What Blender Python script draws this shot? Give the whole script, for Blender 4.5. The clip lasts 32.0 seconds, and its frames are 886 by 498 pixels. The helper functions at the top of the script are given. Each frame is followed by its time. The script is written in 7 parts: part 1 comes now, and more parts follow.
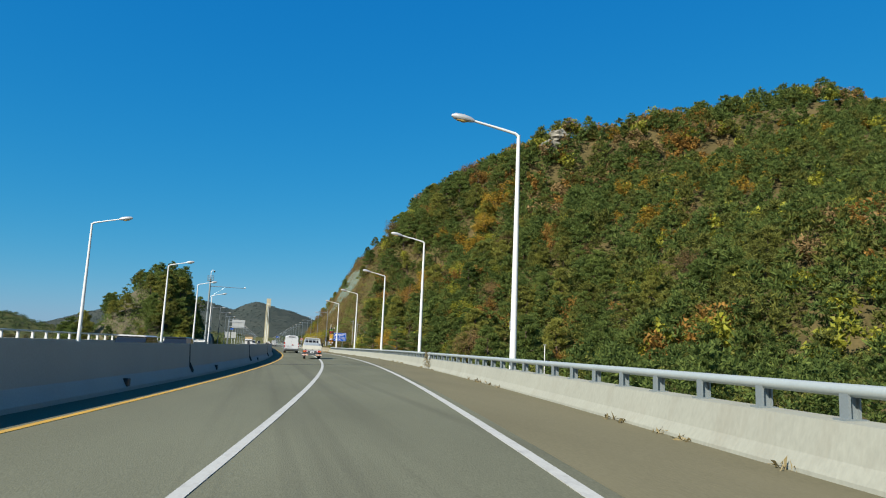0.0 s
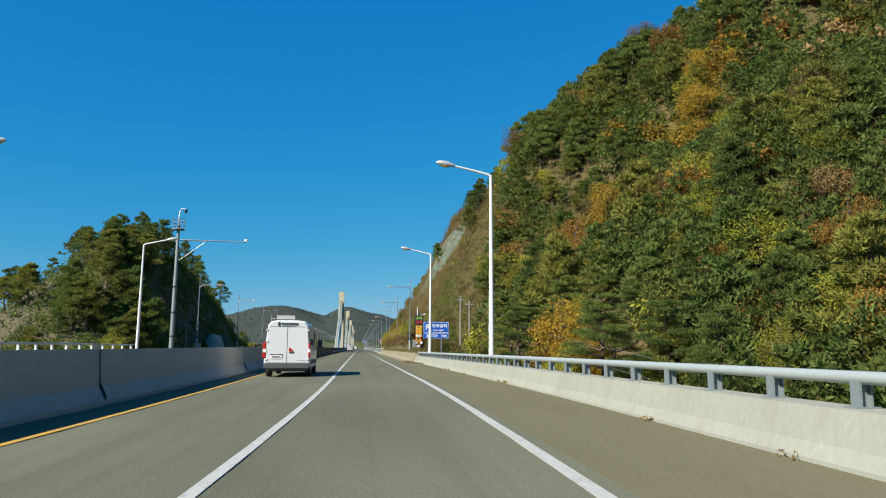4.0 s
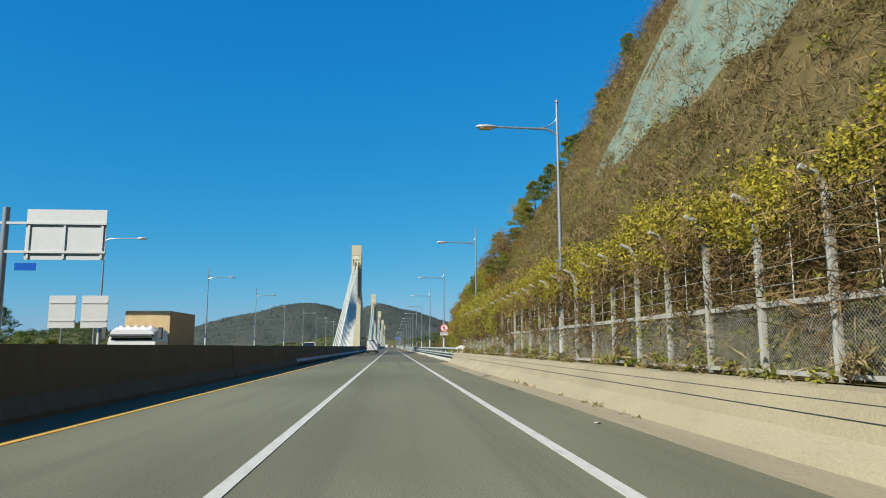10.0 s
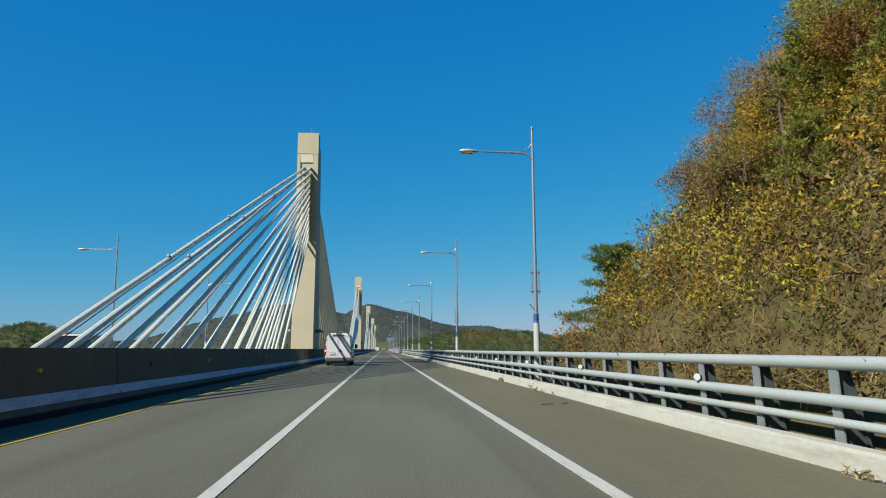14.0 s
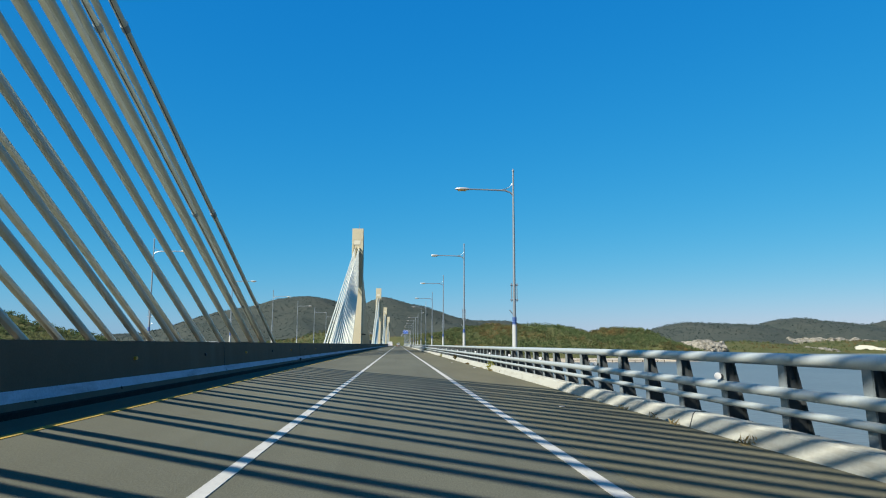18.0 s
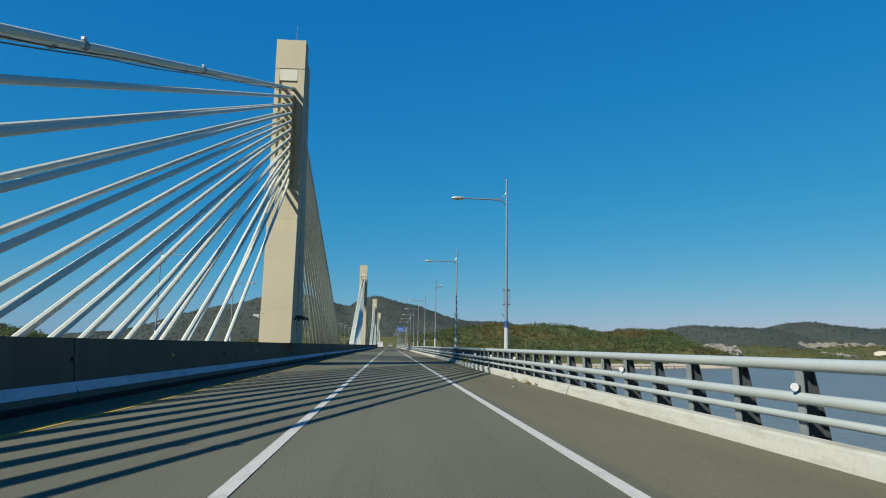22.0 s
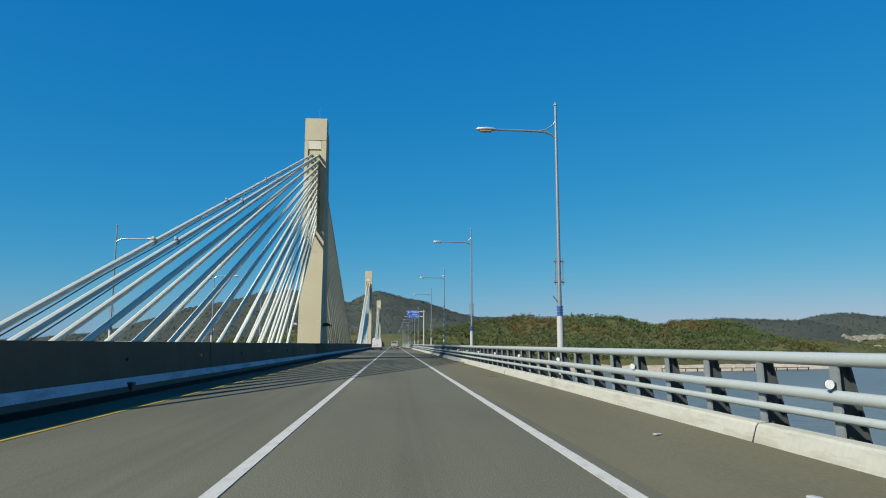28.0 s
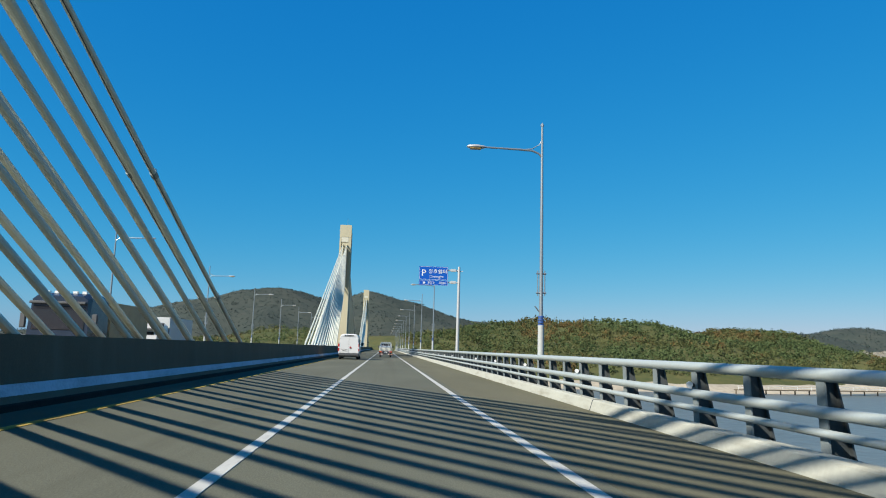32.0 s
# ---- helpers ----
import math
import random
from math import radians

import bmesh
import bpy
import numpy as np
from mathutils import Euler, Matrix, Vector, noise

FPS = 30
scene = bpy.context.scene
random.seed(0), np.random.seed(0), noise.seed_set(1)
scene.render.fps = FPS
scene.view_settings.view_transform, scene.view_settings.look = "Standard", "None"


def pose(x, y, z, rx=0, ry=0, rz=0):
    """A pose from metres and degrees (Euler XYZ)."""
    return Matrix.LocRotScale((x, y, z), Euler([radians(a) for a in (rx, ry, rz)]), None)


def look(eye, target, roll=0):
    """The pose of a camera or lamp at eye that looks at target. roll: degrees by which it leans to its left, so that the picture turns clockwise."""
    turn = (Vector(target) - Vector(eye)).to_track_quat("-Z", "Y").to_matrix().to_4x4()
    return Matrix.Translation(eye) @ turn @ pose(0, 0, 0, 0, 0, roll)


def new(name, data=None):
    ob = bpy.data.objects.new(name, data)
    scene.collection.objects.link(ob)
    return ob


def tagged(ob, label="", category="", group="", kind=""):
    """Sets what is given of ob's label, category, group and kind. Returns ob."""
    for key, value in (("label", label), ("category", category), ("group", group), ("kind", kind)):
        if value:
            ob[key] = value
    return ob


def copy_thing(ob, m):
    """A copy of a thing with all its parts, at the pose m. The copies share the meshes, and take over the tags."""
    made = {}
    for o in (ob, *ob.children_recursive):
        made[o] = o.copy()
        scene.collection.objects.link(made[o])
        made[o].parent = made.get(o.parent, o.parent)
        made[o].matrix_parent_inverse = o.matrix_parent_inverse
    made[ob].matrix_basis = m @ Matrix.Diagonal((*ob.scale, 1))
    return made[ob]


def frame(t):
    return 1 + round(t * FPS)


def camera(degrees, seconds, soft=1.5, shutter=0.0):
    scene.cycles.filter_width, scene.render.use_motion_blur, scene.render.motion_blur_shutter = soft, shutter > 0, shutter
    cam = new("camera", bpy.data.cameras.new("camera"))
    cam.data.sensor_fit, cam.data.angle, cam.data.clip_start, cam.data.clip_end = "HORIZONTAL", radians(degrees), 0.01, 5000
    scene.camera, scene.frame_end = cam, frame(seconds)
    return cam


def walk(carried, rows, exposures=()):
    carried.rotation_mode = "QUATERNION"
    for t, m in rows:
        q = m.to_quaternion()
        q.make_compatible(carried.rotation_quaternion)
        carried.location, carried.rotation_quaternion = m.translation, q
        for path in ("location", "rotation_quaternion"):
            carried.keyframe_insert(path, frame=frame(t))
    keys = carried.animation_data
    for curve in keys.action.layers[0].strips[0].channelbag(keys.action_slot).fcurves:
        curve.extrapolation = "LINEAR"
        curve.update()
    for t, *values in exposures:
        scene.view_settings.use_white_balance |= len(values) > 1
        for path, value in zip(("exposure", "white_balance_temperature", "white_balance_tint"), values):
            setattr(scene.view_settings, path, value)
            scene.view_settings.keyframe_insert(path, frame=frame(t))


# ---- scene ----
cam = camera(65.8, 32.0, soft=1.1)
PATH = [
    (0.0, pose(-7.649, 10.043, 1.245, 98.41, -2.36, -14.51)),
    (0.5, pose(-6.424, 18.715, 1.242, 98.52, -2.23, -13.53)),
    (1.0, pose(-5.288, 27.443, 1.239, 98.59, -2.08, -12.50)),
    (1.5, pose(-4.183, 36.214, 1.238, 98.60, -2.07, -11.47)),
    (2.0, pose(-3.169, 45.005, 1.238, 98.55, -1.94, -10.47)),
    (2.5, pose(-2.320, 53.843, 1.240, 98.58, -1.54, -9.51)),
    (3.0, pose(-1.639, 62.710, 1.241, 98.51, -1.01, -8.60)),
    (3.5, pose(-1.097, 71.603, 1.241, 98.39, -0.59, -7.73)),
    (4.0, pose(-0.671, 80.519, 1.242, 98.26, -0.34, -6.91)),
    (4.5, pose(-0.373, 89.457, 1.244, 98.18, -0.23, -6.15)),
    (5.0, pose(-0.197, 98.414, 1.245, 98.20, -0.15, -5.46)),
    (5.5, pose(-0.137, 107.385, 1.246, 98.24, -0.11, -4.81)),
    (6.0, pose(-0.128, 116.359, 1.248, 98.32, -0.28, -4.80)),
    (6.5, pose(-0.141, 125.320, 1.246, 98.37, -0.57, -4.79)),
    (7.0, pose(-0.159, 134.336, 1.245, 98.40, -0.73, -4.76)),
    (7.5, pose(-0.170, 143.437, 1.243, 98.43, -0.82, -4.50)),
    (8.0, pose(-0.176, 152.642, 1.242, 98.36, -0.80, -4.39)),
    (8.5, pose(-0.184, 161.902, 1.241, 98.18, -0.60, -4.44)),
    (9.0, pose(-0.200, 171.103, 1.242, 98.13, -0.39, -4.37)),
    (9.5, pose(-0.231, 180.225, 1.241, 98.09, -0.05, -4.30)),
    (10.0, pose(-0.278, 189.274, 1.242, 98.09, 0.13, -4.25)),
    (10.5, pose(-0.342, 198.229, 1.243, 98.17, -0.08, -4.29)),
    (11.0, pose(-0.396, 207.123, 1.245, 98.18, -0.29, -4.36)),
    (11.5, pose(-0.423, 215.969, 1.244, 98.14, -0.24, -4.55)),
    (12.0, pose(-0.416, 224.789, 1.244, 98.03, -0.11, -4.70)),
    (12.5, pose(-0.374, 233.610, 1.242, 97.93, 0.17, -4.88)),
    (13.0, pose(-0.329, 242.479, 1.240, 97.78, 0.35, -4.95)),
    (13.5, pose(-0.305, 251.390, 1.242, 98.04, 0.38, -4.86)),
    (14.0, pose(-0.264, 260.296, 1.244, 98.31, 0.23, -4.93)),
    (14.5, pose(-0.172, 269.198, 1.241, 98.34, -0.15, -4.84)),
    (15.0, pose(-0.063, 278.027, 1.237, 98.12, -0.49, -4.73)),
    (15.5, pose(-0.004, 286.865, 1.237, 97.97, -0.60, -4.56)),
    (16.0, pose(0.015, 295.710, 1.239, 97.87, -0.58, -4.35)),
    (16.5, pose(0.003, 304.560, 1.241, 97.82, -0.47, -4.13)),
    (17.0, pose(-0.031, 313.414, 1.243, 97.81, -0.35, -3.92)),
    (17.5, pose(-0.078, 322.271, 1.247, 97.85, -0.25, -3.77)),
    (18.0, pose(-0.129, 331.130, 1.247, 97.93, -0.23, -3.72)),
    (18.5, pose(-0.173, 340.009, 1.245, 97.91, -0.33, -3.81)),
    (19.0, pose(-0.229, 348.930, 1.244, 97.88, -0.50, -3.88)),
    (19.5, pose(-0.317, 357.898, 1.242, 97.95, -0.56, -3.85)),
    (20.0, pose(-0.399, 366.906, 1.241, 97.95, -0.65, -3.91)),
    (20.5, pose(-0.447, 375.929, 1.242, 98.01, -0.83, -3.98)),
    (21.0, pose(-0.467, 385.008, 1.241, 98.05, -0.80, -4.09)),
    (21.5, pose(-0.441, 394.138, 1.241, 98.03, -0.81, -4.28)),
    (22.0, pose(-0.395, 403.297, 1.242, 98.06, -0.80, -4.42)),
    (22.5, pose(-0.345, 412.463, 1.242, 97.85, -0.76, -4.45)),
    (23.0, pose(-0.308, 421.598, 1.243, 97.88, -0.67, -4.41)),
    (23.5, pose(-0.287, 430.757, 1.244, 97.89, -0.60, -4.36)),
    (24.0, pose(-0.274, 439.920, 1.245, 97.96, -0.81, -4.40)),
    (24.5, pose(-0.275, 449.050, 1.245, 98.01, -1.05, -4.40)),
    (25.0, pose(-0.272, 458.114, 1.244, 97.95, -1.04, -4.45)),
    (25.5, pose(-0.260, 467.133, 1.242, 98.00, -0.94, -4.43)),
    (26.0, pose(-0.246, 476.211, 1.241, 97.95, -0.67, -4.36)),
    (26.5, pose(-0.236, 485.336, 1.241, 97.87, -0.33, -4.26)),
    (27.0, pose(-0.233, 494.499, 1.242, 97.80, -0.04, -4.16)),
    (27.5, pose(-0.239, 503.689, 1.244, 97.79, 0.09, -4.09)),
    (28.0, pose(-0.254, 512.895, 1.245, 97.90, -0.04, -4.07)),
    (28.5, pose(-0.288, 522.107, 1.243, 97.95, -0.24, -4.18)),
    (29.0, pose(-0.307, 531.283, 1.241, 97.95, -0.31, -4.30)),
    (29.5, pose(-0.315, 540.457, 1.240, 98.00, -0.51, -4.35)),
    (30.0, pose(-0.312, 549.645, 1.240, 98.11, -0.79, -4.36)),
    (30.5, pose(-0.299, 558.864, 1.241, 98.22, -1.11, -4.44)),
    (31.0, pose(-0.278, 568.110, 1.242, 98.26, -1.38, -4.56)),
    (31.5, pose(-0.242, 577.330, 1.242, 98.26, -1.53, -4.68)),
    (32.0, pose(-0.199, 586.543, 1.243, 98.33, -1.59, -4.82)),
]
EXPOSURE = ((0, 0.83), (3, 0.85), (5, 0.93), (7, 0.93), (9, 0.97), (11, 0.85), (13, 0.76), (15, 0.76), (17, 0.88), (18, 1.0), (19, 0.88), (20, 0.72), (21, 0.62), (22.5, 0.69), (24, 0.88), (25, 0.97), (26.5, 0.9), (28, 0.69), (30, 0.72), (31, 0.9), (32, 0.92))
walk(cam, PATH, EXPOSURE)

# ---- light ----
SUN_WAY = Vector((-1.035, -0.80, 1.0)).normalized()
world = bpy.data.worlds.new("sky")
scene.world = world
world.use_nodes = True
wt = world.node_tree
sky = wt.nodes.new("ShaderNodeTexSky")
sky.sky_type = "NISHITA"
sky.sun_disc = False
sky.sun_elevation = math.asin(SUN_WAY.z)
sky.sun_rotation = math.atan2(SUN_WAY.x, SUN_WAY.y)
sky.altitude = 0
sky.air_density = 1.0
sky.dust_density = 0.3
sky.ozone_density = 3.0
hue = wt.nodes.new("ShaderNodeHueSaturation")
hue.inputs["Saturation"].default_value = 1.12
tint = wt.nodes.new("ShaderNodeMixRGB")
tint.blend_type = "MULTIPLY"
tint.inputs[0].default_value = 1.0
tint.inputs[2].default_value = (0.5, 0.86, 1.2, 1)
wt.links.new(sky.outputs[0], hue.inputs["Color"])
wt.links.new(hue.outputs[0], tint.inputs[1])
split = wt.nodes.new("ShaderNodeSeparateColor")
merge = wt.nodes.new("ShaderNodeCombineColor")
wt.links.new(tint.outputs[0], split.inputs[0])
for i, (power, gain) in enumerate(((1.75, 0.33), (0.62, 1.285), (0.29, 2.95))):
    curve = wt.nodes.new("ShaderNodeMath")
    curve.operation = "POWER"
    curve.inputs[1].default_value = power
    scale = wt.nodes.new("ShaderNodeMath")
    scale.operation = "MULTIPLY"
    scale.inputs[1].default_value = gain
    wt.links.new(split.outputs[i], curve.inputs[0])
    wt.links.new(curve.outputs[0], scale.inputs[0])
    wt.links.new(scale.outputs[0], merge.inputs[i])
wt.links.new(merge.outputs[0], wt.nodes["Background"].inputs[0])
wt.nodes["Background"].inputs[1].default_value = 0.068
sun = new("sun", bpy.data.lights.new("sun", "SUN"))
sun.data.energy = 5.0
sun.data.angle = radians(0.53)
sun.data.color = (1.0, 0.94, 0.84)
sun.matrix_world = look(SUN_WAY * 100, (0, 0, 0))


# ---- the road's line ----
R_CURVE, S_CURVE = 658.0, 108.5
WATER = -11.0
MEDIAN = -7.1
TOWERS = (320.0, 445.0, 570.0, 695.0, 820.0)
RAIL_START, BRIDGE_END = 242.8, 900.0


def tilt(s):
    """Superelevation of the carriageway in the bend."""
    return 0.03 * min(1, max(0, (140 - s) / 70))


def road(s, u=0.0, z=0.0, bank=True):
    """Place at s metres along the road, u metres right of the lane's middle, z above the road."""
    zz = z + (tilt(s) * max(-20, min(u, 8)) if bank else 0)
    if s >= S_CURVE:
        return Vector((u, s, zz))
    a = (S_CURVE - s) / R_CURVE
    return Vector((-R_CURVE + (R_CURVE + u) * math.cos(a), S_CURVE - (R_CURVE + u) * math.sin(a), zz))


def heading(s):
    return 0.0 if s >= S_CURVE else -math.degrees((S_CURVE - s) / R_CURVE)


def spot(s, u, z=0.0, turn=0.0, bank=True):
    """Pose on the road: local y runs along the road, x to the right."""
    p = road(s, u, z, bank)
    return pose(p.x, p.y, p.z, 0, 0, heading(s) + turn)


# ---- materials ----
DULL = 0.705  # scales every base colour down, so shade looks deeper beside the sky


def material(name, base, rough=0.7, metal=0.0, vary=0.15, scale=3.0, fine=40.0, bump=0.0, spread=None, island=0.0, stretch=(1, 1, 1), coords="Object", spec=0.5, translucent=0.0, stain=None, deep=0.02):
    """Procedural surface: base colour with large and fine variation, optional stains, relief and a shift per piece."""
    m = bpy.data.materials.new(name)
    m.use_nodes = True
    nt = m.node_tree
    b = nt.nodes["Principled BSDF"]
    b.inputs["Roughness"].default_value = rough
    b.inputs["Metallic"].default_value = metal
    b.inputs["Specular IOR Level"].default_value = spec
    tc = nt.nodes.new("ShaderNodeTexCoord")
    mp = nt.nodes.new("ShaderNodeMapping")
    mp.inputs["Scale"].default_value = stretch
    nt.links.new(tc.outputs[coords], mp.inputs[0])
    n1 = nt.nodes.new("ShaderNodeTexNoise")
    n1.inputs["Scale"].default_value = scale
    n1.inputs["Detail"].default_value = 4
    n2 = nt.nodes.new("ShaderNodeTexNoise")
    n2.inputs["Scale"].default_value = fine
    n2.inputs["Detail"].default_value = 2
    for n in (n1, n2):
        nt.links.new(mp.outputs[0], n.inputs["Vector"])
    add = nt.nodes.new("ShaderNodeMath")
    add.operation = "ADD"
    nt.links.new(n1.outputs["Fac"], add.inputs[0])
    nt.links.new(n2.outputs["Fac"], add.inputs[1])
    last = add
    if island:
        gi = nt.nodes.new("ShaderNodeNewGeometry")
        oi = nt.nodes.new("ShaderNodeObjectInfo")
        for node, out in ((gi, "Random Per Island"), (oi, "Random")):
            mul = nt.nodes.new("ShaderNodeMath")
            mul.operation = "MULTIPLY_ADD"
            mul.inputs[1].default_value = island
            mul.inputs[2].default_value = -island / 2
            nt.links.new(node.outputs[out], mul.inputs[0])
            ad = nt.nodes.new("ShaderNodeMath")
            ad.operation = "ADD"
            nt.links.new(last.outputs[0], ad.inputs[0])
            nt.links.new(mul.outputs[0], ad.inputs[1])
            last = ad
    ramp = nt.nodes.new("ShaderNodeValToRGB")
    lo = [c * (1 - vary) for c in base]
    hi = [min(1, c * (1 + vary)) for c in base]
    if spread:
        lo, hi = spread
    lo, hi = [v * DULL for v in lo], [v * DULL for v in hi]
    half = nt.nodes.new("ShaderNodeMath")
    half.operation = "MULTIPLY"
    half.inputs[1].default_value = 0.5
    nt.links.new(last.outputs[0], half.inputs[0])
    nt.links.new(half.outputs[0], ramp.inputs[0])
    ramp.color_ramp.elements[0].position = 0.32
    ramp.color_ramp.elements[1].position = 0.68
    ramp.color_ramp.elements[0].color = (*lo, 1)
    ramp.color_ramp.elements[1].color = (*hi, 1)
    col = ramp.outputs[0]
    if stain:
        color, sc, size, amount = stain
        n3 = nt.nodes.new("ShaderNodeTexNoise")
        n3.inputs["Scale"].default_value = size
        n3.inputs["Detail"].default_value = 5
        n3.inputs["Roughness"].default_value = 0.65
        mp3 = nt.nodes.new("ShaderNodeMapping")
        mp3.inputs["Scale"].default_value = sc
        nt.links.new(tc.outputs[coords], mp3.inputs[0])
        nt.links.new(mp3.outputs[0], n3.inputs["Vector"])
        r3 = nt.nodes.new("ShaderNodeValToRGB")
        r3.color_ramp.elements[0].position = 0.5
        r3.color_ramp.elements[1].position = 0.72
        r3.color_ramp.elements[1].color = (amount, amount, amount, 1)
        nt.links.new(n3.outputs["Fac"], r3.inputs[0])
        mix = nt.nodes.new("ShaderNodeMixRGB")
        mix.inputs[2].default_value = (*[v * DULL for v in color], 1)
        nt.links.new(r3.outputs[0], mix.inputs[0])
        nt.links.new(col, mix.inputs[1])
        col = mix.outputs[0]
    nt.links.new(col, b.inputs["Base Color"])
    if bump:
        bp = nt.nodes.new("ShaderNodeBump")
        bp.inputs["Strength"].default_value = bump
        bp.inputs["Distance"].default_value = deep
        nt.links.new(n2.outputs["Fac"], bp.inputs["Height"])
        nt.links.new(bp.outputs[0], b.inputs["Normal"])
    if translucent:
        tr = nt.nodes.new("ShaderNodeBsdfTranslucent")
        nt.links.new(col, tr.inputs[0])
        mx = nt.nodes.new("ShaderNodeMixShader")
        mx.inputs[0].default_value = translucent
        nt.links.new(b.outputs[0], mx.inputs[1])
        nt.links.new(tr.outputs[0], mx.inputs[2])
        nt.links.new(mx.outputs[0], nt.nodes["Material Output"].inputs[0])
    return m


def glowing(name, color, strength):
    m = bpy.data.materials.new(name)
    m.use_nodes = True
    b = m.node_tree.nodes["Principled BSDF"]
    b.inputs["Base Color"].default_value = (*color, 1)
    b.inputs["Emission Color"].default_value = (*color, 1)
    b.inputs["Emission Strength"].default_value = strength
    return m


ASPHALT = material("asphalt", (0.162, 0.165, 0.112), 0.82, vary=0.26, scale=0.30, fine=60, bump=0.22, stretch=(1, 0.3, 1), spec=0.08, stain=((0.108, 0.107, 0.076), (1.1, 0.012, 1), 1.0, 0.7))
BRIDGE_ASPHALT = material("bridge_asphalt", (0.134, 0.136, 0.100), 0.82, vary=0.24, scale=0.30, fine=60, bump=0.22, stretch=(1, 0.3, 1), spec=0.08, stain=((0.098, 0.097, 0.07), (1.1, 0.012, 1), 1.0, 0.7))
SHOULDER = material("shoulder_asphalt", (0.182, 0.166, 0.101), 0.9, vary=0.15, scale=0.5, fine=45, bump=0.25, stretch=(1, 0.2, 1), spec=0.06, stain=((0.212, 0.190, 0.115), (1.0, 0.15, 1), 0.8, 0.6))
BRIDGE_SHOULDER = material("bridge_shoulder_asphalt", (0.145, 0.139, 0.093), 0.9, vary=0.18, scale=0.5, fine=45, bump=0.2, stretch=(1, 0.2, 1), spec=0.06, stain=((0.17, 0.16, 0.104), (1.0, 0.15, 1), 0.8, 0.6))
LINE_WHITE = material("white_road_paint", (0.52, 0.52, 0.47), 0.75, vary=0.08, scale=1.5, fine=30, stain=((0.35, 0.34, 0.31), (3, 1, 1), 3.0, 0.7))
LINE_YELLOW = material("yellow_road_paint", (0.62, 0.36, 0.04), 0.7, vary=0.12, scale=1.5, fine=30, stain=((0.3, 0.22, 0.1), (3, 1, 1), 3.0, 0.6))
# darker and patchier yellow than LINE_YELLOW
LINE_DULL = material("dull_yellow_road_paint", (0.46, 0.31, 0.07), 0.85, vary=0.2, scale=1.5, fine=30, spec=0.1, stain=((0.12, 0.10, 0.06), (3, 0.4, 1), 2.0, 0.85))
# darkened and warmed to carry the barrier's shaded side and road bounce
CONCRETE = material("shade_toned_grey_concrete", (0.152, 0.121, 0.083), 0.85, vary=0.12, scale=0.6, fine=25, bump=0.2, spec=0.12, stain=((0.19, 0.168, 0.125), (1, 1, 0.2), 0.9, 0.6))
CONCRETE_WHITE = material("white_painted_concrete", (0.43, 0.43, 0.375), 0.8, vary=0.07, scale=0.6, fine=20, bump=0.1, stain=((0.45, 0.42, 0.35), (1, 0.6, 1.5), 1.2, 0.45))
PARAPET_WHITE = material("chalky_white_wall_paint", (0.37, 0.375, 0.305), 0.9, vary=0.10, scale=0.45, fine=16, bump=0.2, spec=0.2, stretch=(1, 1, 0.5), stain=((0.30, 0.285, 0.22), (1.2, 1.2, 0.12), 1.6, 0.5))
CONCRETE_BEIGE = material("weathered_beige_concrete", (0.32, 0.285, 0.182), 0.85, vary=0.16, scale=0.5, fine=25, bump=0.3, stain=((0.24, 0.215, 0.14), (0.6, 0.25, 1.2), 1.1, 0.75))
CURB_PAINT = material("worn_white_curb_paint", (0.44, 0.445, 0.375), 0.85, vary=0.09, scale=0.8, fine=14, bump=0.12, stain=((0.27, 0.255, 0.19), (1, 0.4, 3), 1.8, 0.75))
# grimy white paint tinted blue, standing for skylight in the barrier's shade
FOOTING_PAINT = material("grimy_white_sky_tinted_footing", (0.56, 0.62, 0.70), 0.9, vary=0.16, scale=1.2, fine=16, bump=0.2, spec=0.1, stain=((0.2, 0.2, 0.2), (1, 0.35, 2.5), 1.3, 0.6))
BLACK_BASE = material("black_footing_base", (0.022, 0.022, 0.02), 0.9, vary=0.3, scale=2.0, fine=20, bump=0.4, spec=0.1)
TOWER_CONC = material("cream_tower_concrete", (0.47, 0.43, 0.29), 0.8, vary=0.09, scale=0.4, fine=14, bump=0.12, stain=((0.45, 0.38, 0.24), (1, 1, 0.12), 0.8, 0.5))
PANEL_CREAM = material("cream_access_panel", (0.60, 0.58, 0.46), 0.6, vary=0.06)
PANEL_WHITE = material("white_panel", (0.72, 0.74, 0.74), 0.5, vary=0.05)
RAIL_STEEL = material("galvanised_rail", (0.50, 0.55, 0.52), 0.45, 0.25, vary=0.07, scale=1.5, fine=30)
POST_STEEL = material("grey_post_steel", (0.27, 0.31, 0.31), 0.5, 0.25, vary=0.1)
# post web coloured far darker than the flange and rails
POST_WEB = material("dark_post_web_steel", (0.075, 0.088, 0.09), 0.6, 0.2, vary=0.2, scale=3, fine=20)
POLE_WHITE = material("white_pole_paint", (0.80, 0.80, 0.76), 0.45, vary=0.05)
POLE_STEEL = material("brushed_pole_steel", (0.29, 0.335, 0.365), 0.38, 0.45, vary=0.1)
POLE_GREY = material("chalky_lower_pole_paint", (0.43, 0.455, 0.44), 0.6, vary=0.08, scale=1.5, fine=14, stain=((0.34, 0.34, 0.31), (1, 1, 0.3), 2.0, 0.5))
LAMP_GREY = material("lamp_housing", (0.55, 0.56, 0.55), 0.4, 0.3, vary=0.06)
LAMP_GLASS = material("lamp_glass", (0.5, 0.33, 0.10), 0.2, vary=0.08)
BLUE_BAND = material("blue_plastic_collar", (0.03, 0.09, 0.32), 0.5, vary=0.1)
CABLE = material("white_cable_sheath", (0.64, 0.66, 0.55), 0.45, vary=0.08, scale=2, fine=20)
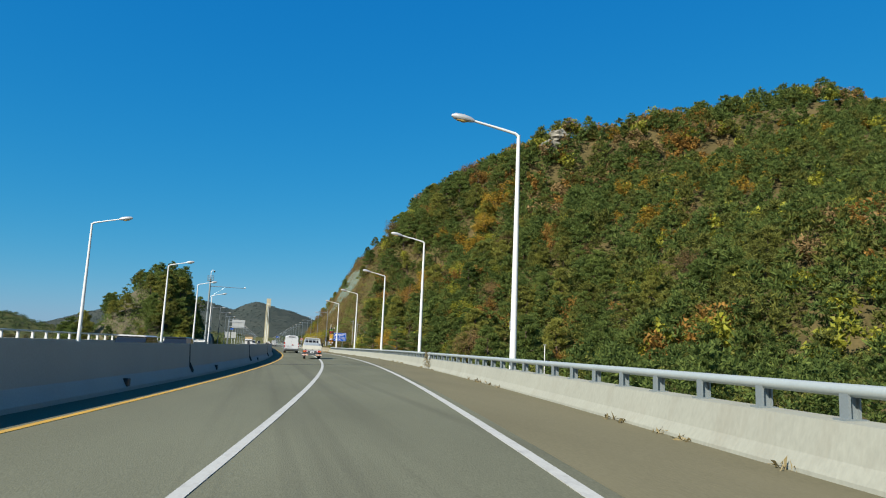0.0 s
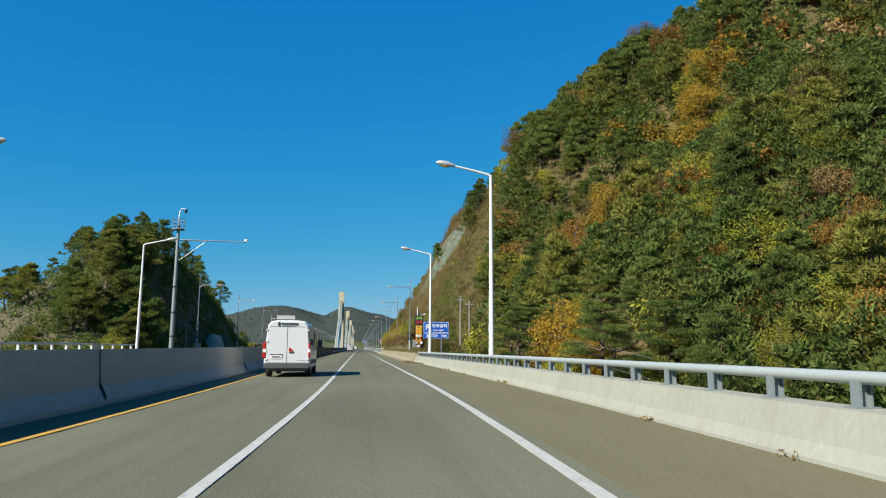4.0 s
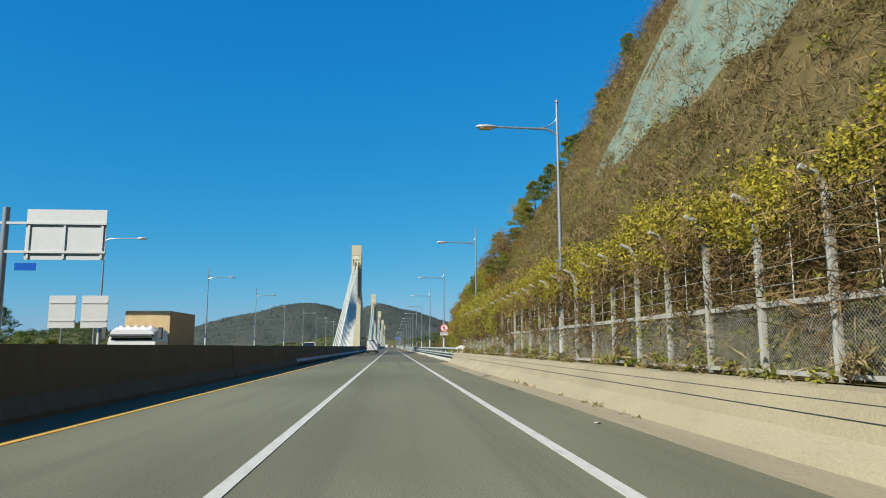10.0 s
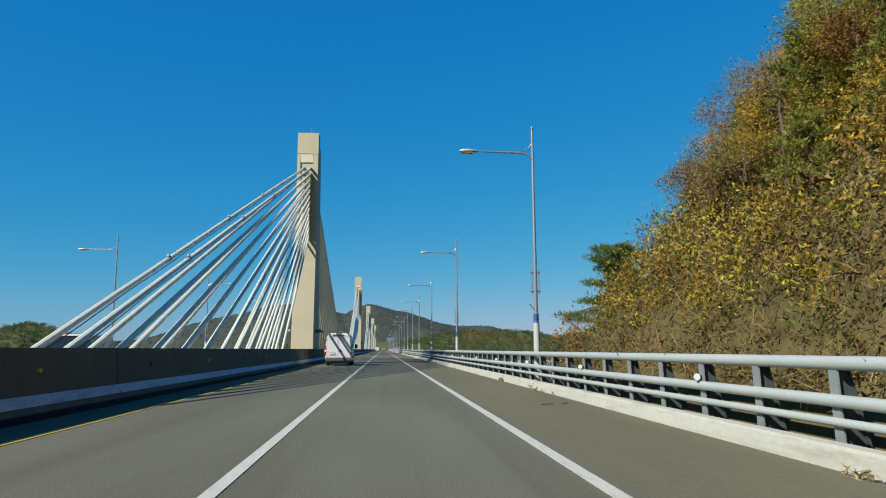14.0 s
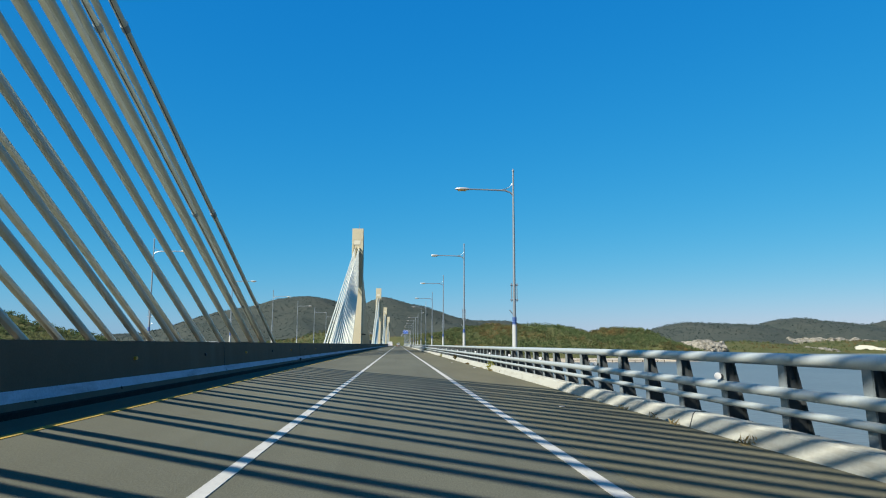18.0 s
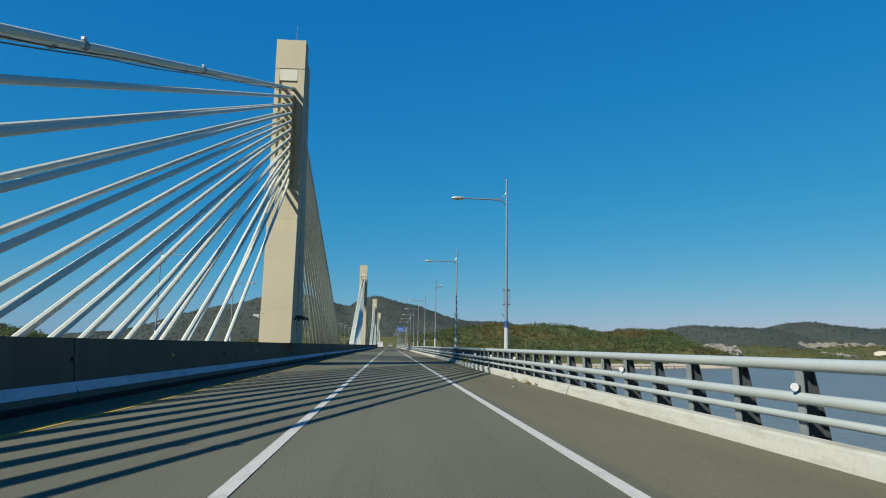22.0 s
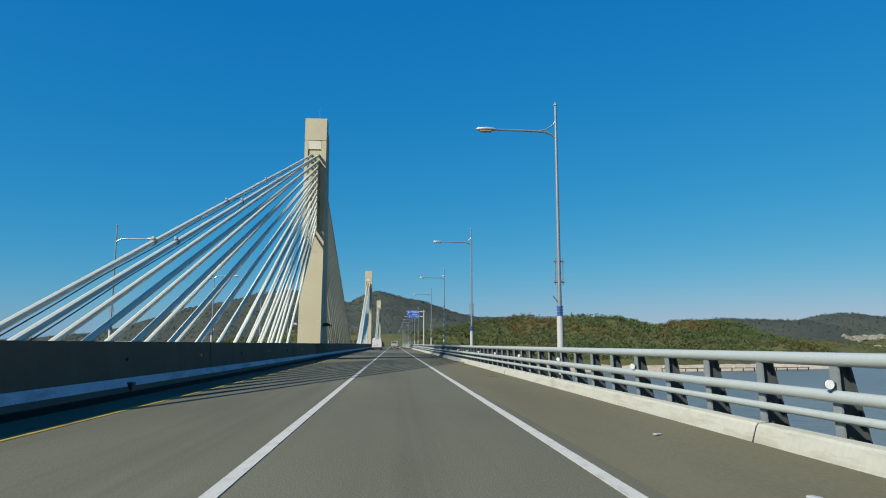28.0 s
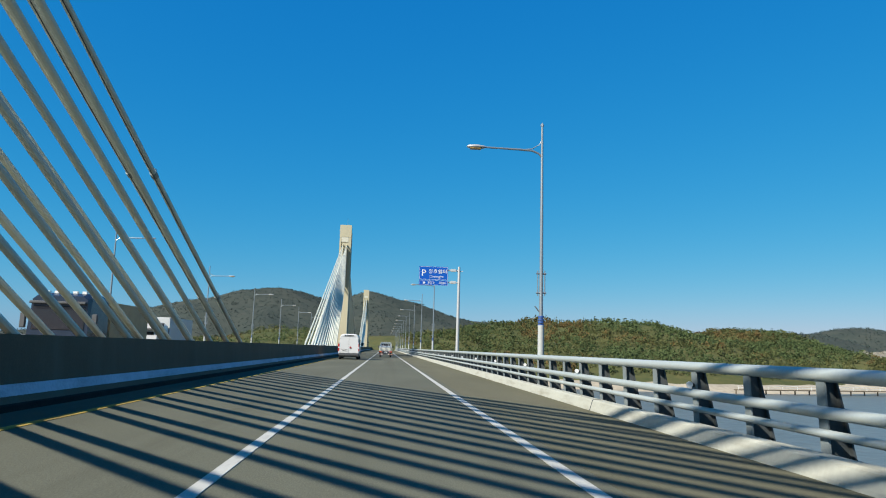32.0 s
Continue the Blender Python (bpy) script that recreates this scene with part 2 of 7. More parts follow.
DARK_STEEL = material("dark_lamp_steel", (0.04, 0.045, 0.05), 0.5, 0.3, vary=0.1)
SIGN_BLUE = material("blue_sign_sheet", (0.008, 0.10, 0.48), 0.6, vary=0.05, spec=0.08)
SIGN_WHITE = material("white_sign_sheet", (0.80, 0.81, 0.80), 0.4, vary=0.03)
SIGN_RED = material("red_sign_sheet", (0.55, 0.02, 0.03), 0.4, vary=0.05)
SIGN_YELLOW = material("yellow_sign_sheet", (0.80, 0.42, 0.02), 0.45, vary=0.05)
SIGN_BLACK = material("black_sign_sheet", (0.015, 0.015, 0.018), 0.5, vary=0.1)
SIGN_BACK = material("sign_back_sheet", (0.55, 0.57, 0.56), 0.5, 0.2, vary=0.06)
SOIL = material("dry_grass_soil", (0.12, 0.10, 0.05), 0.95, vary=0.3, scale=0.5, fine=6, bump=0.5, spread=((0.05, 0.052, 0.024), (0.17, 0.135, 0.07)))
HILL = material("wooded_slope_ground", (0.09, 0.08, 0.035), 0.95, vary=0.3, scale=0.15, fine=2.0, bump=0.6, spec=0.1, spread=((0.064, 0.056, 0.022), (0.155, 0.12, 0.05)))
# bluish grey of distance haze is put into this ground colour
HAZED_FAR_WOOD = material("far_woods", (0.06, 0.07, 0.04), 0.95, vary=0.3, scale=0.012, fine=0.09, spread=((0.044, 0.059, 0.053), (0.074, 0.082, 0.068)), spec=0.05)
SHORE_WOOD = material("wooded_shore_ground", (0.09, 0.095, 0.04), 0.95, scale=0.03, fine=0.3, spread=((0.06, 0.08, 0.034), (0.125, 0.118, 0.048)), spec=0.05)
# far mountain crowns carry the haze's blue in their base colour
HAZED_MOUNTAIN_PINE = material("hazed_mountain_woods", (0.06, 0.07, 0.06), 0.95, scale=0.01, fine=0.1, island=0.35, spread=((0.058, 0.083, 0.078), (0.082, 0.107, 0.096)), spec=0.05)
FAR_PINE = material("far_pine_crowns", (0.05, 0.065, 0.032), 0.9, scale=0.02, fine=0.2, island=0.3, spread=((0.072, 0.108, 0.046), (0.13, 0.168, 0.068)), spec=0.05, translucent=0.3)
FAR_OLIVE = material("far_olive_crowns", (0.09, 0.09, 0.04), 0.9, scale=0.02, fine=0.2, island=0.3, spread=((0.096, 0.112, 0.046), (0.156, 0.16, 0.064)), spec=0.05, translucent=0.3)
FAR_AUTUMN = material("far_autumn_crowns", (0.14, 0.09, 0.04), 0.9, scale=0.02, fine=0.2, island=0.3, spread=((0.138, 0.105, 0.046), (0.215, 0.15, 0.062)), spec=0.05, translucent=0.3)
GUTTER = material("dusty_concrete_gutter", (0.30, 0.265, 0.175), 0.9, vary=0.15, scale=0.5, fine=30, bump=0.25, stretch=(1, 0.3, 1), spec=0.2, stain=((0.22, 0.2, 0.14), (1.2, 0.15, 1), 1.0, 0.6))


# ---- helpers for meshes ----
def mesh_object(name, verts, faces, mat, parent=None, smooth=False, label=""):
    me = bpy.data.meshes.new(name)
    me.from_pydata([tuple(v) for v in verts], [], faces)
    me.materials.append(mat)
    if smooth:
        me.polygons.foreach_set("use_smooth", [True] * len(me.polygons))
    me.update()
    ob = new(name, me)
    if parent:
        ob.parent = parent
    if label:
        ob["label"] = label
    return ob


def part(name, bm, mat, parent=None, label="", smooth=False):
    me = bpy.data.meshes.new(name)
    if smooth:
        for f in bm.faces:
            f.smooth = True
    bm.to_mesh(me)
    bm.free()
    if smooth:
        me.set_sharp_from_angle(angle=math.radians(40))
    me.materials.append(mat)
    ob = new(name, me)
    if parent:
        ob.parent = parent
    if label:
        ob["label"] = label
    return ob


def box(x0, x1, y0, y1, z0, z1, bevel=0.0, bm=None, m=None):
    own = bmesh.new()
    mat = Matrix.Translation(((x0 + x1) / 2, (y0 + y1) / 2, (z0 + z1) / 2)) @ Matrix.Diagonal((x1 - x0, y1 - y0, z1 - z0, 1))
    bmesh.ops.create_cube(own, size=1, matrix=(m or Matrix()) @ mat)
    if bevel:
        bmesh.ops.bevel(own, geom=own.edges[:], offset=bevel, segments=1, affect="EDGES")
    if bm is None:
        return own
    join(bm, own)
    return bm


def join(bm, other):
    vs = [bm.verts.new(v.co) for v in other.verts]
    other.verts.index_update()
    for f in other.faces:
        bm.faces.new([vs[v.index] for v in f.verts])
    other.free()


def tube(points, radii, n=10, bm=None):
    """A round tube along points; radii one number or one for each point."""
    bm = bm or bmesh.new()
    pts = [Vector(p) for p in points]
    if not hasattr(radii, "__len__"):
        radii = [radii] * len(pts)
    rings = []
    for i, p in enumerate(pts):
        way = (pts[min(i + 1, len(pts) - 1)] - pts[max(i - 1, 0)]).normalized()
        side = way.cross(Vector((0, 0, 1)))
        if side.length < 0.05:
            side = way.cross(Vector((0, 1, 0)))
        side.normalize()
        up = side.cross(way)
        rings.append([bm.verts.new(p + (side * math.cos(a) + up * math.sin(a)) * radii[i]) for a in (2 * math.pi * k / n for k in range(n))])
    for a, b in zip(rings, rings[1:]):
        for k in range(n):
            bm.faces.new((a[k], a[(k + 1) % n], b[(k + 1) % n], b[k]))
    bm.faces.new(rings[0][::-1])
    bm.faces.new(rings[-1])
    return bm


def prism(outline, x0, x1, axis="x"):
    """A solid from an outline of (a, b) pairs, drawn out along an axis."""
    bm = bmesh.new()
    put = {"x": lambda a, b, c: (c, a, b), "y": lambda a, b, c: (a, c, b), "z": lambda a, b, c: (a, b, c)}[axis]
    v0 = [bm.verts.new(put(a, b, x0)) for a, b in outline]
    v1 = [bm.verts.new(put(a, b, x1)) for a, b in outline]
    n = len(outline)
    for i in range(n):
        bm.faces.new((v0[i], v0[(i + 1) % n], v1[(i + 1) % n], v1[i]))
    bm.faces.new(v0[::-1])
    bm.faces.new(v1)
    bmesh.ops.recalc_face_normals(bm, faces=bm.faces[:])
    return bm


def stations(s0, s1):
    out, s = [], s0
    while s < s1 - 0.01:
        out.append(s)
        s += 4.0 if s < 150 else 12.5
    return out + [s1]


def sweep(name, profile, s0, s1, mat, parent=None, smooth=False, bank=True):
    """A closed profile of (u, z) pairs drawn along the road from s0 to s1."""
    ss = stations(s0, s1)
    n = len(profile)
    verts = [road(s, u, z, bank) for s in ss for u, z in profile]
    faces = [(i * n + k, i * n + (k + 1) % n, (i + 1) * n + (k + 1) % n, (i + 1) * n + k) for i in range(len(ss) - 1) for k in range(n)]
    last = (len(ss) - 1) * n
    faces += [tuple(range(n))[::-1], tuple(last + k for k in range(n))]
    ob = mesh_object(name, verts, faces, mat, parent, smooth)
    bm = bmesh.new()
    bm.from_mesh(ob.data)
    bmesh.ops.recalc_face_normals(bm, faces=bm.faces[:])
    bm.to_mesh(ob.data)
    bm.free()
    return ob


def empty(name, m, label, category, group="", kind=""):
    ob = new(name)
    ob.matrix_world = m
    return tagged(ob, label, category, group, kind)


def step(a, b, x):
    t = min(1, max(0, (x - a) / (b - a)))
    return t * t * (3 - 2 * t)


# ---- road ----
for s0, s1, mat, lab in ((-30, 247.7, ASPHALT, "grey asphalt carriageway leading to the bridge"), (247.7, 1010, BRIDGE_ASPHALT, "darker asphalt carriageway on the bridge deck")):
    deck = sweep("road", [(-20.0, 0), (4.75, 0), (4.9, -0.9), (0, -2.4), (-14, -2.4), (-20, -0.9)], s0, s1, mat)
    tagged(deck, lab, "road", kind="structure")
for s0, s1, mat in ((-30, 146, SHOULDER), (243, 1010, BRIDGE_SHOULDER)):
    shoulder = sweep("pavement", [(2.02, 0.004), (4.6, 0.006), (4.6, -0.05), (2.02, -0.05)], s0, s1, mat)
    tagged(shoulder, "dusty brown hard shoulder beside the right lane", "shoulder", kind="structure")
gutter = sweep("gutter", [(3.38, 0.005), (4.1, 0.03), (4.1, -0.05), (3.38, -0.05)], 146, 243, GUTTER)
tagged(gutter, "dusty beige concrete gutter at the foot of the wall", "gutter", kind="structure")
for name, u, w, mat, lab in (("lane_line", -1.75, 0.15, LINE_WHITE, "worn white line between the two lanes"), ("edge_line", 1.75, 0.15, LINE_WHITE, "white edge line beside the hard shoulder"), ("median_line", -5.28, 0.15, LINE_YELLOW, "yellow edge line along the median barrier")):
    ob = sweep(name, [(u - w / 2, 0.009), (u + w / 2, 0.009), (u + w / 2, -0.02), (u - w / 2, -0.02)], -30, 1010 if u > -5 else 247.7, mat)
    tagged(ob, lab, "road marking", kind="structure")
ob = sweep("median_line", [(-5.42, 0.009), (-5.25, 0.009), (-5.25, -0.02), (-5.42, -0.02)], 247.7, 1010, LINE_DULL)
tagged(ob, "dull patchy yellow edge line along the bridge's median barrier", "road marking", kind="structure")
for name, u, mat in (("lane_line", -12.3, LINE_WHITE), ("edge_line", -15.8, LINE_WHITE), ("median_line", -8.75, LINE_YELLOW)):
    ob = sweep(name, [(u - 0.075, 0.009), (u + 0.075, 0.009), (u + 0.075, -0.02), (u - 0.075, -0.02)], -30, 1010, mat)
    tagged(ob, "painted line of the opposite carriageway", "road marking", kind="structure")

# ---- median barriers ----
for s0, s1, mat, lab in ((-30, 148, CONCRETE_WHITE, "pale concrete median barrier in shade"), (148, 250, CONCRETE, "dark weathered concrete median barrier toned for shade"), (250, 1000, CONCRETE, "grey concrete median barrier of the bridge")):
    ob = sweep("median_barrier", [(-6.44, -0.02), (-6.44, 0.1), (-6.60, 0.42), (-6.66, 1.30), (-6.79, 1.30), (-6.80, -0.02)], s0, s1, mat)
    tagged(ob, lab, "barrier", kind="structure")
    ob = sweep("median_barrier", [(-7.80, -0.02), (-7.80, 0.1), (-7.66, 0.42), (-7.62, 1.30), (-7.5, 1.30), (-7.48, -0.02)], s0, s1, mat)
    tagged(ob, "concrete median barrier of the opposite carriageway", "barrier", kind="structure")
strip = sweep("barrier_footing", [(-6.47, 0.13), (-6.585, 0.44), (-6.7, 0.44), (-6.7, 0.13)], 236, 1000, FOOTING_PAINT)
tagged(strip, "worn white-painted footing strip, tinted blue as in sky-lit shade", "barrier", kind="structure")
# black band under the strip, with ragged black marks running up into it
base = sweep("barrier_footing", [(-6.40, 0.0), (-6.42, 0.10), (-6.462, 0.135), (-6.7, 0.135), (-6.7, 0.0)], 236, 1000, BLACK_BASE)
tagged(base, "black base below the white footing strip", "barrier", kind="structure")
fr_black = np.random.default_rng(19)
marks = []
for i in range(150):
    s = 250 + 400 * fr_black.random()
    k = 0.05 + 0.16 * fr_black.random() ** 2
    marks.append((s, k, 0.14 + 0.17 * fr_black.random() ** 2))
verts, faces = [], []
for s, k, z in marks:
    n = len(verts)
    for ds, zz in ((-k, 0.12), (-k * 0.6, z * 0.8), (-k * 0.1, z), (k * 0.4, z * 0.75), (k, 0.12)):
        verts.append(road(s + ds, -6.464 - (zz - 0.13) * 0.371, zz))
    faces.append(tuple(n + q for q in range(5)))
tagged(mesh_object("tar_splashes", verts, faces, BLACK_BASE), "ragged black marks over the white footing strip", "stain", kind="stuff")

# ---- right-hand walls ----
wall_a = sweep("parapet_wall", [(4.30, -0.05), (4.31, 0.05), (4.40, 0.20), (4.50, 0.56), (4.92, 0.56), (4.92, -2.2), (4.4, -2.2)], -30, 143.8, PARAPET_WHITE)
tagged(wall_a, "white-painted concrete parapet wall below a steel rail", "wall", kind="structure")
wall_b = sweep("retaining_wall", [(3.95, -0.05), (4.02, 0.12), (4.34, 0.30), (4.44, 0.78), (4.80, 0.80), (4.85, -1.0), (4.2, -1.0)], 143.81, 242, CONCRETE_BEIGE)
tagged(wall_b, "weathered beige concrete wall at the foot of the slope", "wall", kind="structure")
# ledge takes the dark concrete to stand for shade below the rail
ledge = sweep("bridge_ledge", [(4.5, 0.02), (4.5, 0.13), (5.08, 0.13), (5.10, -1.2), (4.6, -1.2)], 242, 1000, CONCRETE)
tagged(ledge, "concrete ledge behind the bridge curb, darkened for rail shade", "curb", kind="structure")
curb = sweep("bridge_curb", [(4.33, -0.05), (4.35, 0.05), (4.40, 0.21), (4.43, 0.24), (4.60, 0.245), (4.62, 0.23), (4.62, -0.05)], 242, 1000, CURB_PAINT)
tagged(curb, "worn white concrete curb under the bridge rail", "curb", kind="structure")
curb = sweep("bridge_curb", [(-18.4, -0.05), (-18.44, 0.22), (-19.0, 0.24), (-19.1, -1.2)], -30, 1000, CURB_PAINT)
tagged(curb, "white concrete curb of the opposite carriageway", "curb", kind="structure")


# ---- guard rails ----
def bridge_rail():
    """One bay, 12.8 m long, of three tubes on eight raked posts; local y runs along the road."""
    rail = empty("guard_rail", Matrix(), "pale grey three-tube steel rail on the bridge curb", "guard rail", "bridge rail bays")
    for nm, z, r, x in (("top_rail", 1.075, 0.078, 0.0), ("middle_rail", 0.665, 0.07, -0.03), ("bottom_rail", 0.435, 0.05, -0.03)):
        part(nm, tube([(x, 0, z), (x, 12.8, z)], r, 12), RAIL_STEEL, rail, smooth=True)
    for i in range(8):
        y = 0.8 + 1.6 * i
        bm = prism([(0.02, 0.14), (0.32, 0.14), (0.31, 0.22), (0.17, 0.80), (0.13, 1.02), (-0.01, 1.02), (0.01, 0.6)], y - 0.008, y + 0.008, "y")
        join(bm, prism([(0.30, 0.14), (0.325, 0.14), (0.14, 1.0), (0.12, 1.0)], y - 0.07, y + 0.07, "y"))
        join(bm, box(-0.09, 0.35, y - 0.12, y + 0.12, 0.125, 0.152))
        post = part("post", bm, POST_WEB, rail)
        part("flange", prism([(0.0, 0.152), (0.025, 0.152), (-0.005, 1.02), (-0.03, 1.02)], y - 0.075, y + 0.075, "y"), POST_STEEL, post, "grey front flange")
        for dy in (-0.08, 0.08):
            part("bolt", tube([(-0.055, y + dy, 0.14), (-0.055, y + dy, 0.19)], 0.018, 6), RAIL_STEEL, post)
        if i % 4 == 1:
            body = part("reflector_body", tube([(-0.12, y - 0.05, 0.80), (-0.12, y - 0.02, 0.80), (0.0, y, 0.79)], [0.035, 0.045, 0.03], 10), DARK_STEEL, post, "dark reflector holder")
            part("reflector", tube([(-0.12, y - 0.065, 0.80), (-0.12, y - 0.05, 0.80)], 0.052, 14), SIGN_WHITE, body, "round white reflector")
    return rail


first = bridge_rail()
n_bay = int((1000 - RAIL_START) / 12.8)
for i in range(n_bay):
    if i == 0:
        first.matrix_world = spot(RAIL_START, 4.72)
    else:
        copy_thing(first, spot(RAIL_START + 12.8 * i, 4.72))


def wall_rail(s0, s1):
    rail = empty("guard_rail", Matrix(), "single steel tube rail on short posts along the white wall", "guard rail")
    ss = stations(s0, s1)
    part("top_rail", tube([road(s, 4.74, 0.865) for s in ss], 0.068, 12), RAIL_STEEL, rail, smooth=True)
    s = s0 + 0.6
    shared = None
    while s < s1:
        if shared is None:
            bm = box(-0.06, -0.03, -0.07, 0.07, 0.56, 0.83)
            join(bm, box(-0.03, 0.08, -0.006, 0.006, 0.56, 0.82))
            join(bm, box(0.08, 0.10, -0.05, 0.05, 0.56, 0.80))
            join(bm, box(-0.12, 0.14, -0.1, 0.1, 0.555, 0.578))
            ob = part("post", bm, POST_STEEL, rail)
            shared = ob.data
        else:
            ob = new("post", shared)
            ob.parent = rail
        ob.matrix_world = spot(s, 4.74)
        s += 1.54
    return rail


wall_rail(-28.9, 143.9)


def outer_rail(s0, s1):
    """Parapet and single rail on the far side of the opposite carriageway."""
    ss = stations(s0, s1)
    wall = mesh_sweep_wall(ss)
    tagged(wall, "pale concrete parapet of the opposite carriageway", "wall", kind="structure")
    rail = empty("guard_rail", Matrix(), "pale steel rail on short raked posts across the opposite carriageway", "guard rail")
    part("top_rail", tube([road(s, -17.5, 1.37, False) for s in ss], 0.05, 10), RAIL_STEEL, rail, smooth=True)
    shared, s = None, s0 + 0.8
    while s < s1:
        if shared is None:
            ob = part("post", prism([(-0.06, 0.96), (0.07, 0.96), (0.05, 1.33), (-0.04, 1.33)], -0.07, 0.07, "y"), POLE_WHITE, rail)
            shared = ob.data
        else:
            ob = new("post", shared)
            ob.parent = rail
        ob.matrix_world = spot(s, -17.5, 0, 0, False)
        s += 1.9


def mesh_sweep_wall(ss):
    prof = [(-17.3, -0.7), (-17.36, 0.97), (-17.66, 0.97), (-17.7, -0.7)]
    verts = [road(s, u, z, False) for s in ss for u, z in prof]
    faces = [(i * 4 + k, i * 4 + (k + 1) % 4, i * 4 + 4 + (k + 1) % 4, i * 4 + 4 + k) for i in range(len(ss) - 1) for k in range(4)]
    faces += [(0, 1, 2, 3), tuple(4 * (len(ss) - 1) + k for k in (3, 2, 1, 0))]
    return mesh_object("parapet_wall", verts, faces, CONCRETE_WHITE)


outer_rail(-28.0, 136.0)


# ---- lamp posts ----
def lamp_white():
    lamp = empty("street_lamp", Matrix(), "white tapered street lamp with a single slanting arm", "street lamp", "white street lamps")
    part("base_plate", box(-0.2, 0.2, -0.2, 0.2, -0.1, 0.03, 0.01), POLE_WHITE, lamp)
    part("pole", tube([(0, 0, 0), (0, 0, 4), (0, 0, 8.75)], [0.125, 0.10, 0.062], 12), POLE_WHITE, lamp, smooth=True)
    part("arm", tube([(0, 0, 8.70), (-0.12, 0, 8.80), (-0.9, 0, 8.98), (-1.75, 0, 9.16)], [0.062, 0.055, 0.045, 0.04], 10), POLE_WHITE, lamp, smooth=True)
    head = part("lamp_head", tube([(-1.6, 0, 9.13), (-1.75, 0, 9.17), (-2.0, 0, 9.22), (-2.3, 0, 9.26), (-2.42, 0, 9.27)], [0.05, 0.10, 0.13, 0.11, 0.04], 12), LAMP_GREY, lamp, smooth=True)
    part("glass", tube([(-1.85, 0, 9.12), (-2.0, 0, 9.12), (-2.25, 0, 9.16)], [0.05, 0.08, 0.05], 10), LAMP_GLASS, head, "dull lamp glass")
    part("hatch", box(-0.13, -0.06, -0.05, 0.05, 1.9, 2.2, 0.005), LAMP_GREY, lamp)
    return lamp


def lamp_steel():
    lamp = empty("street_lamp", Matrix(), "steel street lamp with blue collar and flat head", "street lamp", "steel street lamps")
    part("footing", tube([(0, 0, -0.6), (0, 0, 2.12)], [0.118, 0.104], 14), POLE_GREY, lamp, "chalky white lower pole", smooth=True)
    part("pole", tube([(0, 0, 2.1), (0, 0, 5.5), (0, 0, 9.0)], [0.068, 0.056, 0.038], 12), POLE_STEEL, lamp, smooth=True)
    part("finial", tube([(0, 0, 9.0), (0, 0, 9.04), (0, 0, 9.12)], [0.06, 0.06, 0.01], 8), POLE_STEEL, lamp)
    for k in range(4):
        part("collar", tube([(0, 0, 2.10 + k * 0.09), (0, 0, 2.16 + k * 0.09)], 0.1, 14), BLUE_BAND, lamp, "blue plastic collar ring", smooth=True)
    for z in (3.2, 3.85):
        part("bracket", tube([(-0.17, 0, z), (0.17, 0, z)], 0.03, 8), POLE_STEEL, lamp)
    for x in (-0.12, 0.12):
        part("conduit", tube([(x, 0, 3.1), (x, 0, 3.95)], 0.018, 6), POLE_STEEL, lamp)
    part("camera_stub", tube([(-0.05, 0, 2.55), (-0.22, -0.05, 2.75)], 0.02, 6), POLE_STEEL, lamp)
    arm = part("arm", tube([(0, 0, 7.87), (-0.12, 0, 8.01), (-0.35, 0, 8.10), (-0.8, 0, 8.12), (-2.0, 0, 8.14)], [0.035, 0.035, 0.038, 0.038, 0.03], 8), POLE_STEEL, lamp, smooth=True)
    part("stay", tube([(0, 0, 8.50), (-0.1, 0, 8.33), (-0.35, 0, 8.17), (-0.6, 0, 8.13)], 0.018, 6), POLE_STEEL, arm, smooth=True)
    head = part("lamp_head", tube([(-1.95, 0, 8.14), (-2.05, 0, 8.14), (-2.3, 0, 8.15), (-2.55, 0, 8.14), (-2.62, 0, 8.13)], [0.04, 0.10, 0.13, 0.10, 0.03], 12), LAMP_GREY, lamp, smooth=True)
    for v in head.data.vertices:
        v.co.z = 8.14 + (v.co.z - 8.14) * 0.55
    part("glass", box(-2.5, -2.12, -0.09, 0.09, 8.055, 8.085, 0.01), LAMP_GLASS, head, "amber lamp glass")
    return lamp


white = lamp_white()
rows_white = [(7.6, 4.92, 0), (32.5, 4.92, 0), (58.05, 4.92, 0), (82.8, 4.88, 0), (109.5, 4.92, 0), (135.1, 4.9, 0)]
rows_white += [(s, -16.95, 180) for s in (7.0, 31.5, 56.4, 82.0, 108.2, 133.9)]
for i, (s, u, turn) in enumerate(rows_white):
    m = spot(s, u, -0.02 if u > 0 else 0.15, turn)
    if i == 0:
        white.matrix_world = m
    else:
        copy_thing(white, m)
steel = lamp_steel()
rows_steel = [(158.0, 4.95, 0), (184.8, 4.95, 0), (210.1, 4.95, 0), (234.5, 5.3, 0)]
rows_steel += [(s, 4.95, 0) for s in (258.3, 283.5, 309.1, 334.9, 361.0, 384.2, 409.0, 434.7, 458.9)]
rows_steel += [(484.6, 4.95, 100)]
rows_steel += [(s, 4.95, 0) for s in (509.5, 534.2, 558.9, 584.3, 609.1, 661.0, 686.0, 711.0, 736.0, 761.0, 786.0, 811.0, 836.0, 861.0, 886.0, 911.0, 936.0)]
rows_steel += [(s, -18.6, 0 if s == 308.8 else 180) for s in (160.0, 185.5, 212.0, 234.0, 259.0, 283.5, 308.8, 333.7, 358.7, 383.6, 408.5, 433.6, 458.6, 484, 509, 534, 559, 584, 609, 634, 659, 684, 709, 734, 759, 784, 809, 834, 859, 884)]
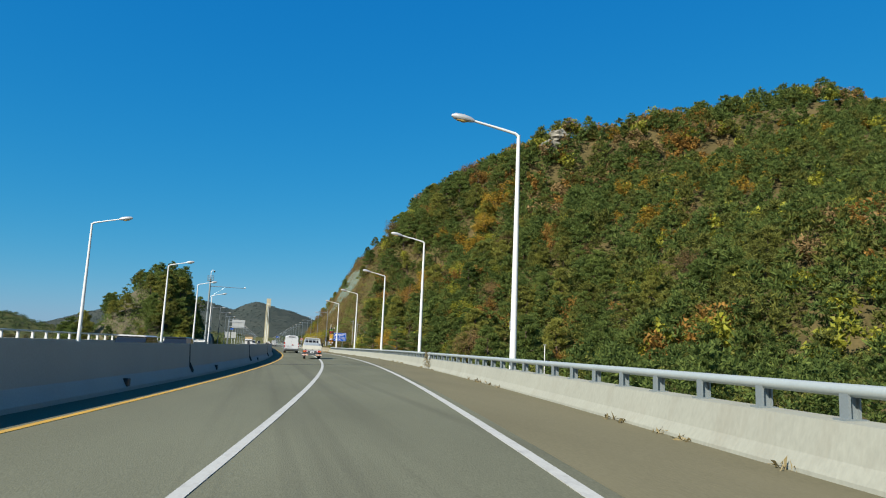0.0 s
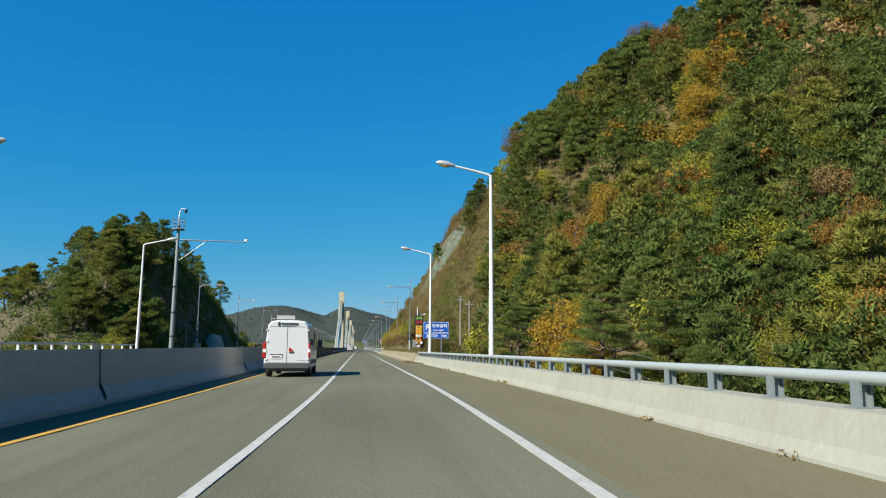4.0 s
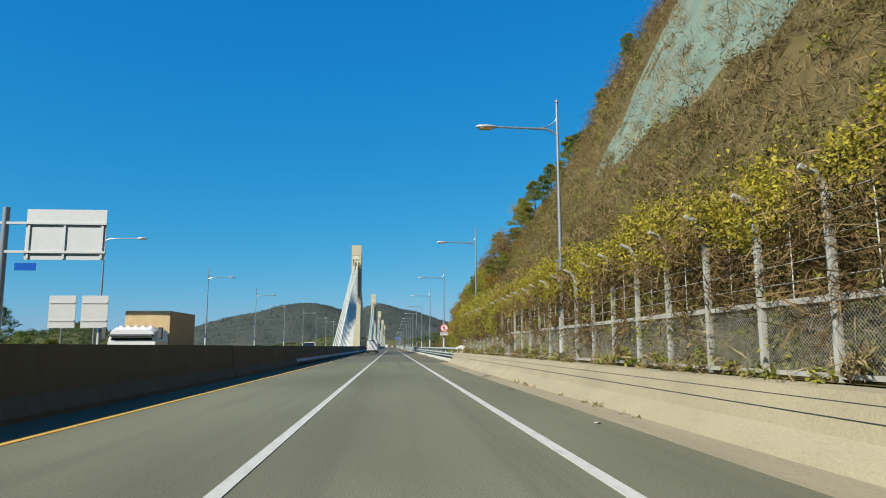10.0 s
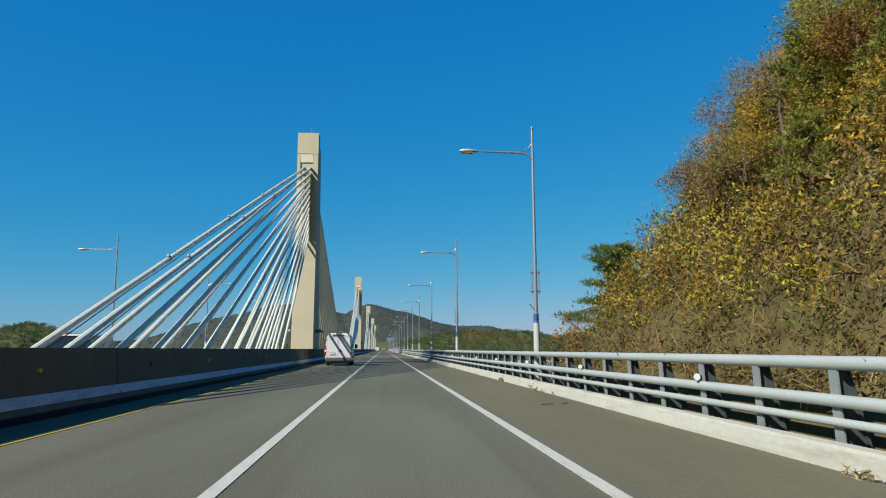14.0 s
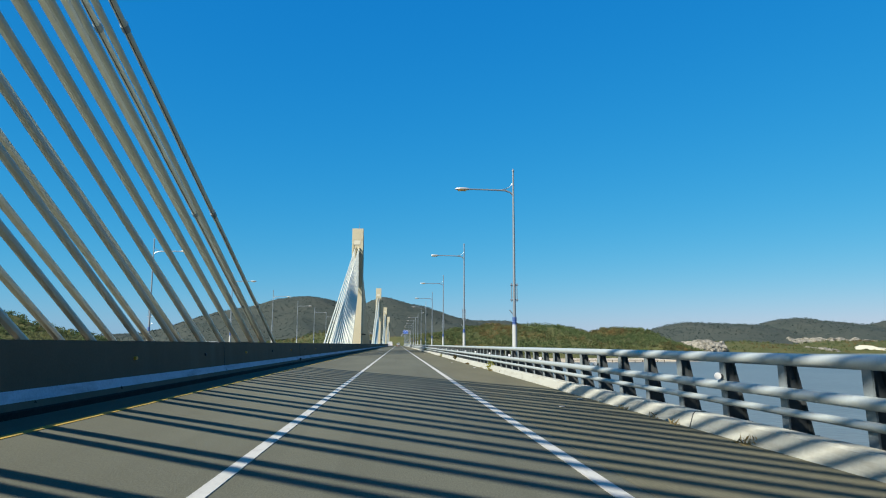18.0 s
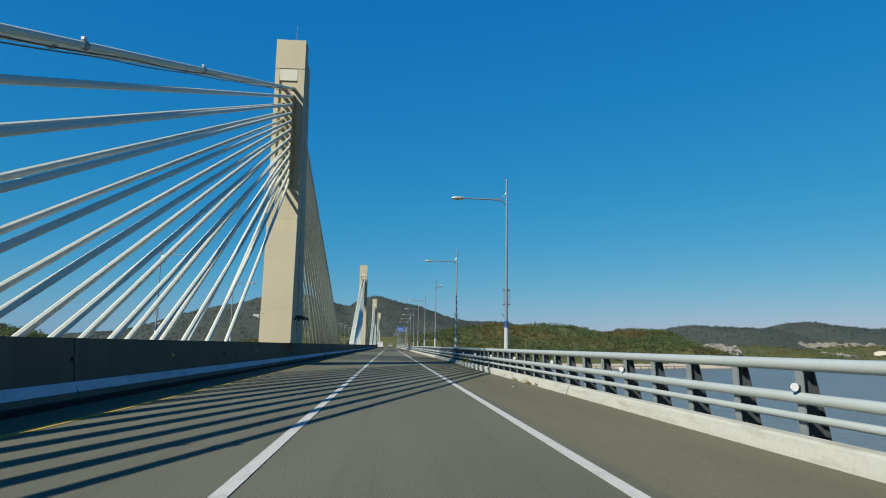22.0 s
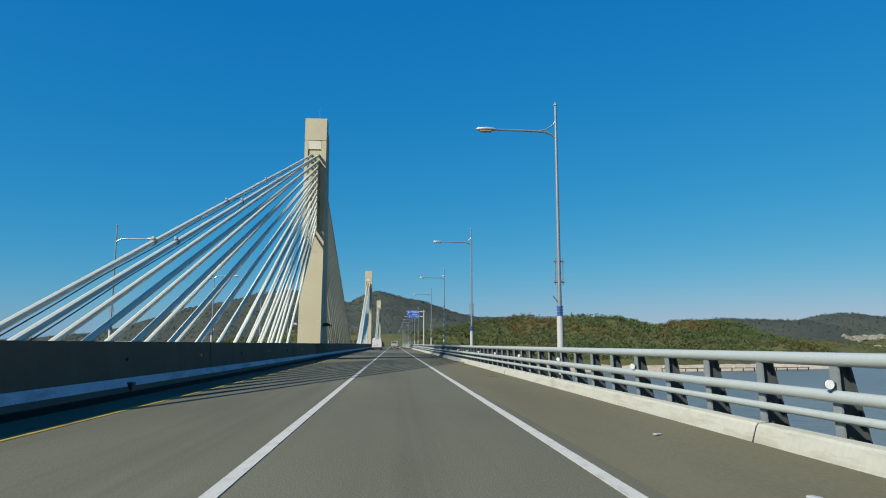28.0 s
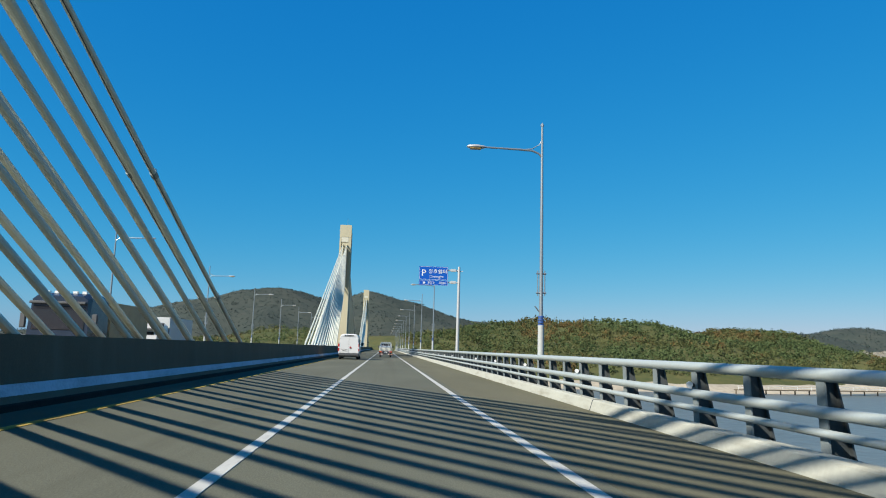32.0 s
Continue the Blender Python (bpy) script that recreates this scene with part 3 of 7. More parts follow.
for i, (s, u, turn) in enumerate(rows_steel):
    m = spot(s, u, 0.0, turn)
    if i == 0:
        steel.matrix_world = m
    else:
        copy_thing(steel, m)


# ---- towers and stay cables ----
def tower():
    """A cable tower; local origin at road level, on the median's middle. The shaft rises above the barrier tops."""
    t = empty("bridge_tower", Matrix(), "tall cream concrete cable tower rising from the bridge median", "bridge tower", "bridge towers")
    wl, wr, g = -0.93, 0.905, 0.58
    # lower shaft, tapering along the road, with a joint between its two pours
    part("lower_shaft", prism([(g - 1.24, 1.296), (g + 4.13, 1.296), (g + 3.88, 3.36), (g - 1.06, 3.36)], wl, wr, "x"), TOWER_CONC, t)
    part("lower_shaft", prism([(g - 1.055, 3.366), (g + 3.875, 3.366), (g + 3.05, 9.5), (g - 0.6, 8.75)], wl + 0.006, wr - 0.006, "x"), TOWER_CONC, t)
    part("pour_joint", prism([(g - 1.045, 3.355), (g + 3.865, 3.355), (g + 3.865, 3.375), (g - 1.045, 3.375)], wl + 0.012, wr - 0.012, "x"), TOWER_CONC, t, "fine joint between the pours")
    for x0, x1 in ((wl, wl + 0.28), (wr - 0.42, wr)):
        part("cheek", prism([(g - 0.6, 8.74), (g + 1.16, 9.1), (g + 1.16, 20.3), (g - 0.12, 20.3)], x0, x1, "x"), TOWER_CONC, t)
        part("rear_cheek", prism([(g + 1.22, 9.1), (g + 3.07, 9.49), (g + 2.3, 19.1), (g + 2.25, 19.5), (g + 1.22, 19.5)], x0, x1, "x"), TOWER_CONC, t)
    # the middle stands flush below the cables and is set back a hand's width behind them
    part("core", prism([(g - 0.598, 8.76), (g + 2.3, 9.0), (g + 1.8, 19.1), (g - 0.06, 19.1), (g - 0.36, 11.2), (g - 0.502, 11.0)], wl + 0.28, wr - 0.42, "x"), TOWER_CONC, t)
    part("cap", prism([(g - 0.22, 18.55), (g + 1.16, 18.55), (g + 1.16, 20.5), (g - 0.12, 20.5)], wl - 0.004, wr + 0.004, "x"), TOWER_CONC, t)
    part("front_panel", box(wl + 0.3, wr - 0.44, g - 0.2, g - 0.165, 17.75, 18.5), PANEL_CREAM, t, "cream access panel")
    part("pedestal", prism([(g - 1.4, 0.0), (g + 4.4, 0.0), (g + 4.3, 1.296), (g - 1.3, 1.296)], -0.36, 0.28, "x"), CONCRETE, t)
    for x in (wr, wl):
        # thin dark strip drawn for the groove in the side face
        part("joint_groove", box(x - 0.008, x + 0.008, g + 1.165, g + 1.215, 1.31, 19.4), DARK_STEEL, t, "dark strip along the vertical groove")
    part("lightning_rod", tube([(0.2, g + 0.6, 20.4), (0.2, g + 0.6, 21.8)], [0.025, 0.01], 6), POLE_STEEL, t)
    for x in (wl + 0.14, wr - 0.2):
        part("form_mark", box(x - 0.05, x + 0.05, g - 1.112, g - 1.05, 3.0, 3.1), PANEL_CREAM, t, "pale square patch in the concrete")
    for y in (g + 0.2, g + 1.75):
        arm = part("floodlight_bracket", box(wr - 0.01, wr + 0.10, y - 0.24, y + 0.24, 2.68, 2.82, 0.02), DARK_STEEL, t)
        bm = prism([(wr + 0.06, 2.78), (wr + 0.28, 2.76), (wr + 0.64, 2.72), (wr + 0.66, 2.84), (wr + 0.42, 2.96), (wr + 0.1, 2.95)], y - 0.2, y + 0.2, "y")
        part("floodlight", bm, DARK_STEEL, arm, "black floodlight housing")
    arm = part("floodlight_bracket", tube([(wl + 0.02, g + 0.3, 2.86), (wl - 0.4, g + 0.2, 2.9)], 0.03, 6), LAMP_GREY, t)
    part("floodlight", prism([(wl - 0.3, 2.78), (wl - 0.66, 2.92), (wl - 0.62, 3.0), (wl - 0.28, 2.98)], g + 0.05, g + 0.4, "y"), LAMP_GREY, arm, "pale floodlight housing")
    mid, levels = 2.05, 12
    for i in range(levels):
        zt = 11.9 + 0.51 * i
        a = 16.05 + 2.764 * i
        for sgn in (-1, 1):
            for x in (-0.33, 0.33):
                top = Vector((x * 0.92 - 0.04, g + 1.1 + sgn * 0.45, zt))
                lip = Vector((x, mid + sgn * a, 1.4))
                way = (top - lip).normalized()
                foot = lip - way * (0.85 / way.z)
                part("anchor_pipe", tube([top, top - way * 1.75], 0.12, 8), TOWER_CONC, t)
                c = part("stay_cable", tube([foot, foot.lerp(top, 0.5), top], 0.083, 8), CABLE, t, smooth=True)
                part("anchor_sleeve", tube([foot, foot + way * 1.0], 0.11, 8), CABLE, c)
                if i == levels - 1:
                    for q in ((11.0, 20.0, 29.0) if sgn < 0 else (7.4, 16.0, 25.0)):
                        part("damper", tube([foot + way * q, foot + way * (q + 0.2)], 0.102, 8), POST_STEEL, c, "dark cable clamp")
                        p = foot + way * (q + 0.1) + Vector((0, 0, 0.12))
                        part("cable_lamp", box(p.x - 0.04, p.x + 0.04, p.y - 0.07, p.y + 0.07, p.z - 0.03, p.z + 0.05, 0.01), LAMP_GREY, c, "small grey lamp on the cable")
                    length = (top - foot).length
                    pts = [foot + way * q + Vector((0.03, 0, -0.105 - 0.05 * abs(math.sin(q * 0.42)))) for q in (0.8 + (length - 1.6) * k / 40 for k in range(41))]
                    part("wire", tube(pts, 0.016, 4), DARK_STEEL, c, "thin dark wire slung under the cable")
    return t


first_tower = tower()
for i, s in enumerate(TOWERS):
    m = spot(s, MEDIAN)
    if i == 0:
        first_tower.matrix_world = m
    else:
        copy_thing(first_tower, m)

# ---- sea, land and mountains ----
bm = bmesh.new()
for x, y in ((-6000, -3000), (6000, -3000), (6000, 9000), (-6000, 9000)):
    bm.verts.new((x, y, WATER))
bm.faces.new(bm.verts)
SEA = material("sea_water", (0.150, 0.165, 0.150), 0.35, vary=0.2, scale=0.02, fine=0.35, bump=0.6, stretch=(1, 1, 1), spec=0.22, deep=0.3)
tagged(part("water", bm, SEA), "calm blue-grey sea under the bridge", "sea", kind="structure")


def right_hill(s, u):
    """Ground height right of the road: wooded slope, then a steep cut, then a nose that drops to the sea."""
    w = step(146, 168, s)
    foot = 9.5 + 0.5 * max(0, 128 - s)
    x = max(0, u - foot)
    m = 0.55 + 0.35 * step(100, 150, s)
    wood = -2.4 + m * min(x, 32) + 0.36 * max(0, x - 32) + 0.6 * noise.noise((s * 0.1, u * 0.1, 9)) * step(6, 9, u)
    steep = 1.5 + 0.38 * (1 - step(205, 255, s)) + 0.28 * step(180, 200, s) * (1 - step(236, 254, s))
    lip = 0.82 if s < 242.5 or u > 5.6 else -0.3 + 1.37 * (u - 4.78)
    cut = lip if u < 5.9 else 0.82 + steep * (min(u, 17) - 5.9) + 0.98 * max(0, min(u, 32) - 17) + 0.62 * max(0, min(u, 75) - 32) + 0.2 * max(0, u - 75)
    z = wood * (1 - w) + cut * w
    z = min(z, 55.5 + 0.33 * max(0, u - 75))
    z = min(z, 1.12 * (284.6 - s) + 0.2 * (u - 8))
    z += 1.6 * noise.noise((s * 0.06, u * 0.06, 0)) * step(8, 20, u) + 0.5 * noise.noise((s * 0.25, u * 0.25, 3)) * step(6.5, 10, u)
    return max(z, WATER - 2)


def left_ground(s, u):
    """Ground height left of the opposite carriageway."""
    v = -20.0 - u
    hill = 14.6 * step(0.3, 6.5, v) * step(138, 172, s) * (1 - step(178, 252, s)) * (1 - step(13, 26, v))
    z = -1.8 + hill - 6 * step(60, 300, v) + 0.8 * noise.noise((s * 0.08, u * 0.08, 5))
    return z - 14 * step(245, 300, s)


def ground_patch(name, s_list, u_list, fn, mat, label):
    n = len(u_list)
    verts = [road(s, u, fn(s, u), False) for s in s_list for u in u_list]
    faces = [(i * n + k, i * n + k + 1, (i + 1) * n + k + 1, (i + 1) * n + k) for i in range(len(s_list) - 1) for k in range(n - 1)]
    ob = mesh_object(name, verts, faces, mat, smooth=True)
    return tagged(ob, label, "ground", kind="structure")


s_list = [-60 + 2.5 * i for i in range(147)]
u_right = [4.78, 5.3, 5.9, 6.4, 7.0, 7.6] + [8.2 + 0.8 * i for i in range(18)] + [23 + 2.5 * i for i in range(24)] + [85 + 12 * i for i in range(14)]
ground_patch("hillside", s_list, u_right, right_hill, HILL, "steep brown and green hillside beside the road")
u_left = [-500, -380, -280, -220] + [-180 + 6 * i for i in range(20)] + [-60 + 1.5 * i for i in range(26)] + [-20.2, -19.1]
ground_patch("ground", s_list, u_left, left_ground, SOIL, "low scrub-covered land beside the opposite carriageway")


def mound_height(x, y, seed, rough, sharp):
    e = max(0.0, 1 - math.hypot(x, y))
    return (e * e * (3 - 2 * e)) ** sharp * (1 + rough * 2.2 * noise.fractal((x * 2.4 + seed, y * 2.4, seed * 1.7), 1.0, 2.0, 5))


COVERED = []


def mound(name, cx, cy, rx, ry, h, seed, label, mat=None, base=WATER - 1, n=56, rough=0.16, sharp=1.0, cover=(0, 0)):
    """A hill with an uneven outline."""
    verts, faces = [], []
    for j in range(n + 1):
        for i in range(n + 1):
            x, y = -1 + 2 * i / n, -1 + 2 * j / n
            verts.append((cx + x * rx, cy + y * ry, base + (h - base) * mound_height(x, y, seed, rough, sharp)))
    for j in range(n):
        for i in range(n):
            k = j * (n + 1) + i
            faces.append((k, k + 1, k + n + 2, k + n + 1))
    ob = mesh_object(name, verts, faces, mat or (SHORE_WOOD if name == "island" else HAZED_FAR_WOOD), smooth=True)
    COVERED.append((cx, cy, rx, ry, h, seed, base, rough, sharp, cover))
    return tagged(ob, label, "hill", kind="structure")


def massif_height(x, y):
    """Two summits: a pointed one beside a rounded one with a long shoulder."""
    top = -40.0
    for cx, apex, left, right, soft in ((-32, 111, 0.52, 0.29, 3.0), (-212, 112, 0.285, 0.34, 14.0)):
        dx, dy = x - cx, (y - 1950) * 0.36
        k = left if dx < 0 else right
        top = max(top, apex + soft - math.hypot(math.hypot(k * dx, dy), soft))
    return top + 7 * noise.fractal((x * 0.011, y * 0.011, 4.0), 0.9, 2.1, 5) * min(1, max(0, (130 - top) / 40))


verts, faces = [], []
for j in range(61):
    for i in range(121):
        x, y = -760 + 10.5 * i, 1620 + 11 * j
        verts.append((x, y, max(WATER - 2, massif_height(x, y))))
for j in range(60):
    for i in range(120):
        k = j * 121 + i
        faces.append((k, k + 1, k + 122, k + 121))
tagged(mesh_object("mountain", verts, faces, HAZED_FAR_WOOD, smooth=True), "far wooded mountain with a pointed and a rounded top", "hill", kind="structure")
mound("mountain", -620, 2200, 520, 420, 26, 6.2, "low far wooded ridge", cover=(1700, 3.4))
mound("mountain", 180, 2000, 420, 420, 52, 8.8, "low far wooded ridge", cover=(1700, 3.4))
mound("mountain", 700, 1830, 300, 330, 53, 3.3, "wooded ridge across the water", rough=0.06, sharp=0.7, cover=(2300, 3.4))
mound("mountain", 930, 1850, 330, 360, 62, 5.9, "wooded ridge across the water", rough=0.06, sharp=0.7, cover=(2300, 3.4))
mound("mountain", 1290, 1900, 420, 380, 72, 1.3, "wooded ridge across the water", rough=0.08, sharp=0.7, cover=(1900, 3.4))
mound("mountain", 480, 1880, 300, 330, 34, 2.7, "low wooded ridge across the water", rough=0.08, sharp=0.7, cover=(1300, 3.4))
mound("island", 560, 1520, 260, 160, 8, 4.4, "low wooded shore across the water", rough=0.1, sharp=0.5, cover=(1500, 3.4))
mound("island", 900, 1560, 300, 160, 10, 6.6, "low wooded shore across the water", rough=0.1, sharp=0.5, cover=(1300, 3.4))
mound("mountain", -1300, 2300, 800, 500, 26, 7.3, "low far wooded ridge", cover=(1300, 3.4))
mound("island", 105, 1010, 165, 190, 16, 9.1, "wooded headland at the end of the bridge", n=70, sharp=0.42, cover=(6200, 3.3))
mound("island", 196, 975, 92, 125, 15, 3.7, "wooded headland beside the bridge end", n=60, sharp=0.42, cover=(3200, 3.3))
mound("island", -30, 1120, 230, 190, 9, 11.1, "wooded shore at the end of the bridge", n=70, sharp=0.55, cover=(1800, 3.3))
mound("island", -266, 790, 110, 115, 15, 12.7, "small wooded island", sharp=0.5, cover=(1900, 3.3))


# ---- plants ----
PINE = material("pine_needles", (0.07, 0.1, 0.035), 0.75, spread=((0.07, 0.113, 0.027), (0.25, 0.318, 0.075)), scale=0.35, fine=6, island=0.45, coords="Object", spec=0.15, translucent=0.4)
PINE_OLD = material("yellowing_pine_needles", (0.1, 0.11, 0.03), 0.75, spread=((0.105, 0.124, 0.024), (0.32, 0.32, 0.058)), scale=0.35, fine=6, island=0.55, spec=0.25, translucent=0.35)
LEAF_YELLOW = material("yellow_green_leaves", (0.2, 0.18, 0.03), 0.7, spread=((0.125, 0.14, 0.016), (0.42, 0.415, 0.038)), scale=0.5, fine=6, island=0.6, spec=0.3, translucent=0.3)
LEAF_ORANGE = material("orange_autumn_leaves", (0.28, 0.12, 0.03), 0.7, spread=((0.17, 0.085, 0.018), (0.44, 0.245, 0.05)), scale=0.5, fine=6, island=0.5, spec=0.2, translucent=0.3)
LEAF_GOLD = material("golden_autumn_leaves", (0.34, 0.22, 0.03), 0.7, spread=((0.25, 0.15, 0.017), (0.62, 0.41, 0.046)), scale=0.5, fine=6, island=0.55, spec=0.2, translucent=0.35)
VINE_LEAF = material("dull_yellow_vine_leaves", (0.2, 0.18, 0.04), 0.75, spread=((0.175, 0.152, 0.018), (0.53, 0.455, 0.045)), scale=0.5, fine=6, island=0.6, spec=0.2, translucent=0.3)
LEAF_BROWN = material("brown_autumn_leaves", (0.19, 0.12, 0.05), 0.8, spread=((0.12, 0.08, 0.03), (0.32, 0.215, 0.085)), scale=0.5, fine=6, island=0.6, spec=0.2, translucent=0.2)
TWIG = material("dry_brown_twigs", (0.17, 0.12, 0.07), 0.9, spread=((0.105, 0.072, 0.03), (0.255, 0.178, 0.075)), scale=0.6, fine=8, island=0.6, spec=0.15)
SHRUB = material("olive_brown_shrub", (0.16, 0.125, 0.055), 0.85, spread=((0.092, 0.076, 0.022), (0.21, 0.165, 0.05)), scale=0.5, fine=6, island=0.5, spec=0.2, translucent=0.2)
STRAW = material("dry_straw_grass", (0.3, 0.24, 0.12), 0.9, spread=((0.16, 0.125, 0.05), (0.42, 0.34, 0.18)), scale=0.6, fine=8, island=0.6, spec=0.15, translucent=0.15)
BRUSH = material("dark_olive_brush", (0.1, 0.08, 0.035), 0.9, spread=((0.062, 0.052, 0.018), (0.165, 0.13, 0.046)), scale=0.5, fine=6, island=0.5, spec=0.1, translucent=0.15)
BARK = material("pine_bark", (0.11, 0.075, 0.05), 0.9, vary=0.35, scale=3, fine=18, bump=0.6, stretch=(1, 1, 0.3))
rng = np.random.default_rng(7)


def leaves(centres, radii, per, size, long=1.6, flat=0.0, r=None, brush=0.0):
    """Small leaf faces scattered through soft clumps, as an array of triangles."""
    r = r or rng
    n = len(centres) * per
    c = np.repeat(np.asarray(centres, float), per, 0)
    rad = np.repeat(np.asarray(radii, float), per, 0)
    d = r.normal(size=(n, 3))
    d /= np.linalg.norm(d, axis=1)[:, None]
    p = c + d * rad * (r.random((n, 1)) ** 0.45)
    a = r.normal(size=(n, 3))
    a[:, 2] *= 1 - flat
    if brush:
        a = a / np.linalg.norm(a, axis=1)[:, None] * (1 - brush) + (d + np.array([0, 0, 0.55])) * brush
    a /= np.linalg.norm(a, axis=1)[:, None]
    b = np.cross(a, r.normal(size=(n, 3)))
    b /= np.linalg.norm(b, axis=1)[:, None] + 1e-9
    sz = size * (0.6 + 0.8 * r.random((n, 1)))
    a, b = a * sz * long * 0.5, b * sz * 0.5
    return np.stack([p - a - b * 0.75, p - a * 0.5 + b * 1.1, p + a], 1)


def quads_object(name, q, mat, parent=None):
    """One mesh of loose faces from an array (n, corners, 3)."""
    n, k = q.shape[:2]
    me = bpy.data.meshes.new(name)
    me.vertices.add(n * k)
    me.vertices.foreach_set("co", np.ascontiguousarray(q, dtype=np.float32).ravel())
    me.loops.add(n * k)
    me.loops.foreach_set("vertex_index", np.arange(n * k, dtype=np.int32))
    me.polygons.add(n)
    me.polygons.foreach_set("loop_start", np.arange(0, n * k, k, dtype=np.int32))
    me.update(calc_edges=True)
    me.materials.append(mat)
    ob = new(name, me)
    if parent:
        ob.parent = parent
    return ob


def pine_clumps(h, r, n, lean=0.0):
    """Flat pads of needles on level limbs, thinning to the top."""
    k = np.arange(n) / n
    z = h * (0.34 + 0.66 * k ** 0.85)
    reach = h * 0.30 * (1.08 - k) ** 0.7 * (0.55 + 0.6 * r.random(n))
    ang = k * n * 2.4 + r.random(n)
    c = np.stack([np.cos(ang) * reach + lean * z, np.sin(ang) * reach, z + 0.1 * h * (r.random(n) - 0.5) * 0.6], 1)
    w = h * (0.145 - 0.06 * k)
    rad = np.stack([w, w, w * 0.5], 1)
    return c, rad


def round_clumps(h, r, n):
    d = r.normal(size=(n, 3))
    d /= np.linalg.norm(d, axis=1)[:, None]
    c = d * np.array([0.32, 0.32, 0.30]) * h * (0.5 + 0.5 * r.random((n, 1))) + np.array([0, 0, 0.62 * h])
    rad = np.full((n, 3), 0.15 * h) * (0.7 + 0.5 * r.random((n, 1)))
    return c, rad


def trunk_mesh(h, clumps, r, limbs, lean=0.0):
    pts = [(lean * h * k + 0.03 * h * math.sin(3 * k + r.random()) * k, 0.03 * h * math.sin(4 * k), h * k - 0.3) for k in (0, 0.25, 0.5, 0.75, 0.97)]
    bm = tube(pts, [0.026 * h, 0.021 * h, 0.016 * h, 0.010 * h, 0.003 * h], 7)
    for c in clumps[:: max(1, len(clumps) // limbs)]:
        z0 = max(0.2 * h, c[2] - 0.06 * h)
        mid = (c[0] * 0.5 + lean * z0 * 0.5, c[1] * 0.5, (z0 + c[2]) / 2)
        tube([(lean * z0, 0, z0), mid, tuple(c)], [0.009 * h, 0.006 * h, 0.002 * h], 5, bm)
    return bm


def tree(kind, h, seed, mat, label, dense=1.0, lean=0.0, fine=1.0):
    r = np.random.default_rng(seed)
    name = "pine_tree" if kind == "pine" else "broadleaf_tree"
    ob = empty(name, Matrix(), label, "tree")
    c, rad = pine_clumps(h, r, 26, lean) if kind == "pine" else round_clumps(h, r, 22)
    part("trunk", trunk_mesh(h, c, r, 11, lean), BARK, ob, smooth=True)
    if kind == "pine":
        q = leaves(c, rad, int(75 * dense), 0.034 * h * fine, 3.2, 0.3, r, 0.65)
    else:
        q = leaves(c, rad, int(85 * dense), 0.032 * h * fine, 1.5, 0.1, r)
    quads_object("crown", q, mat, ob)
    return ob


def plant(templates, places, ground, r, bank=False, sink=0.15):
    """Copies of template trees at (s, u, scale) places."""
    for i, (s, u, k) in enumerate(places):
        t = templates[i % len(templates)]
        m = spot(s, u, ground(s, u) - sink, float(r.random() * 360), bank) @ Matrix.Diagonal((k, k, k * float(0.9 + 0.25 * r.random()), 1))
        o = copy_thing(t, Matrix())
        o.matrix_basis = m


def retire(templates):
    for t in templates:
        for o in (*t.children_recursive, t):
            bpy.data.objects.remove(o)


pines = [tree("pine", 7, 11 + i, PINE, "green pine tree with flat needle pads on the slope") for i in range(3)] + [tree("pine", 6.5, 31, PINE_OLD, "yellowing pine tree on the wooded slope", lean=0.08)]
golds = [tree("leaf", 6, 41, LEAF_YELLOW, "yellow-green broadleaf tree beside the road", 1.1)]
rusts = [tree("leaf", 6.5, 51, LEAF_ORANGE, "orange autumn tree on the slope", 0.8), tree("leaf", 6.5, 52, LEAF_BROWN, "brown autumn tree with thinning leaves", 0.7)]
near_pines = [tree("pine", 7, 61 + i, (PINE, PINE_OLD)[i % 2], "green pine tree with layered needle pads beside the road", 3.2, 0.03 * i, 0.42) for i in range(4)]
near_golds = [tree("leaf", 6, 71 + i, LEAF_YELLOW, "yellow-green broadleaf tree beside the road", 3.4, 0, 0.42) for i in range(2)]
near_rusts = [tree("leaf", 6.5, 81, LEAF_ORANGE, "orange autumn tree above the road", 2.8, 0, 0.42), tree("leaf", 6.5, 82, LEAF_BROWN, "brown autumn tree with thinning leaves", 2.6, 0, 0.42)]
front_pines = []
for i in range(3):
    fr_ = np.random.default_rng(111 + i)
    ob = empty("pine_tree", Matrix(), "green pine with drooping needle pads behind the wall", "tree")
    c, rad = pine_clumps(7, fr_, 19, 0.03 * i)
    part("trunk", trunk_mesh(7, c, fr_, 14, 0.03 * i), BARK, ob, smooth=True)
    quads_object("crown", leaves(c - np.array([0, 0, 0.1]), rad * np.array([1.15, 1.15, 0.62]), 900, 0.042, 4.0, 0.2, fr_, 0.6), (PINE, PINE_OLD, PINE)[i], ob)
    front_pines.append(ob)
bank_r = np.random.default_rng(5)

# trees right of the road, before the cut
near = []
while len(near) < 200:
    s = 84 + 108 * bank_r.random()
    u = 9.0 + 37 * bank_r.random() ** 1.25 + max(0, (115 - s) * 0.25)
    if s > 119 + 2.7 * u or (s < 144 and u < 15):
        continue
    near.append((s, u, 0.6 + 0.5 * bank_r.random()))
plant(near_pines, near[:148], right_hill, bank_r)
plant(near_golds, near[148:172], right_hill, bank_r)
plant(near_rusts, near[172:], right_hill, bank_r)
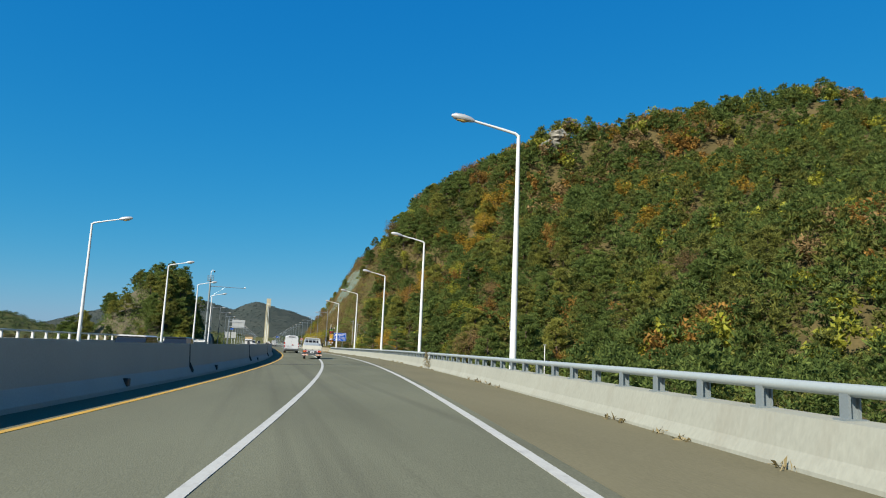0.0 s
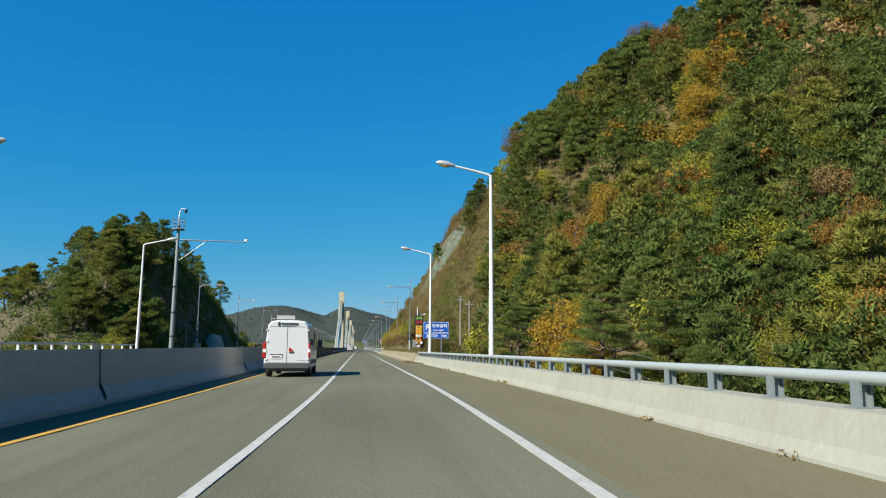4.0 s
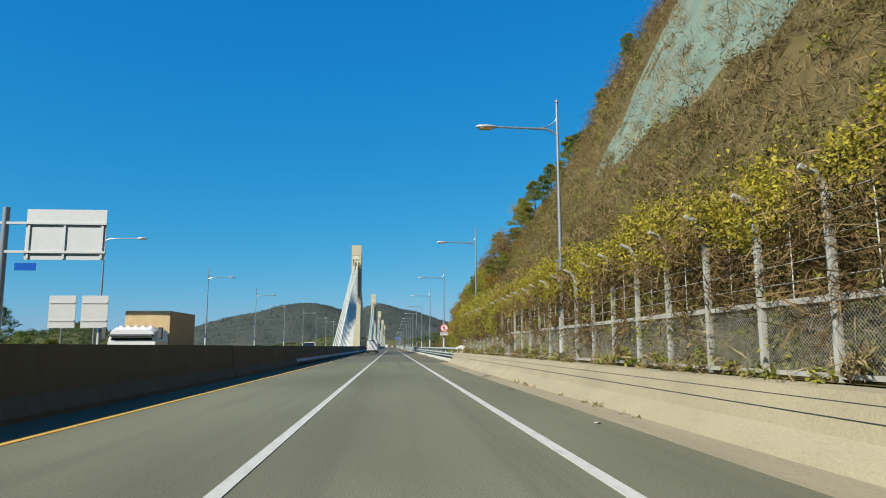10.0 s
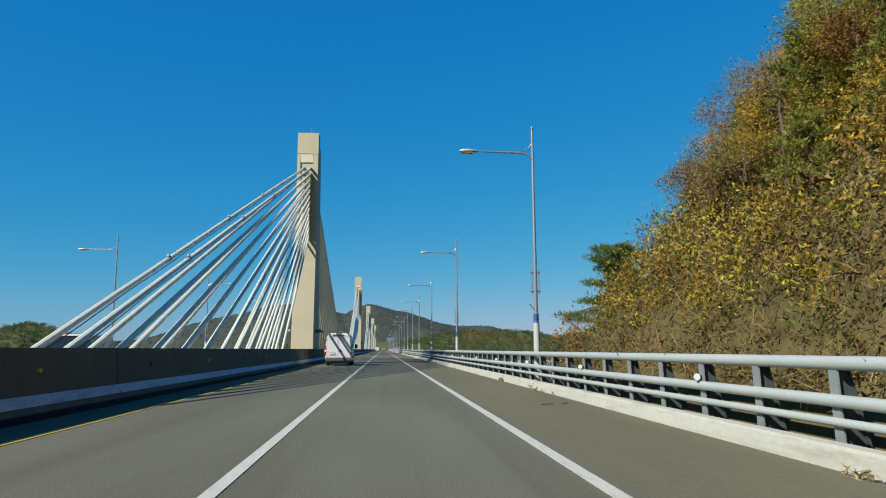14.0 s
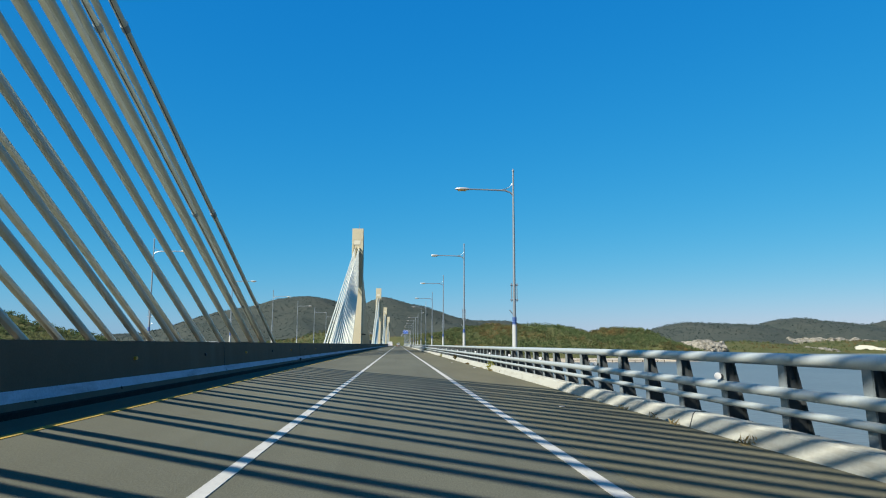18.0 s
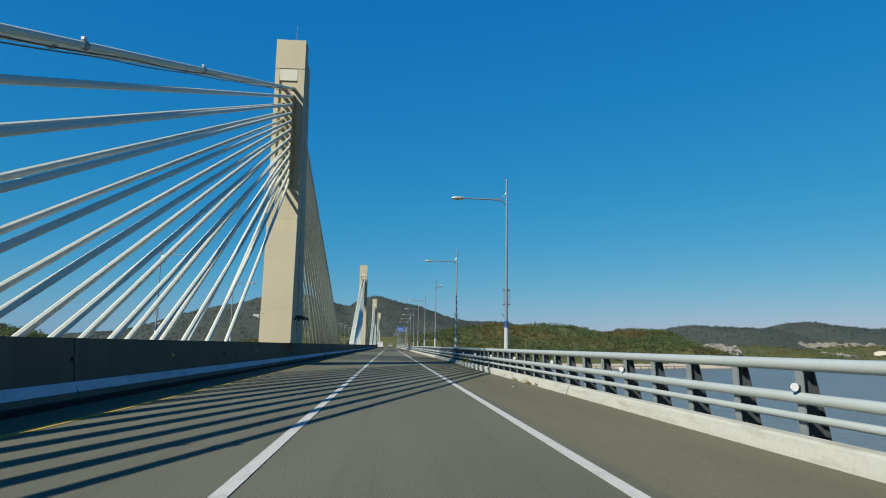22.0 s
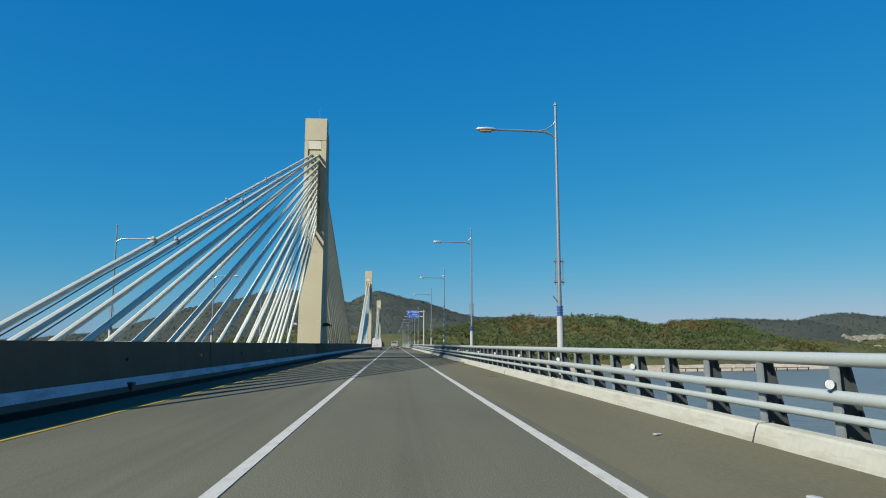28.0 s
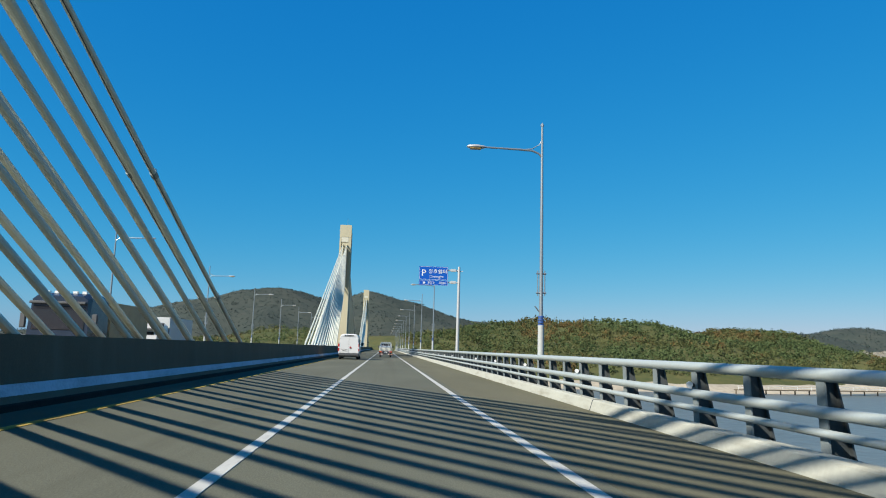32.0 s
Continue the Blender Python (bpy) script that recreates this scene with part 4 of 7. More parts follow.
plant(front_pines, [(s, u + 1.2 * bank_r.random(), 0.62 + 0.3 * bank_r.random()) for s, u in ((117, 11.5), (120.5, 14), (129.5, 10.8), (132, 14), (135, 11), (138, 13.4), (141, 11.2), (143.5, 14), (114, 14), (110, 15.5), (130, 16.5), (137, 16.5), (124, 16.5))], right_hill, bank_r)
retire(front_pines)
plant(near_golds, [(115.5, 9.4, 0.52), (118.5, 10.6, 0.6), (121, 12.0, 0.6), (128, 15, 0.7)], right_hill, bank_r)
plant(near_rusts, [(141, 19, 1.15), (147, 25, 1.1), (150, 21, 0.9), (136, 24, 1.0)], right_hill, bank_r)
near_golden = [tree("leaf", 6.5, 83, LEAF_GOLD, "large golden autumn tree with full crown behind the wall", 3.6, 0, 0.42)]
plant(near_golden, [(122.3, 11.8, 1.0), (120.6, 12.4, 0.85), (124.2, 12.0, 0.9), (119.4, 13.0, 0.7), (142, 22.6, 1.1), (151, 37, 1.25), (148, 34, 1.0), (155, 39, 1.1)], right_hill, bank_r)
retire(near_golden)
plant(near_pines, [(153 + 15 * bank_r.random(), 20 + 11 * bank_r.random(), 0.4 + 0.3 * bank_r.random()) for i in range(22)], right_hill, bank_r)
# pines on the crest of the cut and on its nose
crest = [(183, 16.5, 0.6), (188, 21, 0.7), (196, 18, 0.45), (203, 21, 0.55), (215, 18, 0.4), (226, 19, 0.45), (237, 17.5, 0.4), (246, 18.5, 0.5), (252, 17.6, 0.6), (258, 17.0, 0.45), (262, 16.2, 0.5), (266, 14.0, 0.3), (272, 12.0, 0.28), (266.5, 20.5, 0.55), (268.5, 18.8, 0.5), (270.5, 17.2, 0.55), (272, 16.2, 0.4), (274, 15.0, 0.45), (274.5, 13.3, 0.45), (273.5, 11.3, 0.4), (264, 21.5, 0.5), (284, 7.6, 0.3), (199, 12.8, 0.55), (171, 14, 0.6), (176, 16, 0.7), (168, 20, 0.6), (170, 24, 0.6), (172, 21, 0.55), (173, 27, 0.6), (166, 26, 0.55), (178, 23, 0.5), (176, 30, 0.6), (181, 27, 0.5), (184, 31, 0.55), (169, 29, 0.6), (180, 34, 0.6), (174, 33, 0.6)]
plant(near_pines, crest, right_hill, bank_r)
plant([near_golds[0], near_rusts[1], near_golds[1], near_rusts[1], near_rusts[0]], [(266, 9.0, 0.5), (268, 11.0, 0.55), (269.5, 9.2, 0.48), (271, 11.4, 0.5), (272.5, 9.2, 0.46), (274, 11.0, 0.5), (275.5, 7.8, 0.36), (277, 9.4, 0.38), (279, 8.6, 0.36), (280.5, 9.8, 0.4), (269, 12.2, 0.4), (273, 12.0, 0.4), (276.5, 11.2, 0.4)], right_hill, bank_r)
nose_r = np.random.default_rng(33)
nose_trees = [tree("leaf", 6.5, 85, LEAF_BROWN, "brown autumn tree with open twiggy crown above the bridge rail", 2.2, 0, 0.34), tree("leaf", 6.0, 86, LEAF_YELLOW, "yellow-green autumn tree above the bridge rail", 2.4, 0, 0.34), tree("leaf", 6.2, 87, LEAF_GOLD, "golden-brown autumn tree above the bridge rail", 2.2, 0, 0.34), tree("pine", 7.0, 88, PINE_OLD, "yellowing pine among autumn trees above the rail", 2.6, 0.06, 0.4)]
plant([nose_trees[k] for k in (0, 3, 1, 0, 2, 1, 0, 3)], [(261, 10.7, 0.68), (262.5, 13.9, 0.72), (264, 9.7, 0.56), (265.5, 12.3, 0.72), (267, 14.9, 0.72), (267.5, 10.4, 0.59), (269.5, 12.7, 0.7), (270.5, 15.3, 0.59), (271.5, 10.9, 0.56), (273, 13.1, 0.56), (274.5, 10.0, 0.5), (276, 11.9, 0.52), (277.5, 10.1, 0.45), (279.5, 11.3, 0.5), (281, 9.7, 0.38), (282.5, 10.7, 0.38)], right_hill, nose_r)
plant([nose_trees[k] for k in (0, 1, 2, 2, 1, 3)], [(257 + 22 * nose_r.random(), 7.6 + 3.4 * nose_r.random(), 0.3 + 0.18 * nose_r.random()) for i in range(54)], right_hill, nose_r)
retire(nose_trees)
tall_r = np.random.default_rng(91)
tall_pine = empty("pine_tree", spot(292.9, 11.2, -8.0, 0, False), "green pine with layered open crown rising beside the bridge rail", "tree")
limbs = tube([(0, 0, -0.3), (0.1, 0.05, 5), (-0.05, 0.1, 10), (0, 0, 14.3)], [0.24, 0.19, 0.11, 0.02], 8)
pads, sizes = [], []
for i in range(92):
    z = 2.4 + 11.6 * (i + tall_r.random() - 0.5) / 92
    reach = 3.3 * min(1.0, max(0.15, (14.9 - z) / 3.6)) * (0.75 + 0.25 * math.sin(z * 1.9))
    ang = i * 2.4 + 0.6 * tall_r.random()
    far = reach * (0.5 + 0.55 * tall_r.random())
    way = Vector((math.cos(ang), math.sin(ang), 0))
    tip = way * far + Vector((0, 0, z - 0.16 * far + 0.7 * tall_r.random()))
    tube([(0, 0, z), way * far * 0.5 + Vector((0, 0, z + 0.15)), tip], [0.06, 0.04, 0.012], 5, limbs)
    for q in (0.22, 0.5, 0.78, 1.0):
        side = Vector((-way.y, way.x, 0)) * (tall_r.random() - 0.5) * far * 0.5
        pads.append(Vector((0, 0, z)).lerp(tip, q) + side + Vector((0, 0, 0.14)))
        w = 0.36 + 0.42 * tall_r.random()
        sizes.append((w, w, 0.16 + 0.14 * tall_r.random()))
part("trunk", limbs, BARK, tall_pine, smooth=True)
quads_object("crown", leaves(pads, sizes, 250, 0.036, 5.0, 0.2, tall_r, 0.6), PINE, tall_pine)
rust_bush = empty("broadleaf_tree", spot(292.3, 9.0, -8.0, 0, False), "orange-brown autumn tree in front of the pine beside the rail", "tree")
c = np.array([0, 0, 8.3]) + tall_r.normal(size=(46, 3)) * np.array([0.55, 0.75, 0.95])
part("trunk", trunk_mesh(9.0, c, tall_r, 20), BARK, rust_bush, smooth=True)
quads_object("crown", leaves(c, np.full((46, 3), 0.36), 90, 0.07, 1.5, 0.1, tall_r), LEAF_ORANGE, rust_bush)
# pines on the knoll left of the road
ridge_pines = [tree("pine", 7.5, 101 + i, PINE, "dark green pine with open crown on the knoll", 1.7, 0.05 * i, 0.42) for i in range(3)]
knoll = [(160 + 84 * bank_r.random(), -25.2 - 9 * bank_r.random(), 0.42 + 0.3 * bank_r.random()) for i in range(62)]
plant(ridge_pines, knoll, left_ground, bank_r)
plant(near_pines, [(150 + 14 * bank_r.random(), -21.6 - 8 * bank_r.random(), 0.5 + 0.4 * bank_r.random()) for i in range(26)], left_ground, bank_r)
plant(near_pines, [(144 + 28 * bank_r.random(), -28 - 19 * bank_r.random(), 0.42 + 0.32 * bank_r.random()) for i in range(26)], left_ground, bank_r)
plant(near_golds, [(165, 17, 0.5), (168, 19.5, 0.5), (162, 15.5, 0.45), (170, 17.5, 0.45)], right_hill, bank_r)
plant(near_golds, [(152, -22.2, 0.6), (156, -22.6, 0.55), (159, -21.8, 0.45), (147, -23, 0.6)], left_ground, bank_r)
plant(near_pines, [(166 + 5.2 * i, -20.9 - 0.6 * bank_r.random(), 0.3 + 0.14 * bank_r.random()) for i in range(16)], left_ground, bank_r)
plant(near_pines, [(112 + 5.5 * i, -23.5 - 3 * bank_r.random(), 0.3 + 0.2 * bank_r.random()) for i in range(6)], left_ground, bank_r)
retire(ridge_pines)
plant(golds, [(214 + 5 * i, -21.6 - 1.5 * (i % 2), 0.45) for i in range(6)], left_ground, bank_r)
retire(pines + golds + rusts + near_pines + near_golds + near_rusts)


def woods(name, places, ground, clump_fn, n_clump, per, h, size, long, flat, mat, label, r):
    """A stand of many trees in one mesh."""
    variants = []
    for v in range(6):
        c, rad = clump_fn(h, r, n_clump)
        variants.append(leaves(c, rad, per, size, long, flat, r, 0.7 if clump_fn is pine_clumps else 0.0))
    out = []
    for i, (s, u, k) in enumerate(places):
        q = variants[i % 6] * k
        a = r.random() * 6.283
        ca, sa = math.cos(a), math.sin(a)
        p = road(s, u, ground(s, u) - 0.3, False)
        out.append(np.stack([q[..., 0] * ca - q[..., 1] * sa + p.x, q[..., 0] * sa + q[..., 1] * ca + p.y, q[..., 2] + p.z], -1))
    ob = quads_object(name, np.concatenate(out), mat)
    return tagged(ob, label, "woods", kind="stuff")


def thicket(name, n, s_range, u_range, ground, h, per, size, long, mat, label, r, keep=None, lift=0.2, squash=0.7, brush=0.0):
    c, rad = [], []
    while len(c) < n:
        s = s_range[0] + (s_range[1] - s_range[0]) * r.random()
        u = u_range[0] + (u_range[1] - u_range[0]) * r.random()
        if keep and not keep(s, u):
            continue
        k = h * (0.5 + 0.9 * r.random())
        c.append(road(s, u, ground(s, u) + k * lift, False))
        rad.append((k * 0.9, k * 0.9, k * squash))
    ob = quads_object(name, leaves(c, rad, per, size, long, 0.0, r, brush), mat)
    return tagged(ob, label, "undergrowth", kind="stuff")


def hill_places(n, r, keep):
    out = []
    while len(out) < n:
        s = 10 + 245 * r.random()
        u = 10 + 140 * r.random() ** 1.1
        if s < 0.8 * u - 12:
            continue
        if u > 9.5 + 0.5 * max(0, 128 - s) and s < 119 + 2.7 * u and not (86 < s < 200 and u < 44) and 1.12 * (288.5 - s) + 0.2 * (u - 8) > right_hill(s, u) - 4 and keep(s, u):
            out.append((s, u, 0.7 + 0.6 * r.random()))
    return out


def autumn(s, u):
    return noise.noise((s * 0.035, u * 0.035, 7)) > 0.12


wr = np.random.default_rng(17)
woods("pine_woods", hill_places(1850, wr, lambda s, u: True), right_hill, pine_clumps, 17, 24, 5.6, 0.19, 3.4, 0.3, PINE, "dense green pine woods covering the hillside", wr)
woods("pine_woods", hill_places(1100, wr, lambda s, u: True), right_hill, pine_clumps, 17, 24, 5.2, 0.19, 3.4, 0.3, PINE_OLD, "yellowing pine woods covering the hillside", wr)
woods("autumn_woods", hill_places(300, wr, autumn), right_hill, round_clumps, 12, 22, 5.6, 0.34, 1.5, 0.1, LEAF_BROWN, "brown autumn trees among the pines", wr)
woods("autumn_woods", hill_places(200, wr, autumn), right_hill, round_clumps, 12, 22, 5.6, 0.34, 1.5, 0.1, LEAF_ORANGE, "orange autumn trees among the pines", wr)
woods("autumn_woods", hill_places(300, wr, lambda s, u: True), right_hill, round_clumps, 12, 22, 5.0, 0.34, 1.5, 0.1, LEAF_YELLOW, "yellow-green trees among the pines", wr)


clusters = []
for s0, u0, n, reach in ((147, 110, 26, 9), (136, 90, 22, 8), (128, 74, 14, 6), (152, 40, 16, 6), (158, 84, 16, 7), (118, 58, 12, 5), (142, 26, 8, 4)):
    clusters += [(s0 + reach * wr.normal(), u0 + reach * wr.normal(), 0.6 + 0.5 * wr.random()) for i in range(n)]
woods("autumn_woods", clusters, right_hill, round_clumps, 14, 30, 5.8, 0.26, 1.5, 0.1, LEAF_GOLD, "golden-ochre autumn trees in patches among the pines", wr)


def lower_places(n, r):
    """The wooded foot of the hill beside the road."""
    out = []
    while len(out) < n:
        s, u = 80 + 122 * r.random(), 11 + 34 * r.random()
        if u > 9.5 + 0.5 * max(0, 128 - s) and s < 119 + 2.7 * u and not (s < 146 and u < 17):
            out.append((s, u, 0.55 + 0.5 * r.random()))
    return out


woods("pine_woods", lower_places(450, wr), right_hill, pine_clumps, 20, 34, 6.2, 0.17, 2.6, 0.3, PINE, "green pines crowding the foot of the hill", wr)
woods("pine_woods", lower_places(160, wr), right_hill, pine_clumps, 20, 34, 5.8, 0.17, 2.6, 0.3, PINE_OLD, "yellowing pines crowding the foot of the hill", wr)
woods("autumn_woods", lower_places(40, wr), right_hill, round_clumps, 16, 40, 5.0, 0.17, 1.5, 0.1, LEAF_YELLOW, "yellow-green trees at the foot of the hill", wr)
woods("autumn_woods", lower_places(60, wr), right_hill, round_clumps, 16, 40, 5.4, 0.17, 1.5, 0.1, LEAF_ORANGE, "orange trees at the foot of the hill", wr)
flat_r = np.random.default_rng(77)
flat = []
while len(flat) < 260:
    s, u = 40 + 80 * flat_r.random(), 15 + 38 * flat_r.random()
    if s > 0.95 * u + 8 and u < 13 + 0.55 * max(0, 128 - s):
        flat.append((s, u, 0.45 + 0.45 * flat_r.random()))
woods("pine_woods", flat[:170], right_hill, pine_clumps, 18, 26, 5.6, 0.20, 2.4, 0.3, PINE, "green pines on the low ground below the parapet", flat_r)
woods("pine_woods", flat[170:], right_hill, round_clumps, 14, 30, 4.6, 0.20, 1.6, 0.1, PINE_OLD, "tangled trees on the low ground below the parapet", flat_r)
thicket("undergrowth", 700, (80, 190), (9.5, 46), right_hill, 0.9, 60, 0.11, 2.4, PINE, "dense undergrowth below the trees", wr, lambda s, u: s < 119 + 2.7 * u)
thicket("brown_thicket", 2300, (146, 235), (6.5, 42), right_hill, 1.0, 64, 0.022, 20.0, TWIG, "bare brown shrubs on the slope beyond the trees", wr, lambda s, u: s > 115 + 2.7 * u, brush=0.45)
left_places = [(164 + 80 * wr.random(), -28 - 12 * wr.random(), 0.3 + 0.3 * wr.random()) for i in range(90)]
left_places += [(40 + 200 * wr.random(), -190 - 300 * wr.random(), 0.6 + 0.5 * wr.random()) for i in range(420)]
woods("pine_woods", left_places, left_ground, pine_clumps, 13, 14, 6.5, 0.42, 2.2, 0.3, PINE, "dark pine woods on the low knoll", wr)


def net_edge(s):
    """Height above which the net shows on the cut."""
    return max(9.6, 15.5 - 0.25 * (s - 184)) + 1.6 * noise.noise((s * 0.25, 0, 4))


def bare(s, u):
    """Where the cut shows rock or net in place of shrubs."""
    z = right_hill(s, u)
    rock = 249 < s < 264 and z < 6.5 + 2.5 * noise.noise((s * 0.2, 0, 1)) - 0.2 * abs(s - 257)
    net = 184 < s < 226 and net_edge(s) < z < 22.5
    return rock or net


thicket("brown_thicket", 2150, (150, 260), (6.2, 40), right_hill, 0.9, 80, 0.016, 26.0, TWIG, "bare reddish-brown shrubs covering the cut slope", wr, lambda s, u: not bare(s, u), brush=0.45)
thicket("brown_thicket", 1750, (200, 263), (6.4, 26), right_hill, 0.8, 66, 0.045, 3.4, SHRUB, "brown-leaved shrubs on the nose of the slope", wr, lambda s, u: not bare(s, u))
thicket("brown_thicket", 900, (150, 215), (6.4, 24), right_hill, 0.8, 90, 0.045, 3.0, SHRUB, "brown-leaved shrubs on the cut slope", wr, lambda s, u: not bare(s, u))
thicket("brown_thicket", 460, (260, 283), (5.4, 15), right_hill, 0.8, 76, 0.045, 2.4, SHRUB, "brown-leaved shrubs at the end of the slope", wr, lambda s, u: u > 5.4 + 0.1 * max(0, s - 272), brush=0.5)
thicket("brown_thicket", 150, (258, 283), (5.3, 9), right_hill, 0.7, 50, 0.02, 18.0, TWIG, "bare twiggy shrubs behind the bridge rail", wr, lambda s, u: u > 5.3 + 0.1 * max(0, s - 272), brush=0.5)
thicket("autumn_shrubs", 640, (256, 284), (5.5, 13), right_hill, 1.0, 80, 0.04, 3.4, BRUSH, "dark olive-brown shrubs at the end of the slope", wr, brush=0.5)
thicket("autumn_shrubs", 150, (256, 284), (6.0, 15), right_hill, 0.9, 80, 0.045, 2.4, PINE_OLD, "olive-green shrubs at the end of the slope", wr, brush=0.5)
thicket("brush", 520, (147, 174), (6.3, 24), right_hill, 0.9, 60, 0.05, 5.0, BRUSH, "dark olive-brown brush on the slope behind the signs", wr, lambda s, u: u > 7.3 or s > 161)
thicket("autumn_shrubs", 420, (257, 284), (7.0, 14.5), right_hill, 0.9, 60, 0.075, 1.6, LEAF_BROWN, "brown-leaved autumn shrubs at the end of the slope", wr)
thicket("autumn_shrubs", 190, (258, 284), (7.0, 14.5), right_hill, 0.9, 60, 0.075, 1.6, LEAF_YELLOW, "yellow-green autumn shrubs at the end of the slope", wr)
thicket("autumn_shrubs", 130, (263, 284), (7.0, 14.5), right_hill, 0.9, 60, 0.075, 1.6, LEAF_ORANGE, "orange autumn shrubs at the end of the slope", wr)
thicket("dry_grass", 1250, (166, 262), (5.3, 20), right_hill, 0.5, 50, 0.02, 20.0, STRAW, "dry straw-coloured grass on the slope", wr, lambda s, u: not bare(s, u) or noise.noise((s * 0.5, u * 0.5, 0)) > 0.1, lift=0.4, brush=0.5)
thicket("dry_grass", 1000, (180, 232), (6.6, 13), right_hill, 0.55, 60, 0.013, 30.0, STRAW, "fine dry grass on the steep cut above the fence", wr, lambda s, u: not bare(s, u) or noise.noise((s * 0.4, u * 0.4, 9)) > 0.25, lift=0.4, brush=0.65)
thicket("green_shrubs", 260, (184, 232), (6.6, 13), right_hill, 0.55, 90, 0.03, 4.0, PINE_OLD, "olive-green tufts on the steep cut above the fence", wr, lambda s, u: not bare(s, u) or noise.noise((s * 0.4, u * 0.4, 9)) > 0.3, lift=0.4, brush=0.5)
thicket("green_shrubs", 620, (148, 246), (6.2, 20), right_hill, 0.7, 90, 0.06, 1.8, LEAF_YELLOW, "yellow-green shrubs on the slope", wr, lambda s, u: not bare(s, u))
thicket("green_shrubs", 170, (147, 162), (5.6, 10), right_hill, 0.8, 80, 0.07, 2.4, SHRUB, "olive-brown shrubs behind the wall", wr, lambda s, u: u > 7.3 or s > 161)
thicket("green_shrubs", 150, (147, 170), (5.6, 12), right_hill, 0.8, 80, 0.08, 1.9, PINE, "dark leafy shrubs behind the wall", wr, lambda s, u: u > 7.3 or s > 161)
thicket("roadside_scrub", 620, (22, 160), (5.6, 14), right_hill, 0.9, 60, 0.085, 3.0, PINE, "tangled scrub below the parapet wall", wr)
thicket("roadside_scrub", 420, (60, 160), (5.6, 14), right_hill, 0.9, 40, 0.05, 12.0, TWIG, "bare twiggy scrub below the parapet wall", wr)
thicket("green_shrubs", 2400, (112, 252), (-33, -20.3), left_ground, 0.85, 44, 0.13, 2.0, PINE, "dark shrubs covering the knoll", wr)
thicket("green_shrubs", 300, (100, 262), (-32, -20.3), left_ground, 1.1, 46, 0.2, 1.8, PINE_OLD, "dark green shrubs along the opposite carriageway", wr)
thicket("green_shrubs", 150, (150, 265), (-26, -20.2), left_ground, 1.2, 46, 0.18, 1.8, LEAF_YELLOW, "yellow-green shrubs along the opposite carriageway", wr)

thicket("green_shrubs", 1500, (160, 236), (-27, -20.4), left_ground, 0.6, 40, 0.10, 2.0, PINE, "low dark shrubs on the steep side of the knoll", wr)
thicket("green_shrubs", 900, (136, 180), (-56, -24), left_ground, 1.2, 44, 0.16, 2.0, PINE, "green shrubs covering the back of the knoll", wr)
thicket("green_shrubs", 200, (148, 182), (7.4, 20), right_hill, 0.9, 56, 0.085, 1.8, PINE, "dark green shrubs scattered on the cut slope", wr)
thicket("brush", 260, (136, 160), (5.7, 9.5), right_hill, 1.0, 80, 0.045, 3.4, BRUSH, "dark olive brush behind the rail and the signs", wr, lambda s, u: u > 7.3 or s < 150, brush=0.4)
thicket("green_shrubs", 90, (136, 150), (5.8, 9.5), right_hill, 0.9, 90, 0.05, 2.4, PINE_OLD, "olive-green shrubs behind the rail and the signs", wr, brush=0.3)
thicket("green_shrubs", 170, (144, 166), (6.2, 13), right_hill, 1.1, 100, 0.05, 2.2, PINE, "dark green shrubs on the bank behind the signs", wr, lambda s, u: u > 7.3 or s < 150)
thicket("autumn_shrubs", 170, (261, 282), (6.4, 10.5), right_hill, 0.75, 90, 0.06, 1.6, LEAF_GOLD, "golden autumn shrubs on the end of the slope", wr, lift=0.7)
thicket("autumn_shrubs", 150, (259, 282), (6.4, 10.5), right_hill, 0.75, 90, 0.06, 1.6, VINE_LEAF, "dull yellow shrubs on the end of the slope", wr, lift=0.7)
thicket("green_shrubs", 110, (153, 166), (7.3, 11), right_hill, 0.9, 70, 0.08, 1.8, PINE, "dark green shrubs behind the warning display", wr)

# woods on far hills and headlands
far_r = np.random.default_rng(23)
lots = {"PINE": [], "OLIVE": [], "AUTUMN": [], "MOUNTAIN": []}
for cx, cy, rx, ry, h, seed, base, rough, sharp, (n, size) in COVERED:
    for i in range(n):
        a, d = far_r.random() * 6.283, 0.92 * far_r.random() ** 0.6
        x, y = d * math.cos(a), d * math.sin(a)
        z = base + (h - base) * mound_height(x, y, seed, rough, sharp)
        if z < WATER + 1.6 or (abs(cx + x * rx + 7) < 17 and cy + y * ry < 1150):
            continue
        px, py = cx + x * rx, cy + y * ry
        tone = noise.noise((px * 0.018, py * 0.018, 3)) + 0.5 * far_r.random() - 0.25
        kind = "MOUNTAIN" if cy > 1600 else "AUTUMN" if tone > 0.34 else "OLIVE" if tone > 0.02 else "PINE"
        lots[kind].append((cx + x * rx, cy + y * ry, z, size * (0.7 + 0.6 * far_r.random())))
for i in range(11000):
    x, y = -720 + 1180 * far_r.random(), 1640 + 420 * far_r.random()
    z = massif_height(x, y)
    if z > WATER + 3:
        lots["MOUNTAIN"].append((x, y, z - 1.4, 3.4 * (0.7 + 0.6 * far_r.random())))
